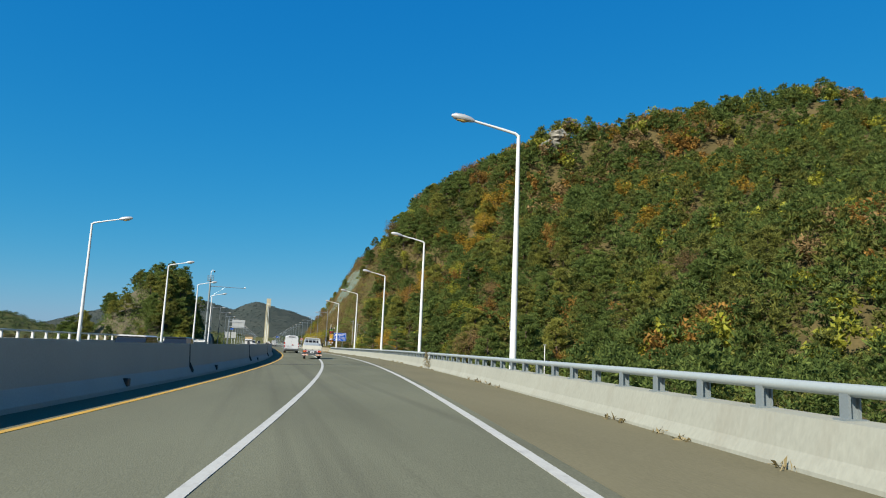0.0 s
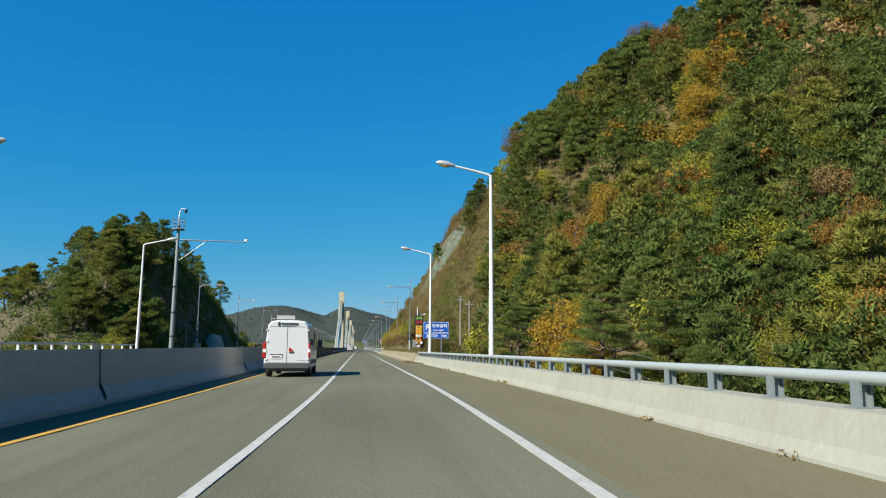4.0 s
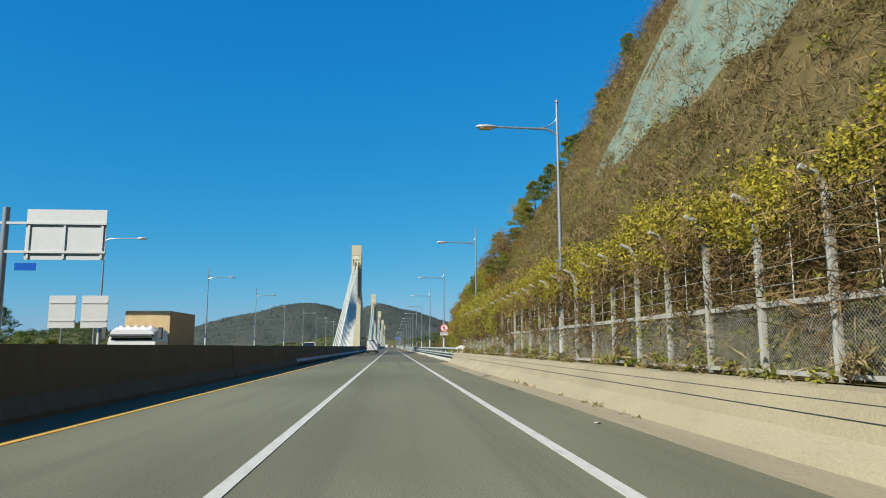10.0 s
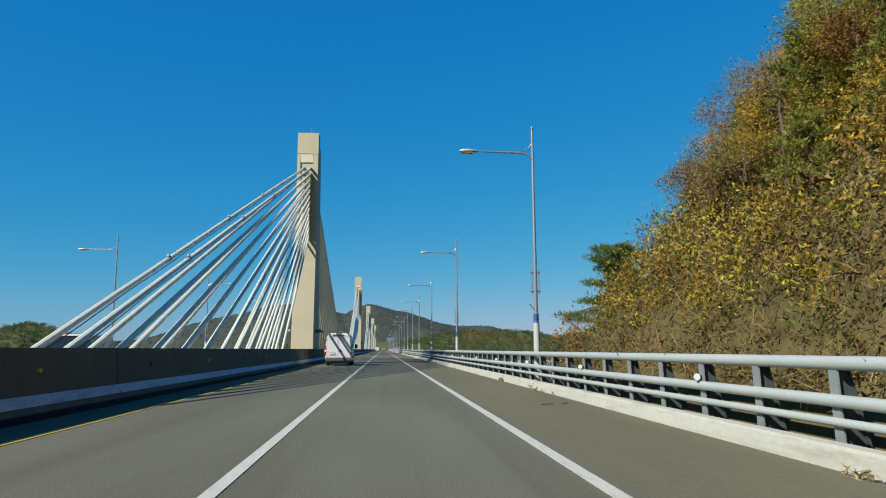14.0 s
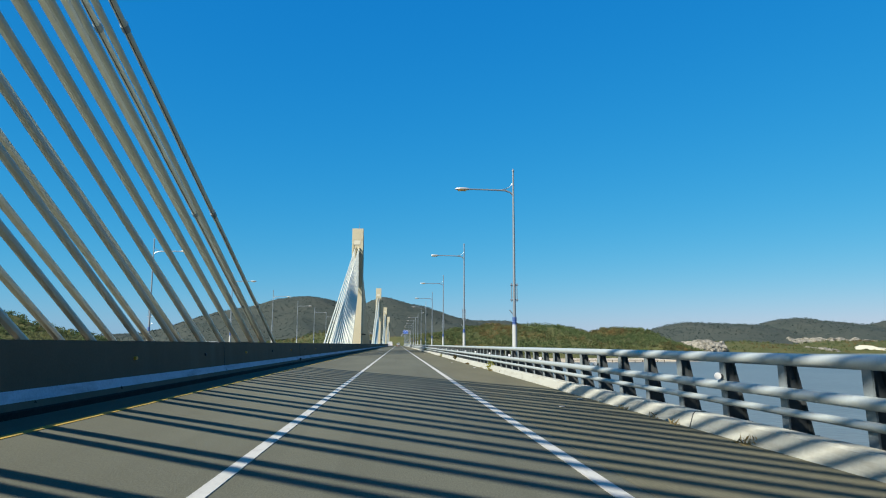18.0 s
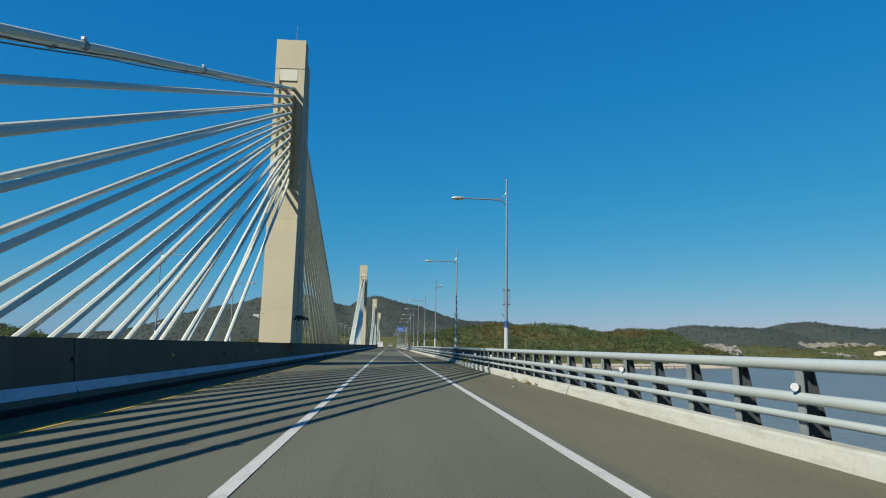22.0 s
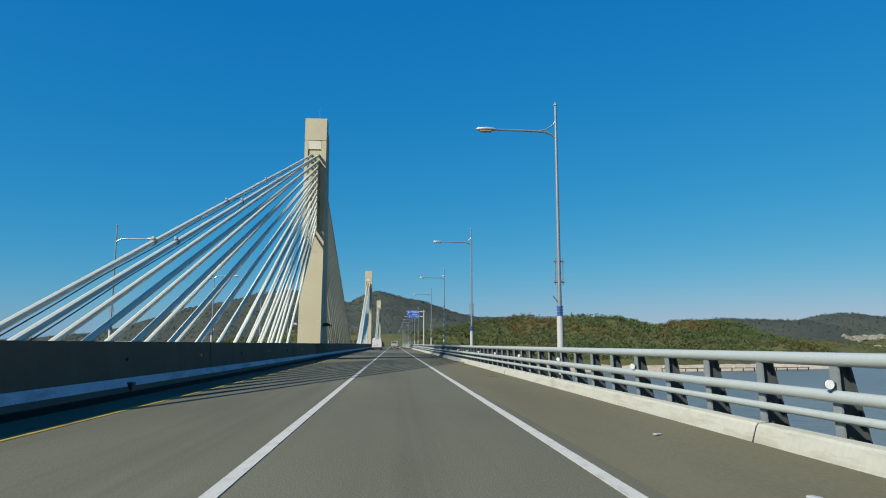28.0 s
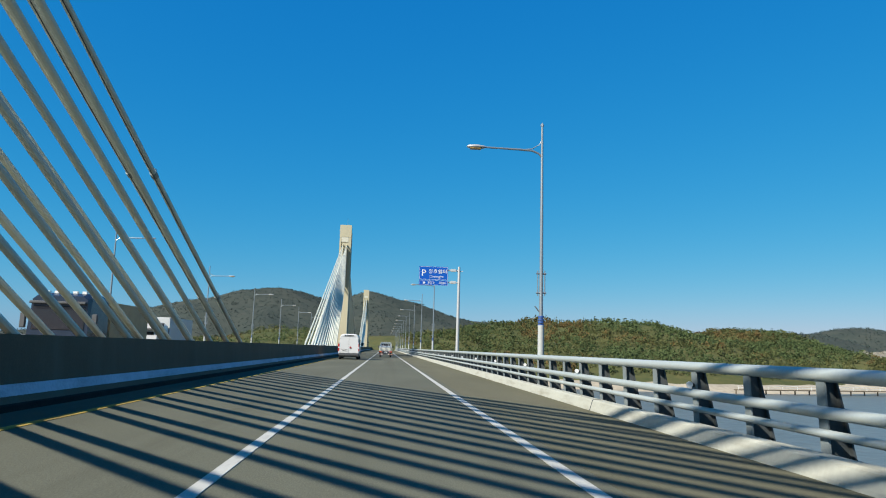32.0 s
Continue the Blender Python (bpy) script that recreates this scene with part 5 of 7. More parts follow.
for kind, mat in (("PINE", FAR_PINE), ("OLIVE", FAR_OLIVE), ("AUTUMN", FAR_AUTUMN), ("MOUNTAIN", HAZED_MOUNTAIN_PINE)):
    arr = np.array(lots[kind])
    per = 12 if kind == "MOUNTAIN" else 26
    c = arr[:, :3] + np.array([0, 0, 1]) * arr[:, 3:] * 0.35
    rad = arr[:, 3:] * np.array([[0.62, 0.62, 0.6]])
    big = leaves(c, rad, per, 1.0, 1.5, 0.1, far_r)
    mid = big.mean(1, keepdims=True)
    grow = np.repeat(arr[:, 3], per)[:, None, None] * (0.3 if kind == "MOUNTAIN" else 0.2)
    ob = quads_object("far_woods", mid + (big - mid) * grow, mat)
    tagged(ob, "distant woods on the hills across the water", "woods", kind="stuff")

# ---- rock and net on the cut ----
ROCK = material("broken_slope_rock", (0.2, 0.18, 0.13), 0.9, spread=((0.06, 0.066, 0.034), (0.31, 0.26, 0.145)), scale=1.3, fine=9, bump=1.0, deep=0.16, stain=((0.115, 0.115, 0.035), (1, 1, 1), 0.6, 0.95))
NET = material("green_rockfall_net", (0.14, 0.2, 0.165), 0.85, spread=((0.11, 0.163, 0.132), (0.225, 0.31, 0.25)), scale=0.5, fine=14, bump=0.5, spec=0.1, stain=((0.21, 0.185, 0.105), (1, 1, 0.4), 0.5, 0.85))


def rock_ground(s, u):
    z = right_hill(s, u)
    k = noise.fractal((s * 1.3, u * 1.8, z * 1.2), 0.7, 2.1, 6)
    edge = z - (6.8 + 2.5 * noise.noise((s * 0.2, 0, 1)) - 0.2 * abs(s - 257))
    return z + 0.15 + 0.5 * k - 1.2 * step(-0.5, 1.5, edge)


s_rock = [244.0 + 0.22 * i for i in range(98)]
u_rock = [5.6 + 0.13 * i for i in range(50)]
rock = ground_patch("rock_face", s_rock, u_rock, lambda s, u: rock_ground(s, u) if 0 < (s - 244) < 21.2 else -3, ROCK, "broken tan and grey rock face of the cut")
for p in rock.data.polygons:
    p.use_smooth = False
s_net = [182.0 + 0.7 * i for i in range(66)]
u_net = [8.6 + 0.35 * i for i in range(26)]


def net_ground(s, u):
    z = right_hill(s, u)
    out = 0.2 - 0.7 * step(222, 228, s) - 0.7 * (1 - step(182, 188, s)) - 0.6 * (1 - step(-1.5, 1.0, z - net_edge(s))) - 0.6 * step(21.5, 24, z)
    return z + out + 0.12 * noise.noise((s * 0.8, u * 0.8, 2)) - 0.6 * max(0, noise.noise((s * 0.16, u * 0.3, 8)) - 0.16)


ground_patch("rockfall_net", s_net, u_net, net_ground, NET, "green rockfall net draped over the cut slope")
thicket("crest_brush", 190, (186, 246), (15.8, 18.5), right_hill, 1.4, 150, 0.03, 9.0, TWIG, "brown brush along the crest of the cut", wr, brush=0.4)
thicket("crest_brush", 60, (186, 246), (15.8, 18.5), right_hill, 1.1, 150, 0.07, 1.8, LEAF_BROWN, "brown-leaved brush along the crest of the cut", wr)


# ---- writing ----
def text_part(words, size, x, z, y, mat, parent, align="CENTER", name="lettering", wide=1.0, label="", bold=0.0):
    """Raised lettering that faces back along the road."""
    cu = bpy.data.curves.new(name, "FONT")
    cu.body, cu.size, cu.align_x, cu.align_y, cu.extrude = words, size, align, "CENTER", 0.002
    cu.resolution_u = 3
    cu.offset = size * bold
    tmp = bpy.data.objects.new(name, cu)
    scene.collection.objects.link(tmp)
    dg = bpy.context.evaluated_depsgraph_get()
    me = bpy.data.meshes.new_from_object(tmp.evaluated_get(dg))
    bpy.data.objects.remove(tmp)
    me.transform(Matrix.Translation((x, y, z)) @ Matrix.Rotation(math.pi / 2, 4, "X") @ Matrix.Diagonal((wide, 1, 1, 1)))
    me.materials.clear()
    me.materials.append(mat)
    ob = new(name, me)
    ob.parent = parent
    if label:
        ob["label"] = label
    return ob


def plate(x0, x1, z0, z1, y, thick=0.03, bevel=0.0):
    return box(x0, x1, y, y + thick, z0, z1, bevel)


def frame_bars(x0, x1, z0, z1, y, w):
    bm = bmesh.new()
    for a in ((x0, x1, z0, z0 + w), (x0, x1, z1 - w, z1), (x0, x0 + w, z0 + w, z1 - w), (x1 - w, x1, z0 + w, z1 - w)):
        box(a[0], a[1], y - 0.004, y, a[2], a[3], 0, bm)
    return bm


def charger(x, z, k, y, parent):
    bm = box(x - 0.12 * k, x + 0.04 * k, y - 0.005, y - 0.001, z - 0.16 * k, z + 0.16 * k)
    box(x + 0.06 * k, x + 0.17 * k, y - 0.005, y - 0.001, z - 0.10 * k, z + 0.03 * k, 0, bm)
    for dx in (0.08, 0.14):
        box(x + (dx - 0.012) * k, x + (dx + 0.012) * k, y - 0.005, y - 0.001, z + 0.03 * k, z + 0.12 * k, 0, bm)
    box(x + 0.10 * k, x + 0.13 * k, y - 0.005, y - 0.001, z - 0.17 * k, z - 0.10 * k, 0, bm)
    part("charger_symbol", bm, SIGN_WHITE, parent)
    part("charger_window", box(x - 0.09 * k, x + 0.01 * k, y - 0.008, y - 0.005, z + 0.02 * k, z + 0.12 * k), SIGN_BLUE, parent)


def rest_sign(name, w, h_main, h_low, lower, m, label, legs=(), edge=0.028, bold=1.0):
    """Blue rest-area sign of two plates; local origin at its lower left corner's foot."""
    t = empty(name, m, label, "road sign")
    z0 = h_low + 0.03
    p = part("main_plate", plate(0, w, z0, z0 + h_main, 0, 0.03), SIGN_BLUE, t, "blue rest-area plate")
    part("border", frame_bars(0.03, w - 0.03, z0 + 0.03, z0 + h_main - 0.03, 0, edge), SIGN_WHITE, p)
    text_part("P", h_main * 0.70, w * 0.155, z0 + h_main * 0.48, -0.006, SIGN_WHITE, p, bold=0.025 * bold)
    text_part("\uccad\ud638\uc27c\ud130", h_main * 0.36, w * 0.64, z0 + h_main * 0.62, -0.006, SIGN_WHITE, p, wide=1.06, bold=0.02 * bold)
    text_part("Cheongho", h_main * 0.25, w * 0.60, z0 + h_main * 0.25, -0.006, SIGN_WHITE, p, bold=0.015 * bold)
    q = part("lower_plate", plate(0, w, 0, h_low, 0, 0.03), SIGN_BLUE, t, "blue charging-station plate")
    part("border", frame_bars(0.025, w - 0.025, 0.025, h_low - 0.025, 0, edge * 0.7), SIGN_WHITE, q)
    charger(w * 0.17, h_low * 0.5, h_low * 1.7, 0, q)
    text_part("\ucda9\uc804\uc18c", h_low * 0.56, w * 0.42, h_low * 0.5, -0.006, SIGN_WHITE, q, bold=0.02 * bold)
    text_part(lower, h_low * 0.66, w * 0.81, h_low * 0.5, -0.006, SIGN_WHITE, q, bold=0.015 * bold)
    part("back_frame", box(0.1, w - 0.1, 0.03, 0.08, z0 + h_main * 0.45, z0 + h_main * 0.52), SIGN_BACK, t)
    for x in legs:
        part("leg", tube([(x, 0.09, z0 + h_main * 0.9), (x, 0.09, -2.4)], 0.05, 10), POLE_STEEL, t, smooth=True)
    return t


rest_sign("rest_area_sign", 2.45, 1.06, 0.5, "1km", spot(146.8, 5.45, 2.2), "blue rest-area sign with parking letter on two legs", legs=(0.5, 1.75))
far_sign = rest_sign("rest_area_sign", 2.15, 1.0, 0.36, "500m", spot(637, 2.13, 5.92), "blue rest-area sign hung from a tall pole on the bridge", edge=0.012, bold=0.0)
for z in (0.25, 1.15):
    arm = part("arm", tube([(0.3, 0.1, z), (3.05, 0.1, z)], 0.045, 8), SIGN_BACK, far_sign)
    part("clamp", box(2.35, 2.75, 0.02, 0.18, z - 0.1, z + 0.1, 0.02), SIGN_BACK, arm)
part("pole", tube([(2.98, 0.12, -5.9), (2.98, 0.12, -4.0), (2.98, 0.12, 1.45)], [0.135, 0.125, 0.095], 12), LAMP_GREY, far_sign, smooth=True)
part("bracket", tube([(2.8, 0.12, 1.1), (3.3, 0.12, 1.1)], 0.03, 6), SIGN_BACK, far_sign)

# speed warning display
LED_GREEN = glowing("green_led", (0.25, 0.6, 0.1), 0.12)
LED_RED = glowing("red_led", (0.6, 0.03, 0.03), 0.05)
led = empty("warning_display", spot(152.7, 5.5, 0.0), "black speed-warning display above a yellow camera sign", "road sign")
case = part("display_case", box(-0.46, 0.46, 0, 0.28, 3.68, 4.6, 0.03), SIGN_BLACK, led, "black display case")
text_part("\uacfc\uc18d", 0.42, 0, 4.36, -0.01, LED_GREEN, case, label="green lit characters")
text_part("\uae08\uc9c0", 0.42, 0, 3.92, -0.01, LED_RED, case, label="red lit characters")
part("hood", box(-0.48, 0.48, -0.12, 0.0, 4.6, 4.63), SIGN_BLACK, case)
yel = part("camera_plate", plate(-0.30, 0.30, 2.66, 3.6, 0.02), SIGN_YELLOW, led, "yellow speed-camera plate")
part("border", frame_bars(-0.28, 0.28, 2.68, 3.58, 0.02, 0.012), SIGN_WHITE, yel)
bm = box(-0.18, 0.06, 0.012, 0.018, 3.36, 3.5)
box(0.07, 0.2, 0.012, 0.018, 3.42, 3.47, 0, bm)
part("camera_symbol", bm, SIGN_BLACK, yel)
for x in (-0.11, 0.0):
    part("camera_reel", tube([(x, 0.006, 3.43), (x, 0.012, 3.43)], 0.035, 10), SIGN_YELLOW, yel)
text_part("\ub2e8 \uc18d \uc911", 0.17, 0, 3.14, 0.012, SIGN_BLACK, yel)
text_part("Photo", 0.11, 0, 2.92, 0.012, SIGN_BLACK, yel)
text_part("enforcement", 0.10, 0, 2.79, 0.012, SIGN_BLACK, yel, wide=0.85)
pl = part("distance_plate", plate(-0.30, 0.30, 2.42, 2.64, 0.02), SIGN_WHITE, led, "white distance plate")
text_part("1.5km", 0.17, 0, 2.53, 0.012, SIGN_BLACK, pl)
part("column", tube([(0, 0.2, 0.5), (0, 0.2, 5.0)], 0.11, 12), DARK_STEEL, led, "dark steel column", smooth=True)
part("antenna", tube([(0.02, 0.2, 5.0), (0.02, 0.2, 6.2)], 0.012, 6), POLE_STEEL, led)
cam_arm = part("camera_arm", tube([(0.1, 0.2, 4.62), (0.35, 0.1, 4.75), (0.55, 0.05, 4.8)], 0.025, 6), POLE_STEEL, led)
part("camera_body", box(0.5, 0.66, -0.05, 0.12, 4.76, 4.88, 0.02), SIGN_WHITE, cam_arm)
wrap = part("hazard_wrap", box(-0.14, 0.14, 0.04, 0.07, 1.55, 2.1), SIGN_YELLOW, led, "black and yellow hazard panel")
for k in range(4):
    part("stripe", prism([(-0.139, 1.58 + 0.135 * k), (0.139, 1.70 + 0.135 * k), (0.139, min(2.09, 1.76 + 0.135 * k)), (-0.139, 1.64 + 0.135 * k)], 0.034, 0.042, "y"), SIGN_BLACK, wrap)
cab = empty("control_cabinet", spot(152.3, 5.02, 0.0), "grey steel control cabinet on a post", "cabinet")
part("cabinet_body", box(-0.16, 0.16, 0, 0.25, 1.3, 2.08, 0.01), LAMP_GREY, cab)
part("cabinet_door", box(-0.14, 0.14, -0.012, 0.0, 1.33, 2.05), POST_STEEL, cab)
part("post", tube([(0, 0.12, 0.6), (0, 0.12, 1.3)], 0.05, 8), LAMP_GREY, cab)
tag = empty("marker_plate", spot(151.9, 5.4, 0.0), "small white marker plate on a leaning stake", "marker")
part("board", box(-0.17, 0.17, 0, 0.012, 1.33, 1.56, 0.004), SIGN_WHITE, tag)
part("bar", box(-0.11, 0.11, -0.004, 0.0, 1.43, 1.47), SIGN_BLACK, tag)
part("stake", tube([(0, 0.02, 1.35), (0.12, 0.05, 0.7)], 0.015, 6), POLE_WHITE, tag)
wp = empty("white_pole", spot(154, 5.62, 0.0), "thin white leaning pole behind the warning display", "pole")
part("shaft", tube([(0.06, 0, 0.6), (-0.2, 0, 5.6)], [0.042, 0.036], 8), POLE_WHITE, wp, smooth=True)

# triangular warning sign
tri = empty("warning_sign", spot(160, 6.06, 0.2) @ Matrix.Diagonal((0.82, 0.82, 0.82, 1)), "yellow triangular warning sign half hidden in bushes", "road sign")
part("red_border", prism([(-0.62, 2.26), (0.62, 2.26), (0, 3.3)], 0, 0.02, "y"), SIGN_RED, tri, "red triangle border")
inner = part("yellow_face", prism([(-0.47, 2.35), (0.47, 2.35), (0, 3.12)], -0.008, 0.0, "y"), SIGN_YELLOW, tri, "yellow triangle face")
part("symbol", prism([(-0.2, 2.5), (-0.12, 2.44), (0.2, 2.56), (0.05, 2.75)], -0.014, -0.008, "y"), SIGN_BLACK, inner)
lowp = part("name_plate", plate(-0.6, 0.62, 1.88, 2.22, 0), SIGN_WHITE, tri, "white name plate")
text_part("\uad50\ub7c9\uad6c\uac04", 0.24, 0.0, 2.05, -0.008, SIGN_BLACK, lowp)
part("post", tube([(0, 0.06, 0.7), (0, 0.06, 3.1)], 0.035, 8), POLE_STEEL, tri, smooth=True)


def disc(r, y0, y1, n=32, cz=0.0, cx=0.0):
    return prism([(cx + r * math.cos(2 * math.pi * k / n), cz + r * math.sin(2 * math.pi * k / n)) for k in range(n)], y0, y1, "y")


# no-walking sign on a lamp post
ped = empty("no_walking_sign", spot(258.0, 4.95, 3.05), "round red-rimmed no-walking sign on the lamp post", "road sign")
part("rim", disc(0.40, 0, 0.02), SIGN_RED, ped, "red rim")
face = part("face", disc(0.325, -0.006, 0.0), SIGN_WHITE, ped, "white sign face")
bm = disc(0.05, -0.012, -0.006, 12, 0.20, 0.0)
for pts in ([(-0.07, 0.14), (0.06, 0.14), (0.05, -0.06), (-0.04, -0.06)], [(-0.04, -0.05), (0.02, -0.05), (-0.02, -0.26), (-0.09, -0.26)], [(0.0, -0.05), (0.05, -0.05), (0.12, -0.24), (0.06, -0.24)], [(-0.07, 0.13), (-0.03, 0.10), (-0.13, -0.04), (-0.16, -0.01)], [(0.03, 0.13), (0.06, 0.10), (0.15, 0.0), (0.12, -0.03)]):
    join(bm, prism(pts, -0.012, -0.006, "y"))
part("symbol", bm, SIGN_BLACK, face, "black walking symbol")
part("bar", prism([(-0.26, 0.20), (-0.21, 0.25), (0.26, -0.20), (0.21, -0.25)], -0.018, -0.012, "y"), SIGN_RED, face, "red diagonal bar")
lowp = part("name_plate", plate(-0.40, 0.40, -0.72, -0.43, 0), SIGN_WHITE, ped, "white name plate")
part("plate_edge", frame_bars(-0.385, 0.385, -0.705, -0.445, 0, 0.01), SIGN_BLACK, lowp)
text_part("\uad50\ub7c9 \uad6c\uac04", 0.19, 0.0, -0.575, -0.008, SIGN_BLACK, lowp)
for z in (0.1, -0.55):
    part("clamp", box(-0.1, 0.1, 0.02, 0.12, z - 0.03, z + 0.03), POLE_STEEL, ped)

# back of a sign over the opposite carriageway
bb = empty("sign_back", spot(222, -18.2, 0.0), "pale grey back of a large sign on a pole", "road sign")
part("pole", tube([(0, 0, -0.5), (0, 0, 7.7)], [0.2, 0.15], 12), POLE_STEEL, bb, smooth=True)
pl = part("plate", box(0.95, 4.55, -0.02, 0.02, 5.25, 7.62), SIGN_BACK, bb)
for z in (5.6, 6.95):
    part("beam", box(-0.25, 4.6, -0.12, -0.03, z - 0.06, z + 0.06, 0.01), SIGN_BACK, bb)
for x in (1.1, 2.7, 4.4):
    part("rib", box(x - 0.05, x + 0.05, -0.08, -0.02, 5.3, 7.0), SIGN_BACK, pl)
part("small_plate", box(0.55, 1.5, 0, 0.03, 4.75, 5.1), SIGN_BLUE, bb, "small blue plate")

for du in (0.0, 1.75):
    sb = empty("sign_back", spot(229, -18.6 + du, 0.0), "grey back of a small road sign on a post", "road sign")
    part("plate", box(-0.72, 0.72, -0.015, 0.015, 2.3, 4.1, 0.004), SIGN_BACK, sb)
    for z in (2.7, 3.7):
        part("rib", box(-0.68, 0.68, -0.05, -0.015, z - 0.04, z + 0.04), SIGN_BACK, sb)
    part("post", tube([(0, 0.05, -1.6), (0, 0.05, 4.0)], 0.05, 8), POLE_STEEL, sb, smooth=True)

# camera mast over the opposite carriageway
mast = empty("camera_mast", spot(150, -18.7, 0.0), "tall steel camera mast with caged platform and long arm", "mast")
part("shaft", tube([(0, 0, -1), (0, 0, 6), (0, 0, 13.2)], [0.24, 0.2, 0.14], 12), POST_STEEL, mast, smooth=True)
part("top_arm", tube([(0, 0, 13.2), (0.02, 0, 14.5), (0.2, 0, 14.85), (0.5, 0, 14.85), (0.62, 0, 14.7)], 0.05, 8), POLE_WHITE, mast, smooth=True)
part("camera_dome", tube([(0.62, 0, 14.75), (0.62, 0, 14.55), (0.62, 0, 14.42)], [0.14, 0.15, 0.07], 10), DARK_STEEL, mast, smooth=True)
cage = part("platform", tube([(0, 0, 12.7), (0, 0, 12.76)], 0.62, 12), POST_STEEL, mast)
for z in (13.05, 13.4, 13.75):
    part("cage_hoop", tube([(0.6 * math.cos(a), 0.6 * math.sin(a), z) for a in (2 * math.pi * k / 12 for k in range(13))], 0.022, 5), POST_STEEL, cage)
for k in range(8):
    a = 2 * math.pi * k / 8
    part("cage_bar", tube([(0.6 * math.cos(a), 0.6 * math.sin(a), 12.74), (0.6 * math.cos(a), 0.6 * math.sin(a), 13.75)], 0.018, 5), POST_STEEL, cage)
part("long_arm", tube([(0, 0, 11.7), (3, 0, 11.68), (6.6, 0, 11.62)], [0.08, 0.06, 0.04], 8), POLE_STEEL, mast, smooth=True)
part("stay", tube([(0, 0, 9.5), (2.8, 0, 11.66)], 0.03, 6), POLE_STEEL, mast)
part("camera_body", box(6.4, 6.7, -0.1, 0.15, 11.65, 11.9, 0.03), SIGN_WHITE, mast)
for z in (2.2, 4.5, 7.0):
    part("band", tube([(0, 0, z), (0, 0, z + 0.12)], 0.26, 12), DARK_STEEL, mast)

FENCE_POLE = material("weathered_pole_concrete", (0.27, 0.265, 0.225), 0.85, vary=0.15, scale=1.0, fine=14, bump=0.2)
for s, u, z0, h, lab in ((148.5, 10.2, 2.6, 3.4, "pale concrete utility pole among the shrubs"), (150.6, 9.6, 2.6, 4.0, "pale concrete utility pole with a crossbar among the shrubs"), (163, -20.5, -2, 6.0, "grey concrete utility post beside the knoll")):
    up = empty("utility_pole", spot(s, u, z0, 0, False), lab, "pole")
    part("shaft", tube([(0, 0, -1), (0, 0, h)], [0.09, 0.075], 10), FENCE_POLE, up, smooth=True)
    part("crossbar", box(-0.5, 0.5, -0.04, 0.04, h - 0.4, h - 0.32), POST_STEEL, up)
wire = empty("overhead_wire", Matrix(), "thin sagging overhead wires along the slope", "wire")
for k, dz in enumerate((0.0, -0.9)):
    part("strand", tube([road(150.6 - 2.1 * i, 9.6 + 0.1 * i, 6.1 + dz - 0.26 * i - 0.5 * math.sin(math.pi * i / 20), False) for i in range(21)], 0.007, 4), POST_STEEL, wire)

# ---- fence on the retaining wall ----
fence = empty("fence", Matrix(), "grey steel fence with mesh panels overgrown with vines", "fence")
FENCE_STEEL = material("weathered_fence_steel", (0.43, 0.43, 0.38), 0.6, 0.2, vary=0.15)
bay = 1.62
n_fence = 48
bm = box(-0.04, 0.04, -0.046, 0.046, 0.72, 3.05)
tube([(0, 0, 3.0), (-0.03, 0, 3.16), (-0.13, 0, 3.30), (-0.32, 0, 3.38)], [0.044, 0.043, 0.041, 0.038], 8, bm)
post_mesh = part("post", bm, FENCE_STEEL, fence).data
bm = box(-0.035, 0.035, 0.045, bay - 0.045, 1.76, 1.84)
rail_mesh = part("rail", bm, FENCE_STEEL, fence).data
bm = bmesh.new()
for k in range(-18, 30):
    for sg in (1, -1):
        y0 = 0.0575 * k if sg > 0 else bay - 0.0575 * k
        pts = []
        for q in range(2):
            pts.append((0.0, y0 + sg * 0.86 * q * 1.0, 0.91 + 0.85 * q))
        a, b2 = Vector(pts[0]), Vector(pts[1])
        ys = sorted(((0.05 - a.y) / (b2.y - a.y), (bay - 0.05 - a.y) / (b2.y - a.y)))
        lo, hi = max(0.0, ys[0]), min(1.0, ys[1])
        if hi - lo > 0.03:
            tube([a.lerp(b2, lo), a.lerp(b2, hi)], 0.0027, 3, bm)
mesh_mesh = part("mesh_panel", bm, FENCE_STEEL, fence).data
low_mesh = part("rail", box(-0.03, 0.03, 0.045, bay - 0.045, 0.86, 0.92), FENCE_STEEL, fence).data
wire_mesh = part("wire", tube([(0, 0.04, 0), (0, bay - 0.04, 0)], 0.008, 4), FENCE_STEEL, fence).data
bar_mesh = part("bar", tube([(0, bay / 2, 1.84), (0, bay / 2, 3.04)], 0.01, 4), FENCE_STEEL, fence).data
for o in list(fence.children):
    bpy.data.objects.remove(o)
for i in range(n_fence):
    m = spot(161.3 + bay * i, 4.90)
    for nm, me in (("post", post_mesh), ("rail", rail_mesh), ("rail", low_mesh), ("mesh_panel", mesh_mesh), ("bar", bar_mesh)):
        o = new(nm, me)
        o.parent = fence
        o.matrix_world = m
    for z in (2.05, 2.3, 2.55, 2.8, 3.02):
        o = new("wire", wire_mesh)
        o.parent = fence
        o.matrix_world = m @ Matrix.Translation((0, 0, z))
wall_top = empty("wall_cable", Matrix(), "two thin dark cables along the retaining wall", "cable")
for u, z in ((4.425, 0.66), (4.385, 0.49)):
    part("strand", tube([road(s, u - 0.008, z) for s in stations(147, 241.5)], 0.007, 5), DARK_STEEL, wall_top)

vr = np.random.default_rng(29)


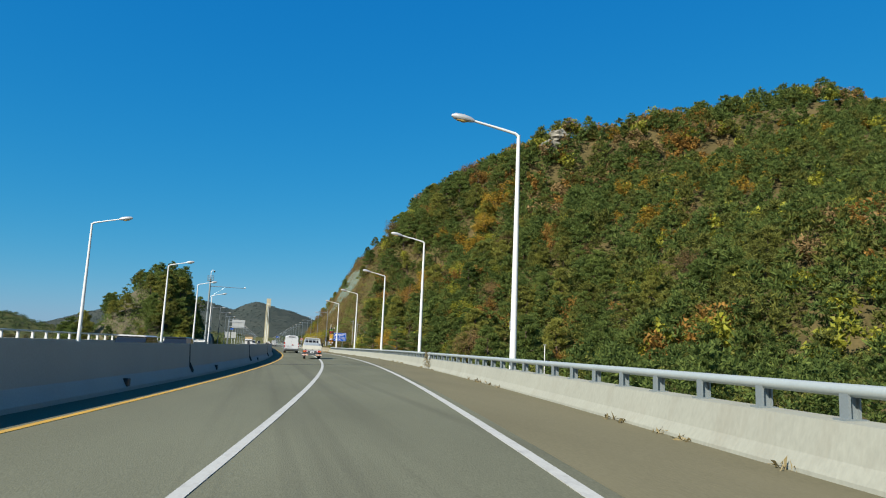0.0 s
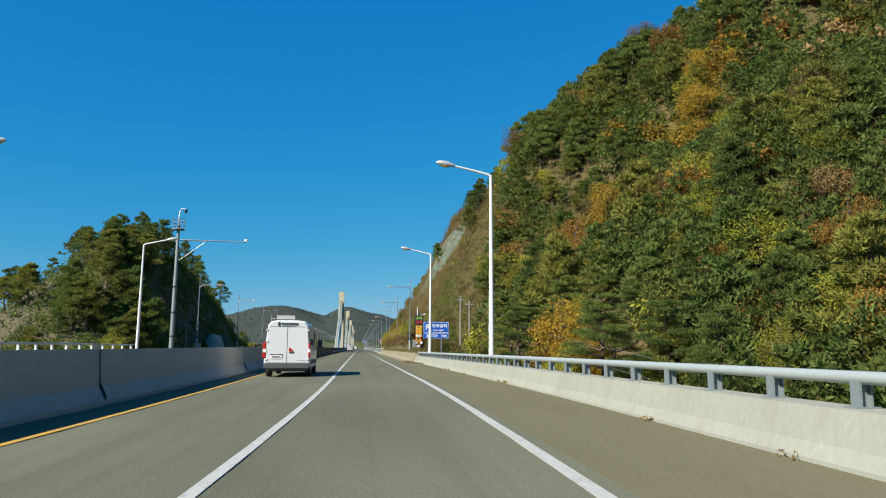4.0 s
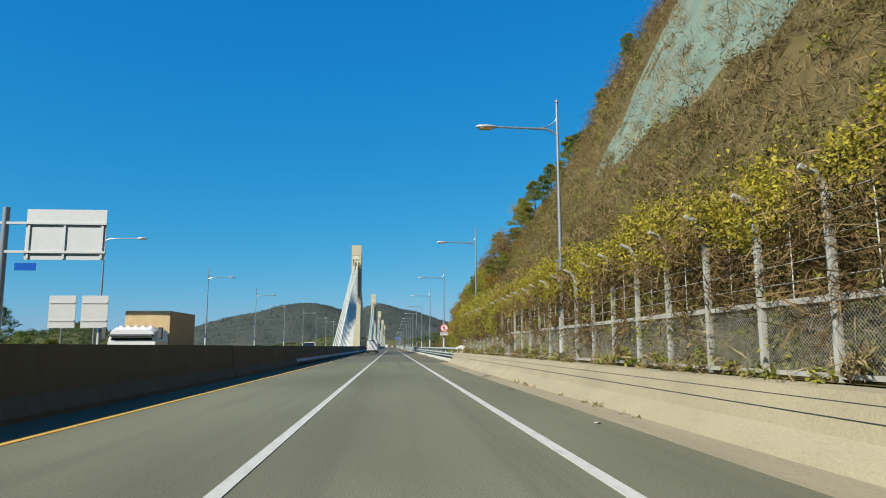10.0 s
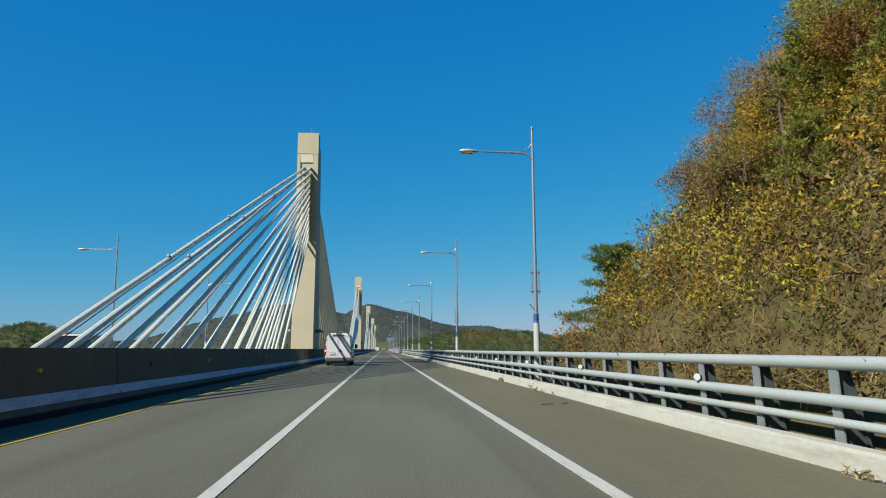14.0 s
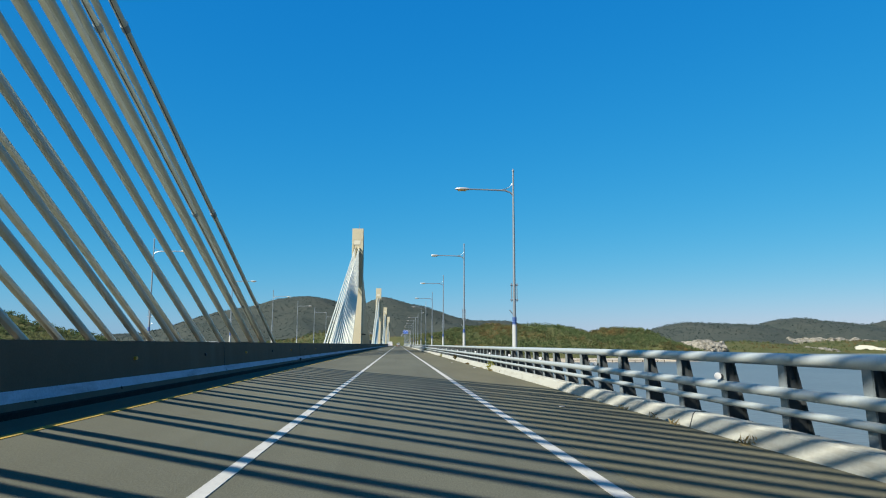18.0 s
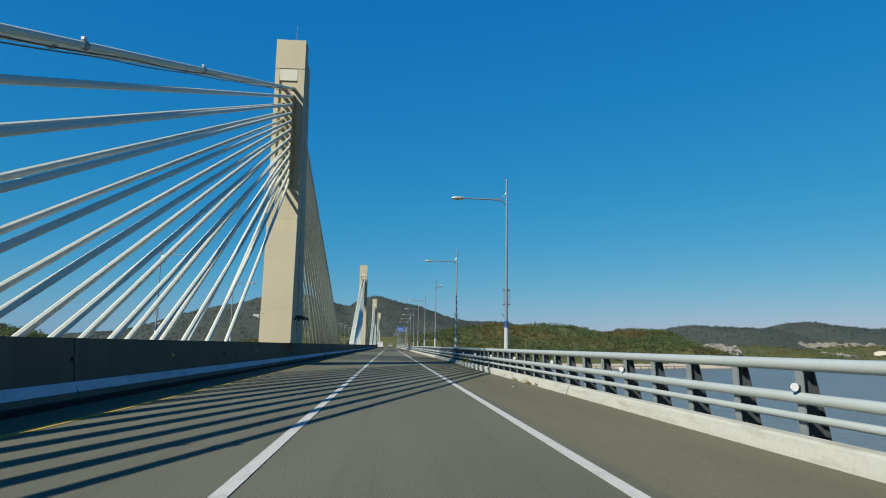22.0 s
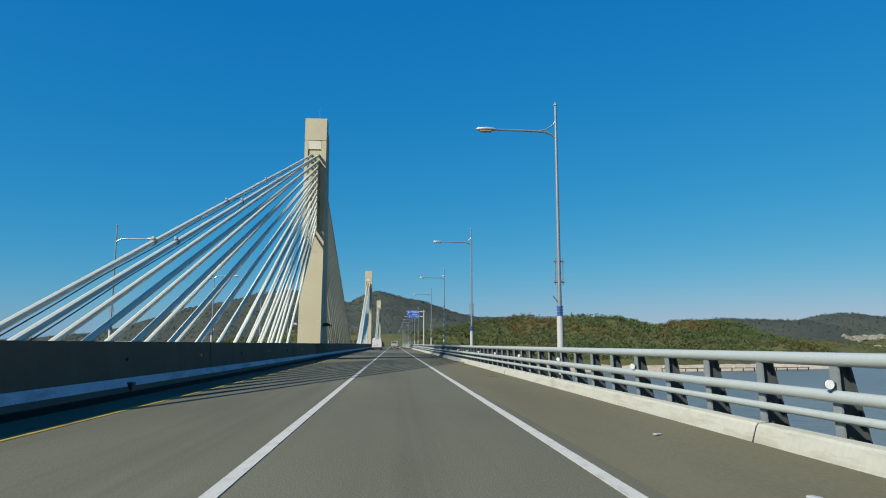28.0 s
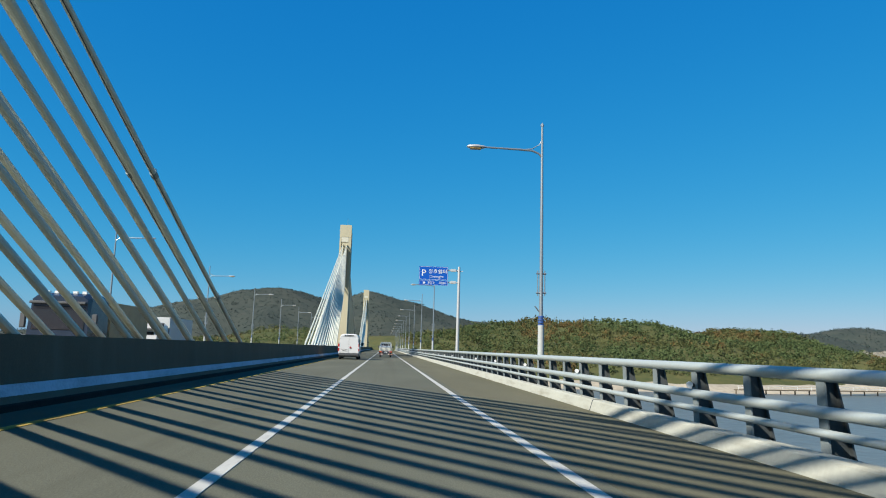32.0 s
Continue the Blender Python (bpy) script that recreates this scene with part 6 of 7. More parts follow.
def vines(name, n, per, z_lo, z_hi, u_lo, u_hi, s0, s1, size, long, mat, label, wide=0.45):
    c = []
    for i in range(n):
        s = s0 + (s1 - s0) * vr.random()
        top = 0.45 * noise.noise((s * 0.35, 0, 3)) + 0.3 * noise.noise((s * 1.1, 0, 5))
        z = z_lo + (z_hi - z_lo) * vr.random() + (top * 1.3 if z_hi > 0.1 else 0)
        c.append(road(s, u_lo + (u_hi - u_lo) * vr.random(), z, False))
    rad = np.tile([[wide, wide * 1.3, wide * 0.8 if z_hi > 0.1 else 0.03]], (n, 1))
    ob = quads_object(name, leaves(c, rad, per, size, long, 0.0, vr), mat)
    return tagged(ob, label, "vines", kind="stuff")


vines("vines", 1250, 84, 2.95, 4.1, 4.85, 6.6, 160, 243, 0.046, 1.6, VINE_LEAF, "yellow-green vines spilling over the fence top", 0.4)
vines("vines", 700, 62, 2.8, 3.5, 4.72, 5.0, 160, 243, 0.046, 1.6, VINE_LEAF, "yellow-green vine leaves hanging on the fence", 0.28)
vines("vines", 420, 46, 1.95, 3.1, 4.68, 4.86, 222, 243, 0.046, 1.6, LEAF_YELLOW, "leafy vines covering the upper part of the fence", 0.2)
vines("vines", 180, 40, 1.9, 3.0, 4.68, 4.88, 222, 243, 0.055, 1.5, LEAF_BROWN, "browning vine leaves on the upper part of the fence", 0.2)
vines("vines", 500, 26, 1.6, 2.9, 4.7, 4.86, 160, 243, 0.02, 18, TWIG, "dry stems hanging over the fence rail", 0.25)
vines("vines", 300, 30, 2.6, 3.4, 4.74, 5.0, 160, 243, 0.025, 16, TWIG, "dry vine stems hanging on the fence", 0.3)
vines("vines", 260, 50, 3.0, 4.2, 4.85, 6.8, 160, 243, 0.056, 1.6, LEAF_BROWN, "browning vine leaves on the fence top", 0.4)
vines("vines", 1500, 22, 1.2, 3.5, 4.93, 5.7, 160, 243, 0.022, 26, TWIG, "tangle of bare vine stems behind the fence", 0.35)
vines("vines", 900, 44, 0.95, 3.2, 4.95, 5.6, 160, 243, 0.055, 1.7, PINE_OLD, "dull green vine leaves behind the fence", 0.35)
vines("vines", 330, 130, 1.0, 4.4, 5.0, 6.8, 225, 243, 0.06, 1.5, LEAF_YELLOW, "dense yellow-green bush at the end of the fence", 0.55)
vines("bush", 190, 150, 0.5, 1.75, 4.9, 5.6, 242.8, 249.8, 0.06, 1.5, LEAF_YELLOW, "bright yellow-green bush behind the rail at the wall end", 0.4)
vines("bush", 170, 120, 0.8, 3.2, 5.2, 6.8, 241.5, 247.5, 0.06, 1.5, LEAF_YELLOW, "tall yellow-green bush at the fence end", 0.6)
vines("bush", 200, 80, 0.8, 3.4, 4.95, 6.6, 160.4, 164.6, 0.065, 1.7, PINE_OLD, "dense green bush at the start of the fence", 0.5)
vines("bush", 260, 80, 2.6, 4.3, 4.75, 6.4, 160.5, 167, 0.06, 1.6, LEAF_YELLOW, "yellow-green climber over the start of the fence", 0.5)
vines("vines", 1100, 30, 0.92, 1.75, 4.97, 5.25, 160, 243, 0.045, 2.0, PINE_OLD, "dull green weeds pressing against the mesh", 0.2)
vines("vines", 900, 24, 0.92, 1.8, 4.97, 5.25, 160, 243, 0.018, 20, STRAW, "dry grass stems behind the mesh", 0.25)
vines("fallen_leaves", 10, 60, 0.01, 0.04, 3.5, 3.85, 141.0, 142.6, 0.045, 1.8, LEAF_BROWN, "dry brown leaves drifted on the shoulder", 0.22)
vines("fallen_leaves", 9, 60, 0.01, 0.04, 3.9, 4.2, 137.9, 139.6, 0.045, 1.8, LEAF_BROWN, "dry brown leaves drifted against the wall foot", 0.2)
vines("fallen_leaves", 9, 60, 0.01, 0.05, 3.7, 4.0, 144.2, 146.0, 0.045, 1.8, LEAF_BROWN, "dry brown leaves below the wall end", 0.22)
vines("weed", 12, 90, 0.08, 0.34, 3.75, 4.02, 143.95, 144.5, 0.045, 2.4, VINE_LEAF, "yellowing weeds growing at the wall end", 0.13)
vines("weed", 5, 60, 0.03, 0.09, 4.3, 4.62, 286.7, 287.4, 0.04, 3.0, SHRUB, "clump of yellowing weeds at the foot of the curb", 0.1)
vines("weed", 4, 60, 0.03, 0.09, 4.3, 4.6, 286.7, 287.4, 0.02, 10, STRAW, "dry stalks among the weeds at the foot of the curb", 0.12)
vines("weed", 4, 70, 0.1, 0.36, 4.3, 4.42, 384.8, 385.4, 0.05, 2.2, BRUSH, "dark weeds growing up the bridge curb", 0.12)
vines("weed", 4, 50, 0.03, 0.08, 4.2, 4.34, 374.5, 375.3, 0.045, 2.0, LEAF_BROWN, "dry brown weeds at the foot of the bridge curb", 0.1)
vines("grass_verge", 800, 18, 0.82, 0.95, 4.62, 5.3, 147, 241, 0.03, 8, STRAW, "dry grass along the top of the wall", 0.12)
vines("grass_verge", 700, 18, 0.82, 0.98, 4.7, 5.4, 147, 241, 0.05, 3, LEAF_YELLOW, "green weeds along the top of the wall", 0.14)


# ---- vehicles ----
CAR_WHITE = material("white_car_paint", (0.66, 0.67, 0.665), 0.25, vary=0.03, scale=1, fine=6)
CAR_DARK = material("dark_blue_car_paint", (0.03, 0.045, 0.075), 0.25, 0.2, vary=0.1)
CAR_GREY = material("grey_plastic_bumper", (0.07, 0.075, 0.08), 0.6, vary=0.12)
TYRE = material("tyre_rubber", (0.02, 0.02, 0.02), 0.85, vary=0.2, fine=30)
RIM = material("wheel_rim", (0.4, 0.41, 0.42), 0.35, 0.7, vary=0.1)
GLASS = material("dark_car_glass", (0.015, 0.02, 0.025), 0.08, vary=0.1, spec=0.6)
LAMP_RED = material("red_lamp_lens", (0.42, 0.015, 0.012), 0.25, vary=0.1)
LAMP_AMBER = material("amber_lamp_lens", (0.7, 0.2, 0.03), 0.25, vary=0.1)
CARGO_TAN = material("tan_cargo_boards", (0.52, 0.38, 0.2), 0.8, vary=0.15)


def wheel(x, y, r, w, parent):
    wh = part("wheel", tube([(x - w / 2, y, r), (x - w / 2 + 0.03, y, r), (x + w / 2 - 0.03, y, r), (x + w / 2, y, r)], [r * 0.94, r, r, r * 0.94], 20), TYRE, parent, "black tyre", smooth=True)
    side = 1 if x > 0 else -1
    part("rim", tube([(x + side * w * 0.35, y, r), (x + side * (w / 2 + 0.012), y, r)], r * 0.62, 14), RIM, wh)
    return wh


def skin(sections):
    """A closed body from cross-sections: each (y, [(x, z)...]) with the same count of points for the right half, mirrored."""
    bm = bmesh.new()
    rings = []
    for y, half in sections:
        ring = [bm.verts.new((x, y, z)) for x, z in half] + [bm.verts.new((-x, y, z)) for x, z in reversed(half)]
        rings.append(ring)
    n = len(rings[0])
    for a, b in zip(rings, rings[1:]):
        for k in range(n):
            bm.faces.new((a[k], a[(k + 1) % n], b[(k + 1) % n], b[k]))
    bm.faces.new(rings[0])
    bm.faces.new(rings[-1][::-1])
    bmesh.ops.recalc_face_normals(bm, faces=bm.faces[:])
    return bm


# white panel van, seen from behind
van = empty("panel_van", spot(111.7, -3.82), "white high-roof panel van with dark bumper on the road", "van")


def van_half(w_low, w_high, z_low, z_top):
    return [(w_low - 0.08, z_low), (w_low, z_low + 0.12), (w_low, 1.15), (w_low - 0.03, 1.3), (w_high, z_top - 0.22), (w_high - 0.12, z_top - 0.05), (w_high - 0.35, z_top)]


body = part("body", skin([(0.0, van_half(0.95, 0.84, 0.36, 2.42)), (0.06, van_half(1.0, 0.87, 0.34, 2.48)), (3.7, van_half(1.0, 0.88, 0.34, 2.48)), (4.1, van_half(1.0, 0.82, 0.34, 2.34)), (4.75, van_half(0.99, 0.74, 0.34, 1.62)), (5.5, van_half(0.95, 0.7, 0.34, 1.14)), (5.6, van_half(0.88, 0.6, 0.36, 1.0))]), CAR_WHITE, van)
part("rear_bumper", box(-0.99, 0.99, -0.1, 0.12, 0.36, 0.62, 0.04), CAR_GREY, van, "dark grey bumper")
for x in (-0.985, 0.985):
    part("side_trim", box(x - 0.03, x + 0.03, 0.4, 4.4, 0.55, 0.75, 0.01), CAR_GREY, van)
    lamp = part("tail_lamp", box(x - 0.08, x + 0.02 if x > 0 else x + 0.08, -0.02, 0.12, 0.82, 1.5, 0.03), LAMP_RED, van, "tall red tail lamp")
    part("lens_band", box(x - 0.075, x + 0.015 if x > 0 else x + 0.075, -0.026, -0.018, 1.08, 1.22), SIGN_WHITE, lamp)
for x in (-0.02,):
    part("door_gap", box(x - 0.006, x + 0.006, -0.012, 0.02, 0.62, 2.2), CAR_GREY, van, "dark gap between the rear doors")
for a in ((-0.80, 0.80, 2.19, 2.205), (-0.86, 0.86, 0.62, 0.632)):
    part("door_gap", box(a[0], a[1], -0.008, 0.02, a[2], a[3]), CAR_GREY, van)
for x in (-0.89, 0.89):
    for z in (0.75, 1.55, 2.05):
        part("hinge", box(x - 0.05, x + 0.05, -0.03, 0.02, z - 0.035, z + 0.035, 0.01), CAR_WHITE, van)
pl = part("number_plate", box(-0.72, -0.22, -0.03, 0.0, 0.80, 0.95, 0.004), SIGN_WHITE, van, "white number plate")
part("plate_bar", box(-0.66, -0.28, -0.034, -0.03, 0.85, 0.90), SIGN_BLACK, pl)
part("plate_light", box(-0.74, -0.20, -0.04, 0.0, 0.96, 1.0, 0.008), CAR_GREY, van)
part("door_handle", box(0.08, 0.28, -0.035, 0.0, 1.05, 1.12, 0.01), CAR_GREY, van)
part("red_mark", prism([(0.07, 1.12), (0.28, 1.12), (0.18, 1.24), (0.08, 1.30)], -0.016, -0.008, "y"), LAMP_RED, van, "red patch on the rear door")
part("brand_mark", box(-0.44, -0.34, -0.03, -0.02, 2.24, 2.40), DARK_STEEL, van)
for k in range(7):
    part("brand_bar", box(-0.28 + 0.105 * k, -0.20 + 0.105 * k, -0.03, -0.02, 2.28, 2.37), DARK_STEEL, van)
part("small_bars", box(-0.28, 0.32, -0.03, -0.02, 2.225, 2.25), LAMP_GREY, van)
part("small_bars", box(0.45, 0.75, -0.014, -0.006, 0.72, 0.75), LAMP_GREY, van)
for k in range(7):
    part("brand_bar", box(0.985, 0.995, 0.7 + 0.26 * k, 0.9 + 0.26 * k, 1.42, 1.66), DARK_STEEL, van)
part("small_bars", box(0.998, 1.006, 0.6, 2.5, 1.05, 1.12), LAMP_GREY, van)
part("side_window", prism([(3.75, 1.3), (4.55, 1.3), (4.2, 1.95), (3.75, 2.0)], 0.90, 0.965, "x"), GLASS, van)
part("windscreen", prism([(4.18, 2.2), (4.22, 2.2), (4.95, 1.5), (4.9, 1.48)], -0.7, 0.7, "x"), GLASS, van)
for x in (-1.0, 1.0):
    sg = 1 if x > 0 else -1
    part("mirror", box(x + (0.05 if sg > 0 else -0.3), x + (0.3 if sg > 0 else -0.05), 4.15, 4.35, 1.3, 1.68, 0.05), CAR_GREY, van, "black door mirror")
for y in (0.95, 4.6):
    for x in (-0.86, 0.86):
        wheel(x, y, 0.34, 0.24, van)
part("underbody", box(-0.85, 0.85, 0.2, 5.3, 0.24, 0.4), CAR_GREY, van)

# small drop-side trucks
def drop_side_truck(s, u, label):
    tk = empty("pickup_truck", spot(s, u), label, "truck")
    part("bed_floor", box(-0.82, 0.82, 0.0, 2.85, 0.78, 0.86), CAR_WHITE, tk)
    part("tail_gate", box(-0.84, 0.84, -0.04, 0.0, 0.86, 1.24, 0.01), TRUCK_CREAM, tk, "cream tail gate")
    for x in (-0.6, 0.0, 0.6):
        part("latch", box(x - 0.05, x + 0.05, -0.06, -0.03, 0.83, 0.9, 0.01), CAR_GREY, tk)
    for x in (-0.84, 0.84):
        part("side_board", box(x - 0.025, x + 0.025, 0.0, 2.85, 0.86, 1.24, 0.01), CAR_WHITE, tk)
        part("mud_flap", box(x * 0.92 - 0.1, x * 0.92 + 0.1, 0.35, 0.37, 0.22, 0.72), CAR_GREY, tk)
    part("load", skin([(0.6, [(0.7, 0.86), (0.72, 1.2), (0.6, 1.3)]), (1.6, [(0.74, 0.86), (0.76, 1.38), (0.62, 1.46)]), (2.75, [(0.74, 0.86), (0.76, 1.4), (0.65, 1.48)])]), TARP_GREY, tk, "grey sheeted load")
    cabt = part("cab", skin([(2.95, [(0.78, 0.5), (0.82, 0.9), (0.82, 1.2), (0.7, 1.80), (0.55, 1.86)]), (4.1, [(0.8, 0.5), (0.83, 0.9), (0.83, 1.2), (0.72, 1.80), (0.55, 1.86)]), (4.75, [(0.78, 0.5), (0.8, 0.9), (0.78, 1.15), (0.7, 1.3), (0.5, 1.32)])]), CAR_WHITE, tk)
    part("rear_window", box(-0.58, 0.58, 2.93, 2.96, 1.36, 1.74, 0.01), GLASS, cabt)
    for x in (-0.36, 0.0, 0.36):
        part("guard_bar", tube([(x, 2.87, 0.86), (x, 2.87, 1.9)], 0.022, 6), CAR_WHITE, tk)
    part("guard_frame", tube([(-0.82, 2.87, 0.86), (-0.78, 2.87, 1.45), (-0.68, 2.87, 1.84), (-0.58, 2.87, 1.94), (0.58, 2.87, 1.94), (0.68, 2.87, 1.84), (0.78, 2.87, 1.45), (0.82, 2.87, 0.86)], 0.04, 8), CAR_WHITE, tk, smooth=True)
    part("guard_bar", tube([(-0.76, 2.87, 1.5), (0.76, 2.87, 1.5)], 0.022, 6), CAR_WHITE, tk)
    for x in (-0.62, 0.62):
        sg = 1 if x > 0 else -1
        lamp = part("tail_lamp", box(x - 0.2, x + 0.2, -0.05, 0.0, 0.62, 0.79, 0.01), LAMP_RED, tk, "red and amber tail lamp")
        part("amber_lens", box(x + sg * 0.10 - 0.07, x + sg * 0.10 + 0.07, -0.06, -0.045, 0.65, 0.76), LAMP_AMBER, lamp)
        part("clear_lens", box(x - sg * 0.15 - 0.04, x - sg * 0.15 + 0.04, -0.06, -0.045, 0.65, 0.76), SIGN_WHITE, lamp)
        board = part("tail_board", box(x - 0.27, x + 0.27, -0.07, -0.03, 0.33, 0.45), SIGN_WHITE, tk, "red and white striped tail board")
        for k in range(4):
            q = x - 0.26 + 0.135 * k
            part("stripe", prism([(q, 0.335), (q + 0.065, 0.335), (q + 0.11, 0.445), (q + 0.045, 0.445)], -0.078, -0.071, "y"), LAMP_AMBER, board, "orange-red stripe")
    part("bumper_bar", box(-0.85, 0.85, -0.02, 0.04, 0.36, 0.42), CAR_GREY, tk)
    plate_ob = part("number_plate", box(-0.17, 0.17, -0.06, -0.03, 0.55, 0.71), SIGN_WHITE, tk, "white number plate")
    part("plate_bar", box(-0.13, 0.13, -0.064, -0.06, 0.60, 0.66), SIGN_BLACK, plate_ob)
    part("chassis", box(-0.5, 0.5, 0.0, 4.4, 0.42, 0.78), CAR_GREY, tk)
    for x in (-1.0, 1.0):
        part("mirror", box(x - 0.08, x + 0.08, 4.3, 4.4, 1.2, 1.5, 0.02), CAR_GREY, tk)
    for y in (0.8, 4.1):
        for x in (-0.68, 0.68):
            wheel(x, y, 0.3, 0.2, tk)
    return tk


TRUCK_CREAM = material("cream_truck_paint", (0.66, 0.64, 0.54), 0.4, vary=0.06, scale=2, fine=12)
TARP_GREY = material("grey_load_sheet", (0.32, 0.36, 0.36), 0.6, vary=0.15, scale=2, fine=12, bump=0.3)
drop_side_truck(678, -0.05, "small white drop-side truck with orange striped tail boards")
drop_side_truck(75, -2.45, "white drop-side truck with cream tail gate and grey load")
copy_thing(van, spot(655, -3.7))
copy_thing(van, spot(314, -3.7))


def car(s, u, paint, label, w=0.93, h=1.72, length=4.6):
    """An estate car coming towards the camera; its front faces local -y."""
    t = empty("car", spot(s, u), label, "car")
    lo = h * 0.56
    part("body", skin([(0.0, [(w - 0.15, 0.4), (w - 0.1, 0.6), (w - 0.14, 0.85), (w - 0.25, 0.9)]), (0.25, [(w, 0.28), (w, 0.6), (w - 0.03, 0.92), (w - 0.15, 0.98)]), (1.3, [(w, 0.28), (w, 0.6), (w - 0.02, lo), (w - 0.1, lo + 0.06)]), (length - 0.2, [(w, 0.28), (w, 0.6), (w - 0.02, lo + 0.03), (w - 0.1, lo + 0.08)]), (length, [(w - 0.1, 0.4), (w - 0.05, 0.6), (w - 0.08, lo), (w - 0.15, lo + 0.04)])]), paint, t)
    part("cabin", skin([(1.05, [(w - 0.1, lo), (w - 0.16, lo + 0.04)]), (1.85, [(w - 0.05, lo), (w - 0.22, h - 0.05)]), (length - 0.6, [(w - 0.05, lo), (w - 0.22, h - 0.05)]), (length - 0.1, [(w - 0.08, lo), (w - 0.25, lo + 0.2)])]), GLASS, t, "dark windows")
    part("roof", skin([(1.75, [(w - 0.2, h - 0.07), (w - 0.3, h)]), (length - 0.5, [(w - 0.2, h - 0.07), (w - 0.3, h)])]), paint, t)
    for x in (-w + 0.2, w - 0.2):
        part("headlamp", box(x - 0.17, x + 0.17, -0.01, 0.1, 0.66, 0.8, 0.03), SIGN_WHITE, t)
        part("mirror", box(x * 1.28 - 0.1, x * 1.28 + 0.1, 1.35, 1.5, lo + 0.02, lo + 0.18, 0.03), paint, t)
    part("grille", box(-0.4, 0.4, -0.03, 0.06, 0.5, 0.7, 0.02), CAR_GREY, t)
    for y in (0.85, length - 0.85):
        for x in (-w + 0.14, w - 0.14):
            wheel(x, y, 0.33, 0.22, t)
    return t


car(46, -11.6, CAR_WHITE, "white estate car on the opposite carriageway")
car(58, -11.8, CAR_DARK, "dark blue estate car on the opposite carriageway", h=1.75)
car(285, -11.8, CAR_WHITE, "white off-road car on the opposite carriageway", h=1.85)


def lorry(s, u, paint, cargo, label, h=2.9, load=None):
    """A forward-control lorry coming towards the camera."""
    t = empty("lorry", spot(s, u), label, "lorry")
    w = 1.08
    cabl = part("cab", skin([(0.0, [(w - 0.1, 0.5), (w - 0.02, 0.8), (w - 0.02, 1.5), (w - 0.12, h - 0.25), (w - 0.3, h - 0.12)]), (0.3, [(w, 0.5), (w, 0.8), (w, 1.5), (w - 0.06, h - 0.15), (w - 0.25, h)]), (1.75, [(w, 0.5), (w, 0.8), (w, 1.5), (w - 0.06, h - 0.15), (w - 0.25, h)])]), paint, t)
    part("windscreen", box(-w + 0.16, w - 0.16, -0.03, 0.05, 1.55, h - 0.5, 0.02), GLASS, cabl)
    part("sun_visor", box(-w + 0.1, w - 0.1, -0.2, 0.0, h - 0.42, h - 0.32, 0.02), CAR_GREY, cabl)
    part("bumper", box(-w, w, -0.12, 0.05, 0.4, 0.7, 0.03), CAR_GREY, t)
    for x in (-1.25, 1.25):
        part("mirror", box(x - 0.1, x + 0.1, 0.0, 0.12, 1.6, 2.15, 0.03), CAR_GREY, t)
    part("cargo_body", box(-w, w, 1.95, 6.2, 0.95, load or h - 0.2, 0.02), cargo, t)
    part("chassis", box(-0.5, 0.5, 0.2, 6.0, 0.5, 0.95), CAR_GREY, t)
    for k in range(5):
        part("roof_lamp", box(-0.7 + 0.33 * k, -0.55 + 0.33 * k, 0.3, 0.45, h - 0.01, h + 0.08), SIGN_WHITE, t)
    for y in (0.9, 4.9):
        for x in (-w + 0.14, w - 0.14):
            wheel(x, y, 0.42, 0.26, t)
    return t


lorry(222, -12.2, CAR_WHITE, CARGO_TAN, "white light lorry loaded with tan boards", h=2.15, load=3.0)
lorry(612.5, -12.0, CAR_DARK, CARGO_TAN, "dark lorry with roof lamps on the opposite carriageway", h=2.9)
lorry(622, -12.6, CAR_WHITE, SIGN_BACK, "white box lorry on the opposite carriageway", h=2.2, load=2.5)

# ---- small things ----
for s in (57.0, 247.7):
    j = sweep("expansion_joint", [(-6.0, 0.012), (4.3, 0.012), (4.3, -0.03), (-6.0, -0.03)], s, s + 0.09, DARK_STEEL)
    tagged(j, "dark steel expansion joint across the road", "joint", kind="structure")
studs = empty("barrier_reflectors", Matrix(), "small amber reflectors along the median barrier", "reflector")
for i in range(52):
    o = part("stud", box(-0.05, 0.05, -0.06, 0.06, -0.04, 0.04, 0.01), SIGN_YELLOW if i % 2 else DARK_STEEL, studs)
    o.matrix_world = spot(255 + 6.25 * i, -6.62, 0.88)
fr = np.random.default_rng(41)
for i in range(46):
    s, u = 20 + 560 * fr.random(), 3.1 + 1.2 * fr.random()
    if 146 < s < 242:
        u -= 0.45
    lt = empty("litter", spot(s, u, 0.012, float(fr.random() * 180)), ("dry twig on the shoulder", "pale scrap lying on the shoulder")[i % 2], "litter")
    if i % 2:
        part("scrap", box(-0.06, 0.05, -0.03, 0.04, 0, 0.02, 0.006), LAMP_GREY, lt)
    else:
        part("twig", tube([(-0.16, 0, 0.012), (0.02, 0.03, 0.016), (0.2, 0.0, 0.012)], 0.011, 5), BARK, lt)
weeds_c = []
for i in range(420):
    s = 5 + 600 * fr.random()
    if noise.noise((s * 0.13, 0, 6)) < 0.1:
        continue
    u = 4.24 if s < 146 else (3.93 if s < 242 else 4.28)
    weeds_c.append(road(s, u + 0.05 * fr.random(), 0.03))
weeds_c += [road(241.5 + 1.2 * fr.random(), 3.9 + 0.7 * fr.random(), 0.05) for i in range(40)]
ob = quads_object("weeds", leaves(weeds_c, np.tile([[0.12, 0.2, 0.06]], (len(weeds_c), 1)), 16, 0.03, 5, 0, fr), STRAW)
tagged(ob, "dry weeds growing along the wall foot", "weeds", kind="stuff")
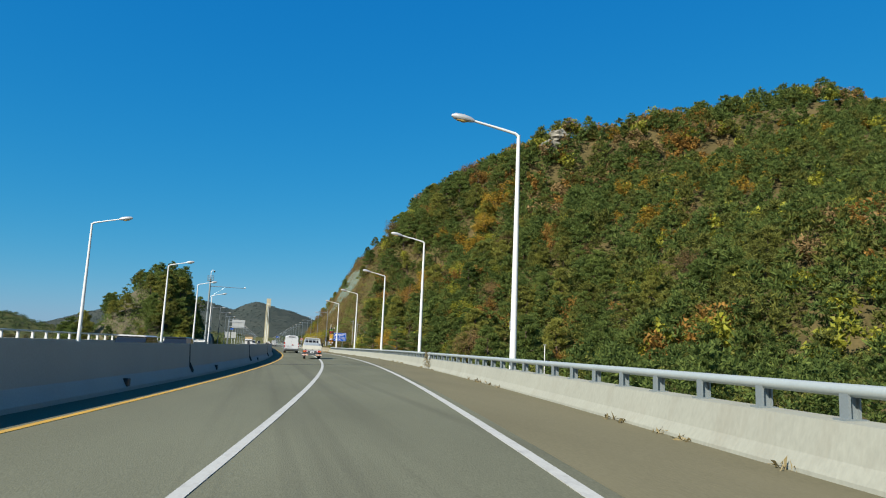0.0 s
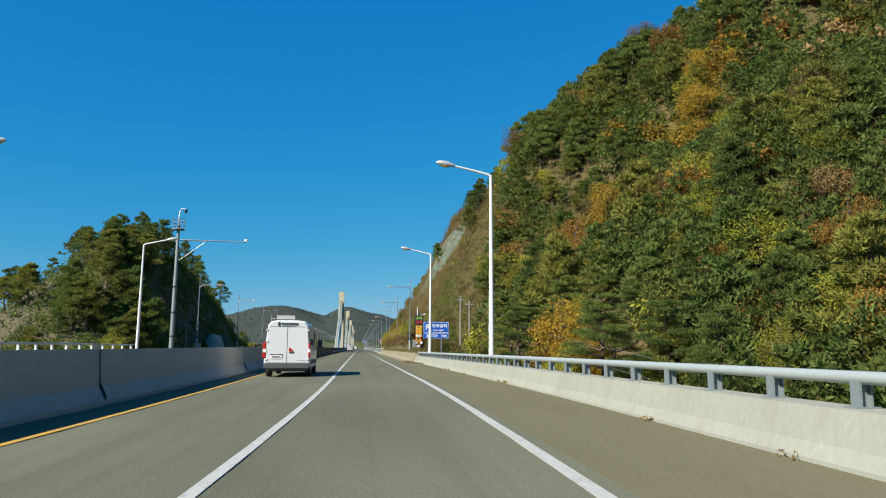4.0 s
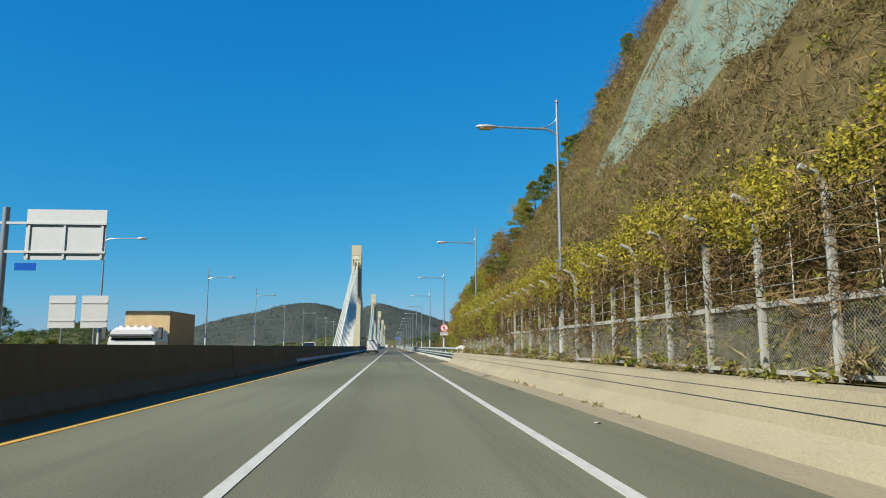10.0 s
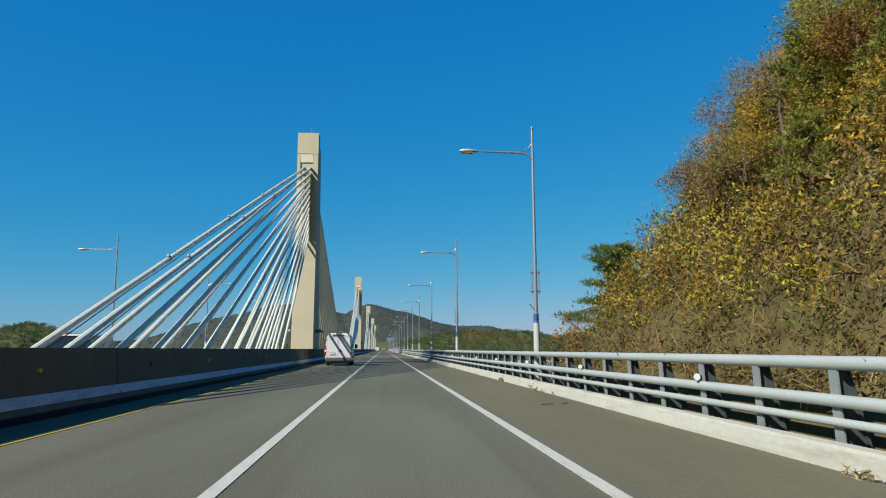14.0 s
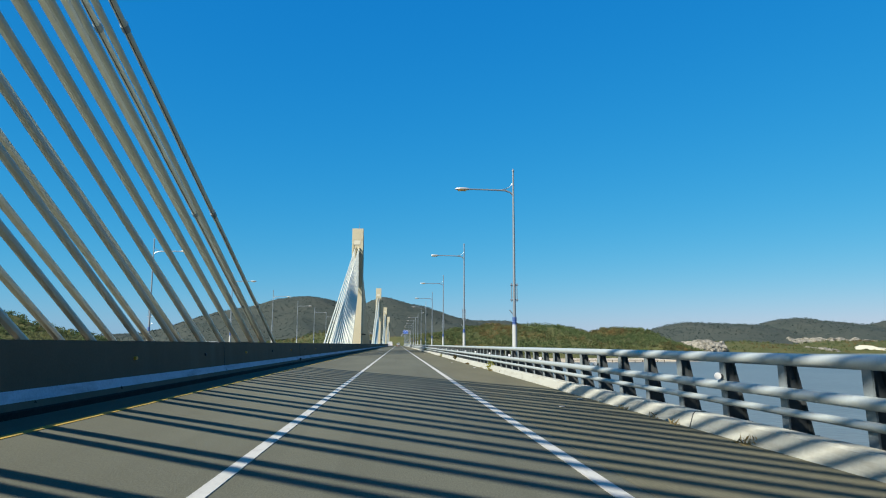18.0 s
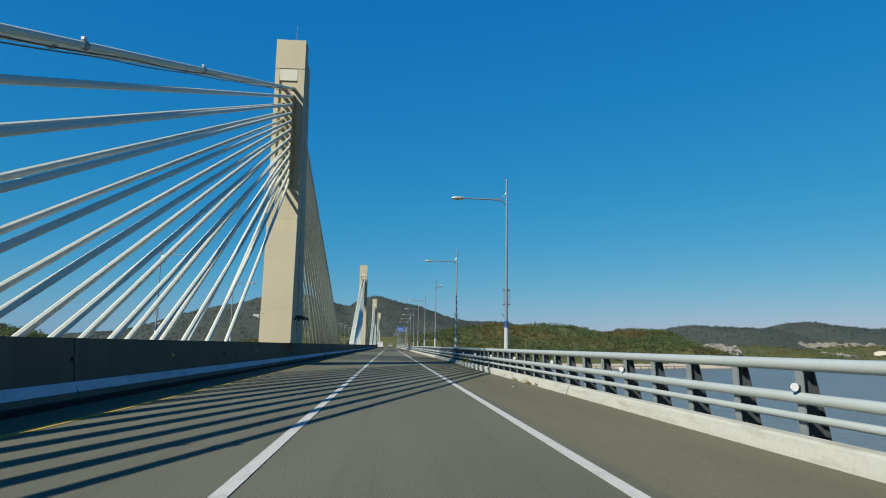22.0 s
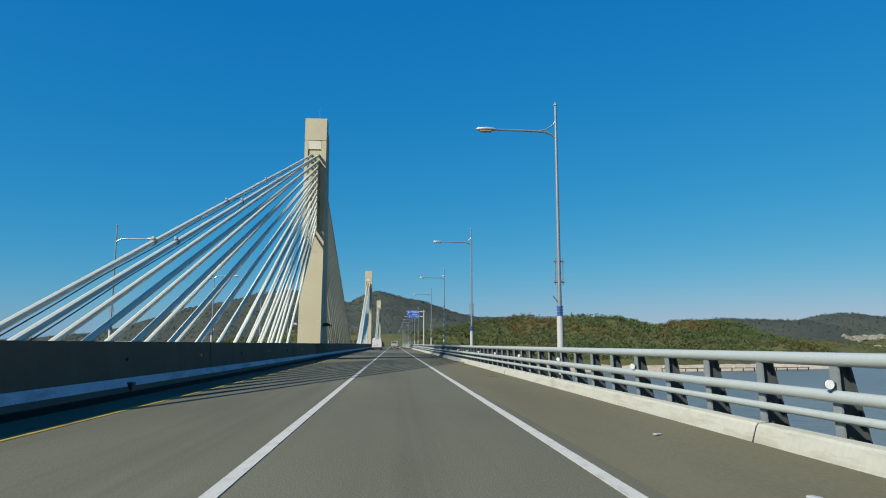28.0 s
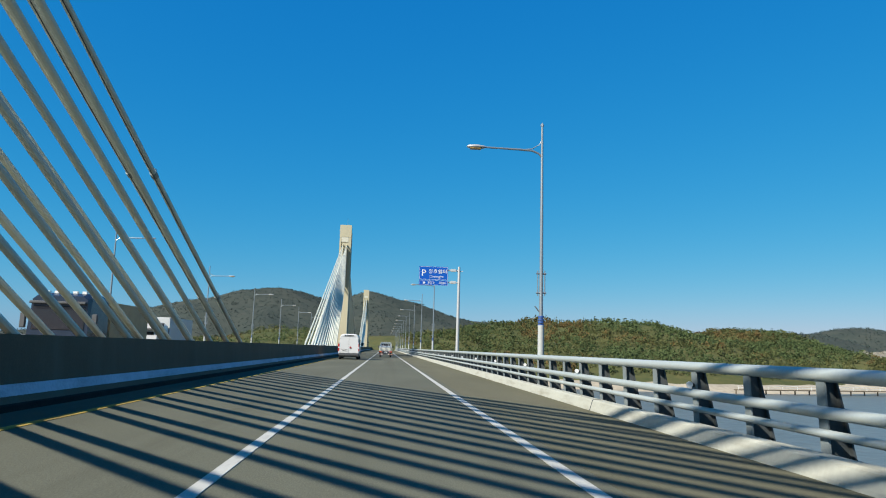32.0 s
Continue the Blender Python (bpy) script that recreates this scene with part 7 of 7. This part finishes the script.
tuft = [(road(447.9, 4.55, 0.32), 0.3), (road(402, 4.35, 0.12), 0.2), (road(365, 4.4, 0.2), 0.25)]
for p, k in tuft:
    ob = quads_object("weed_tuft", leaves([p], [(k, k * 1.2, k)], 160, 0.05, 2.2, 0, fr), PINE_OLD)
    tagged(ob, "green weed tuft growing out of the curb", "plant")
box_l = empty("junction_box", spot(161.4, -18.9, 0), "white concrete junction box beside the opposite carriageway", "box")
part("body", box(-0.35, 0.35, 0, 0.6, 0, 1.55, 0.03), CONCRETE_WHITE, box_l)
part("lid", box(-0.4, 0.4, -0.05, 0.65, 1.55, 1.65, 0.02), CONCRETE_WHITE, box_l)

# shore, jetty and boat
SAND = material("pale_shore_stones", (0.42, 0.36, 0.26), 0.9, vary=0.25, scale=0.05, fine=0.6)


def shore(cx, cy, rx, ry, a0, a1):
    """A stony bank along part of an island's edge."""
    verts, faces = [], []
    for i in range(91):
        a = math.pi * (a0 + (a1 - a0) * i / 90)
        k = 1 + 0.012 * noise.noise((i * 0.3, cx, 0))
        for r, z in ((1.035, WATER - 0.4), (0.99, WATER + 1.3), (0.965, WATER + 2.6 + 0.7 * noise.noise((i * 0.5, cy, 1))), (0.94, WATER + 2.2)):
            verts.append((cx + rx * r * k * math.cos(a), cy + ry * r * k * math.sin(a), z))
    for i in range(90):
        for q in range(3):
            faces.append((i * 4 + q, i * 4 + q + 1, (i + 1) * 4 + q + 1, (i + 1) * 4 + q))
    tagged(mesh_object("shore", verts, faces, SAND, smooth=True), "pale stony shore below the headland", "shore", kind="structure")


shore(105, 1010, 165, 190, 0.98, 1.72)
shore(196, 975, 92, 125, 1.30, 2.1)
jetty = empty("jetty", pose(118, 812, WATER, 0, 0, 11), "long low jetty standing on piles in the sea", "jetty")
part("walkway", box(0, 78, -1.2, 1.2, 1.4, 1.65), CONCRETE, jetty)
for k in range(14):
    part("pile", tube([(6 * k, 0, -2), (6 * k, 0, 1.4)], 0.22, 8), CONCRETE, jetty)
    part("rail_post", tube([(6 * k, -1.1, 1.65), (6 * k, -1.1, 2.9)], 0.07, 6), POLE_WHITE, jetty)
for z in (2.3, 2.9):
    part("handrail", tube([(0, -1.1, z), (78, -1.1, z)], 0.06, 6), POLE_WHITE, jetty)
shed = empty("shore_building", pose(800, 1446, WATER, 0, 0, -28), "pale concrete building with dark arched opening on the far shore", "building")
part("wall", prism([(-28, 0), (30, 0), (30, 7), (8, 9), (-4, 13), (-20, 14), (-28, 11)], -6, 6, "y"), PANEL_CREAM, shed)
# dark plate on the wall stands for the unlit inside of the arch
part("opening", prism([(-16, 1), (-8, 1), (-8, 6), (-10, 8), (-14, 8), (-16, 6)], -6.3, -5.9, "y"), DARK_STEEL, shed, "dark arched opening")
part("roof", prism([(7, 9.1), (31, 7.1), (31, 7.8), (7, 9.8)], -6.6, 6.6, "y"), SIGN_BACK, shed)


def house(x, y, z, w, d, h, turn, roof_mat, label):
    t = empty("house", pose(x, y, z, 0, 0, turn), label, "house")
    part("wall", box(-w / 2, w / 2, -d / 2, d / 2, -2, h), PANEL_WHITE, t)
    part("roof", prism([(-d / 2 - 0.4, h), (d / 2 + 0.4, h), (0, h + 0.3 * d)], -w / 2 - 0.4, w / 2 + 0.4, "x"), roof_mat, t)
    for k in range(3):
        part("window", box(-w / 2 + w * (0.2 + 0.25 * k), -w / 2 + w * (0.32 + 0.25 * k), -d / 2 - 0.04, -d / 2 + 0.02, h * 0.35, h * 0.7), GLASS, t)
    part("door", box(w * 0.33, w * 0.42, -d / 2 - 0.04, -d / 2 + 0.02, -0.2, h * 0.6), CAR_DARK, t)


house(-150, 900, -6, 18, 9, 6, 20, SIGN_BACK, "low white waterside building across the bridge")
house(28, 985, -1.5, 12, 8, 4, -10, LEAF_ORANGE, "small house with reddish roof at the bridge end")
house(40, 975, -1, 9, 7, 4, 5, SIGN_BACK, "small white house at the bridge end")
for x, y, lab in ((-190, 170, "low farm building on the plain"), (-230, 150, "low farm building on the plain")):
    house(x, y, left_ground(150, -200) + 1, 14, 8, 4, 30, SIGN_BACK, lab)

PALE_ROCK = material("pale_bare_rock", (0.26, 0.24, 0.2), 0.9, spread=((0.10, 0.098, 0.072), (0.42, 0.39, 0.32)), scale=0.12, fine=0.6, bump=0.8, deep=1.0, spec=0.1)
# small marker signs at the end of the wall
for s, u, z in ((238.6, 4.68, 1.2), (237.4, 4.68, 1.16), (242.2, 4.78, 1.12)):
    mk = empty("marker_sign", spot(s, u, 0.0), "small white marker sign on a thin stake", "marker")
    part("board", box(-0.15, 0.15, 0, 0.012, z - 0.1, z + 0.1, 0.004), SIGN_WHITE, mk)
    part("bar", box(-0.1, 0.1, -0.004, 0.0, z - 0.02, z + 0.02), LAMP_GREY, mk)
    part("stake", tube([(0, 0.02, z), (0.01, 0.02, 0.7)], 0.015, 6), POLE_WHITE, mk)
for s, u, h in ((60, 14.8, 4.2), (80, 9.5, 3.4)):
    mk = empty("white_post", spot(s, u, right_hill(s, u), 0, False), "thin white post standing in the scrub below the wall", "post")
    part("shaft", tube([(0, 0, -0.3), (0, 0, h)], 0.035, 8), POLE_WHITE, mk, smooth=True)
    part("cap", box(-0.09, 0.09, -0.09, 0.09, h, h + 0.05), LAMP_GREY, mk)

# sheeted heaps beside the opposite carriageway
TARP_PALE = material("pale_green_sheet", (0.42, 0.46, 0.39), 0.85, vary=0.2, scale=0.8, fine=7, bump=0.4)
TARP_DARK = material("dark_green_sheet", (0.06, 0.10, 0.055), 0.9, vary=0.2, scale=0.8, fine=7, bump=0.4)
for s, n, mat, lab in ((177.5, 15, TARP_PALE, "pale sheeted heap with folds beside the road"), (182.5, 21, TARP_DARK, "dark green sheeted heap beside the road")):
    verts, faces = [], []
    for i in range(n):
        for k in range(11):
            q = k / 10
            lift = (3.2 * math.sin(math.pi * q) ** 0.5 + 0.16 * math.sin(i * 2.1 + k)) * min(1, i / 2, (n - 1 - i) / 3) ** 0.4 - 0.3
            verts.append(road(s + 0.42 * i * 0.8 + 0.1 * math.sin(3 * k), -19.5 - 2.6 * q + 0.2 * (i % 2), lift, False))
    for i in range(n - 1):
        for k in range(10):
            faces.append((i * 11 + k, i * 11 + k + 1, (i + 1) * 11 + k + 1, (i + 1) * 11 + k))
    faces += [tuple(range(11)), tuple((n - 1) * 11 + k for k in range(11))[::-1]]
    tagged(mesh_object("tarpaulin", verts, faces, mat, smooth=True), lab, "heap")

# joints and drains in the concrete
gaps = empty("wall_joints", Matrix(), "dark vertical joints in the concrete barriers", "joint")
for i in range(30):
    s = 17.6 + 20.0 * i
    g = part("joint", prism([(-6.435, 0.0), (-6.425, 0.1), (-6.585, 0.42), (-6.645, 1.305), (-6.8, 1.305), (-6.8, 0)], -0.012, 0.012, "y"), DARK_STEEL, gaps)
    g.matrix_world = spot(s, 0)
    if s < 145:
        g = part("joint", prism([(4.29, 0.0), (4.30, 0.05), (4.39, 0.205), (4.49, 0.565), (4.9, 0.565), (4.9, 0)], -0.01, 0.01, "y"), DARK_STEEL, gaps)
        g.matrix_world = spot(s + 4, 0)
    if s > 243:
        g = part("joint", prism([(4.325, 0.0), (4.343, 0.05), (4.394, 0.212), (4.427, 0.245), (4.60, 0.251), (4.60, 0)], -0.01, 0.01, "y"), DARK_STEEL, gaps)
        g.matrix_world = spot(s + 4, 0)
for s in (29.5, 43.0, 63, 131.7, 190, 262, 377, 470, 530):
    hole = empty("drain_box", spot(s, -6.52, 0.0), "small dark drain box at the barrier foot", "drain")
    part("lid", box(-0.06, 0.1, -0.12, 0.12, 0.12, 0.34, 0.02), DARK_STEEL, hole)
# tall dry weed by the wall
ob = quads_object("dry_weed", leaves([road(49.8, 4.25, 0.45), road(49.4, 4.25, 0.2), road(50.1, 4.25, 0.75)], [(0.2, 0.4, 0.4), (0.2, 0.5, 0.25), (0.1, 0.2, 0.35)], 60, 0.03, 8, 0, fr), STRAW)
tagged(ob, "tall dry weed growing at the foot of the wall", "plant")
# rock outcrops on the wooded hill
for s, u in ((162, 57), (164, 60)):
    bm = bmesh.new()
    bmesh.ops.create_icosphere(bm, subdivisions=3, radius=1.0)
    for v in bm.verts:
        k = 1 + 0.4 * noise.fractal(v.co * 1.5 + Vector((s, u, 0)), 0.9, 2.0, 4)
        v.co = Vector((v.co.x * 2.4, v.co.y * 2.0, v.co.z * 1.8)) * k
    ob = part("boulder", bm, PALE_ROCK)
    ob.matrix_world = spot(s, u, right_hill(s, u) + 3.0, 0, False)
    tagged(ob, "pale grey boulder standing out of the pines", "boulder")
# bare rock faces on the far shore
for cx, cy, turn, half, high, seed in ((474, 1372, -14, 32, 12, 2.0), (800, 1585, -24, 95, 16, 5.0), (690, 1440, -18, 40, 6, 8.0)):
    bm = bmesh.new()
    bmesh.ops.create_grid(bm, x_segments=int(half * 0.9) + 14, y_segments=14, size=1.0)
    for v in bm.verts:
        x, y = v.co.x, v.co.y
        edge = 1 - x * x - 0.8 * y * y + 0.7 * noise.noise((x * 4, y * 3, seed))
        rough = noise.fractal((x * half * 0.12, y * 3, seed), 0.7, 2.2, 5)
        v.co = Vector((x * half + 3 * rough, 14 * y + 8 * rough - 16 * min(1, max(-1, edge)), high * y * (1 - 0.35 * x * x) + 0.35 * high * noise.noise((x * half * 0.08, y * 2, seed + 3))))
    ob = part("rock_face", bm, PALE_ROCK)
    ob.matrix_world = pose(cx, cy, WATER + high * 0.75, 0, 0, turn)
    tagged(ob, "pale bare rock face on the far wooded shore", "rock", kind="structure")
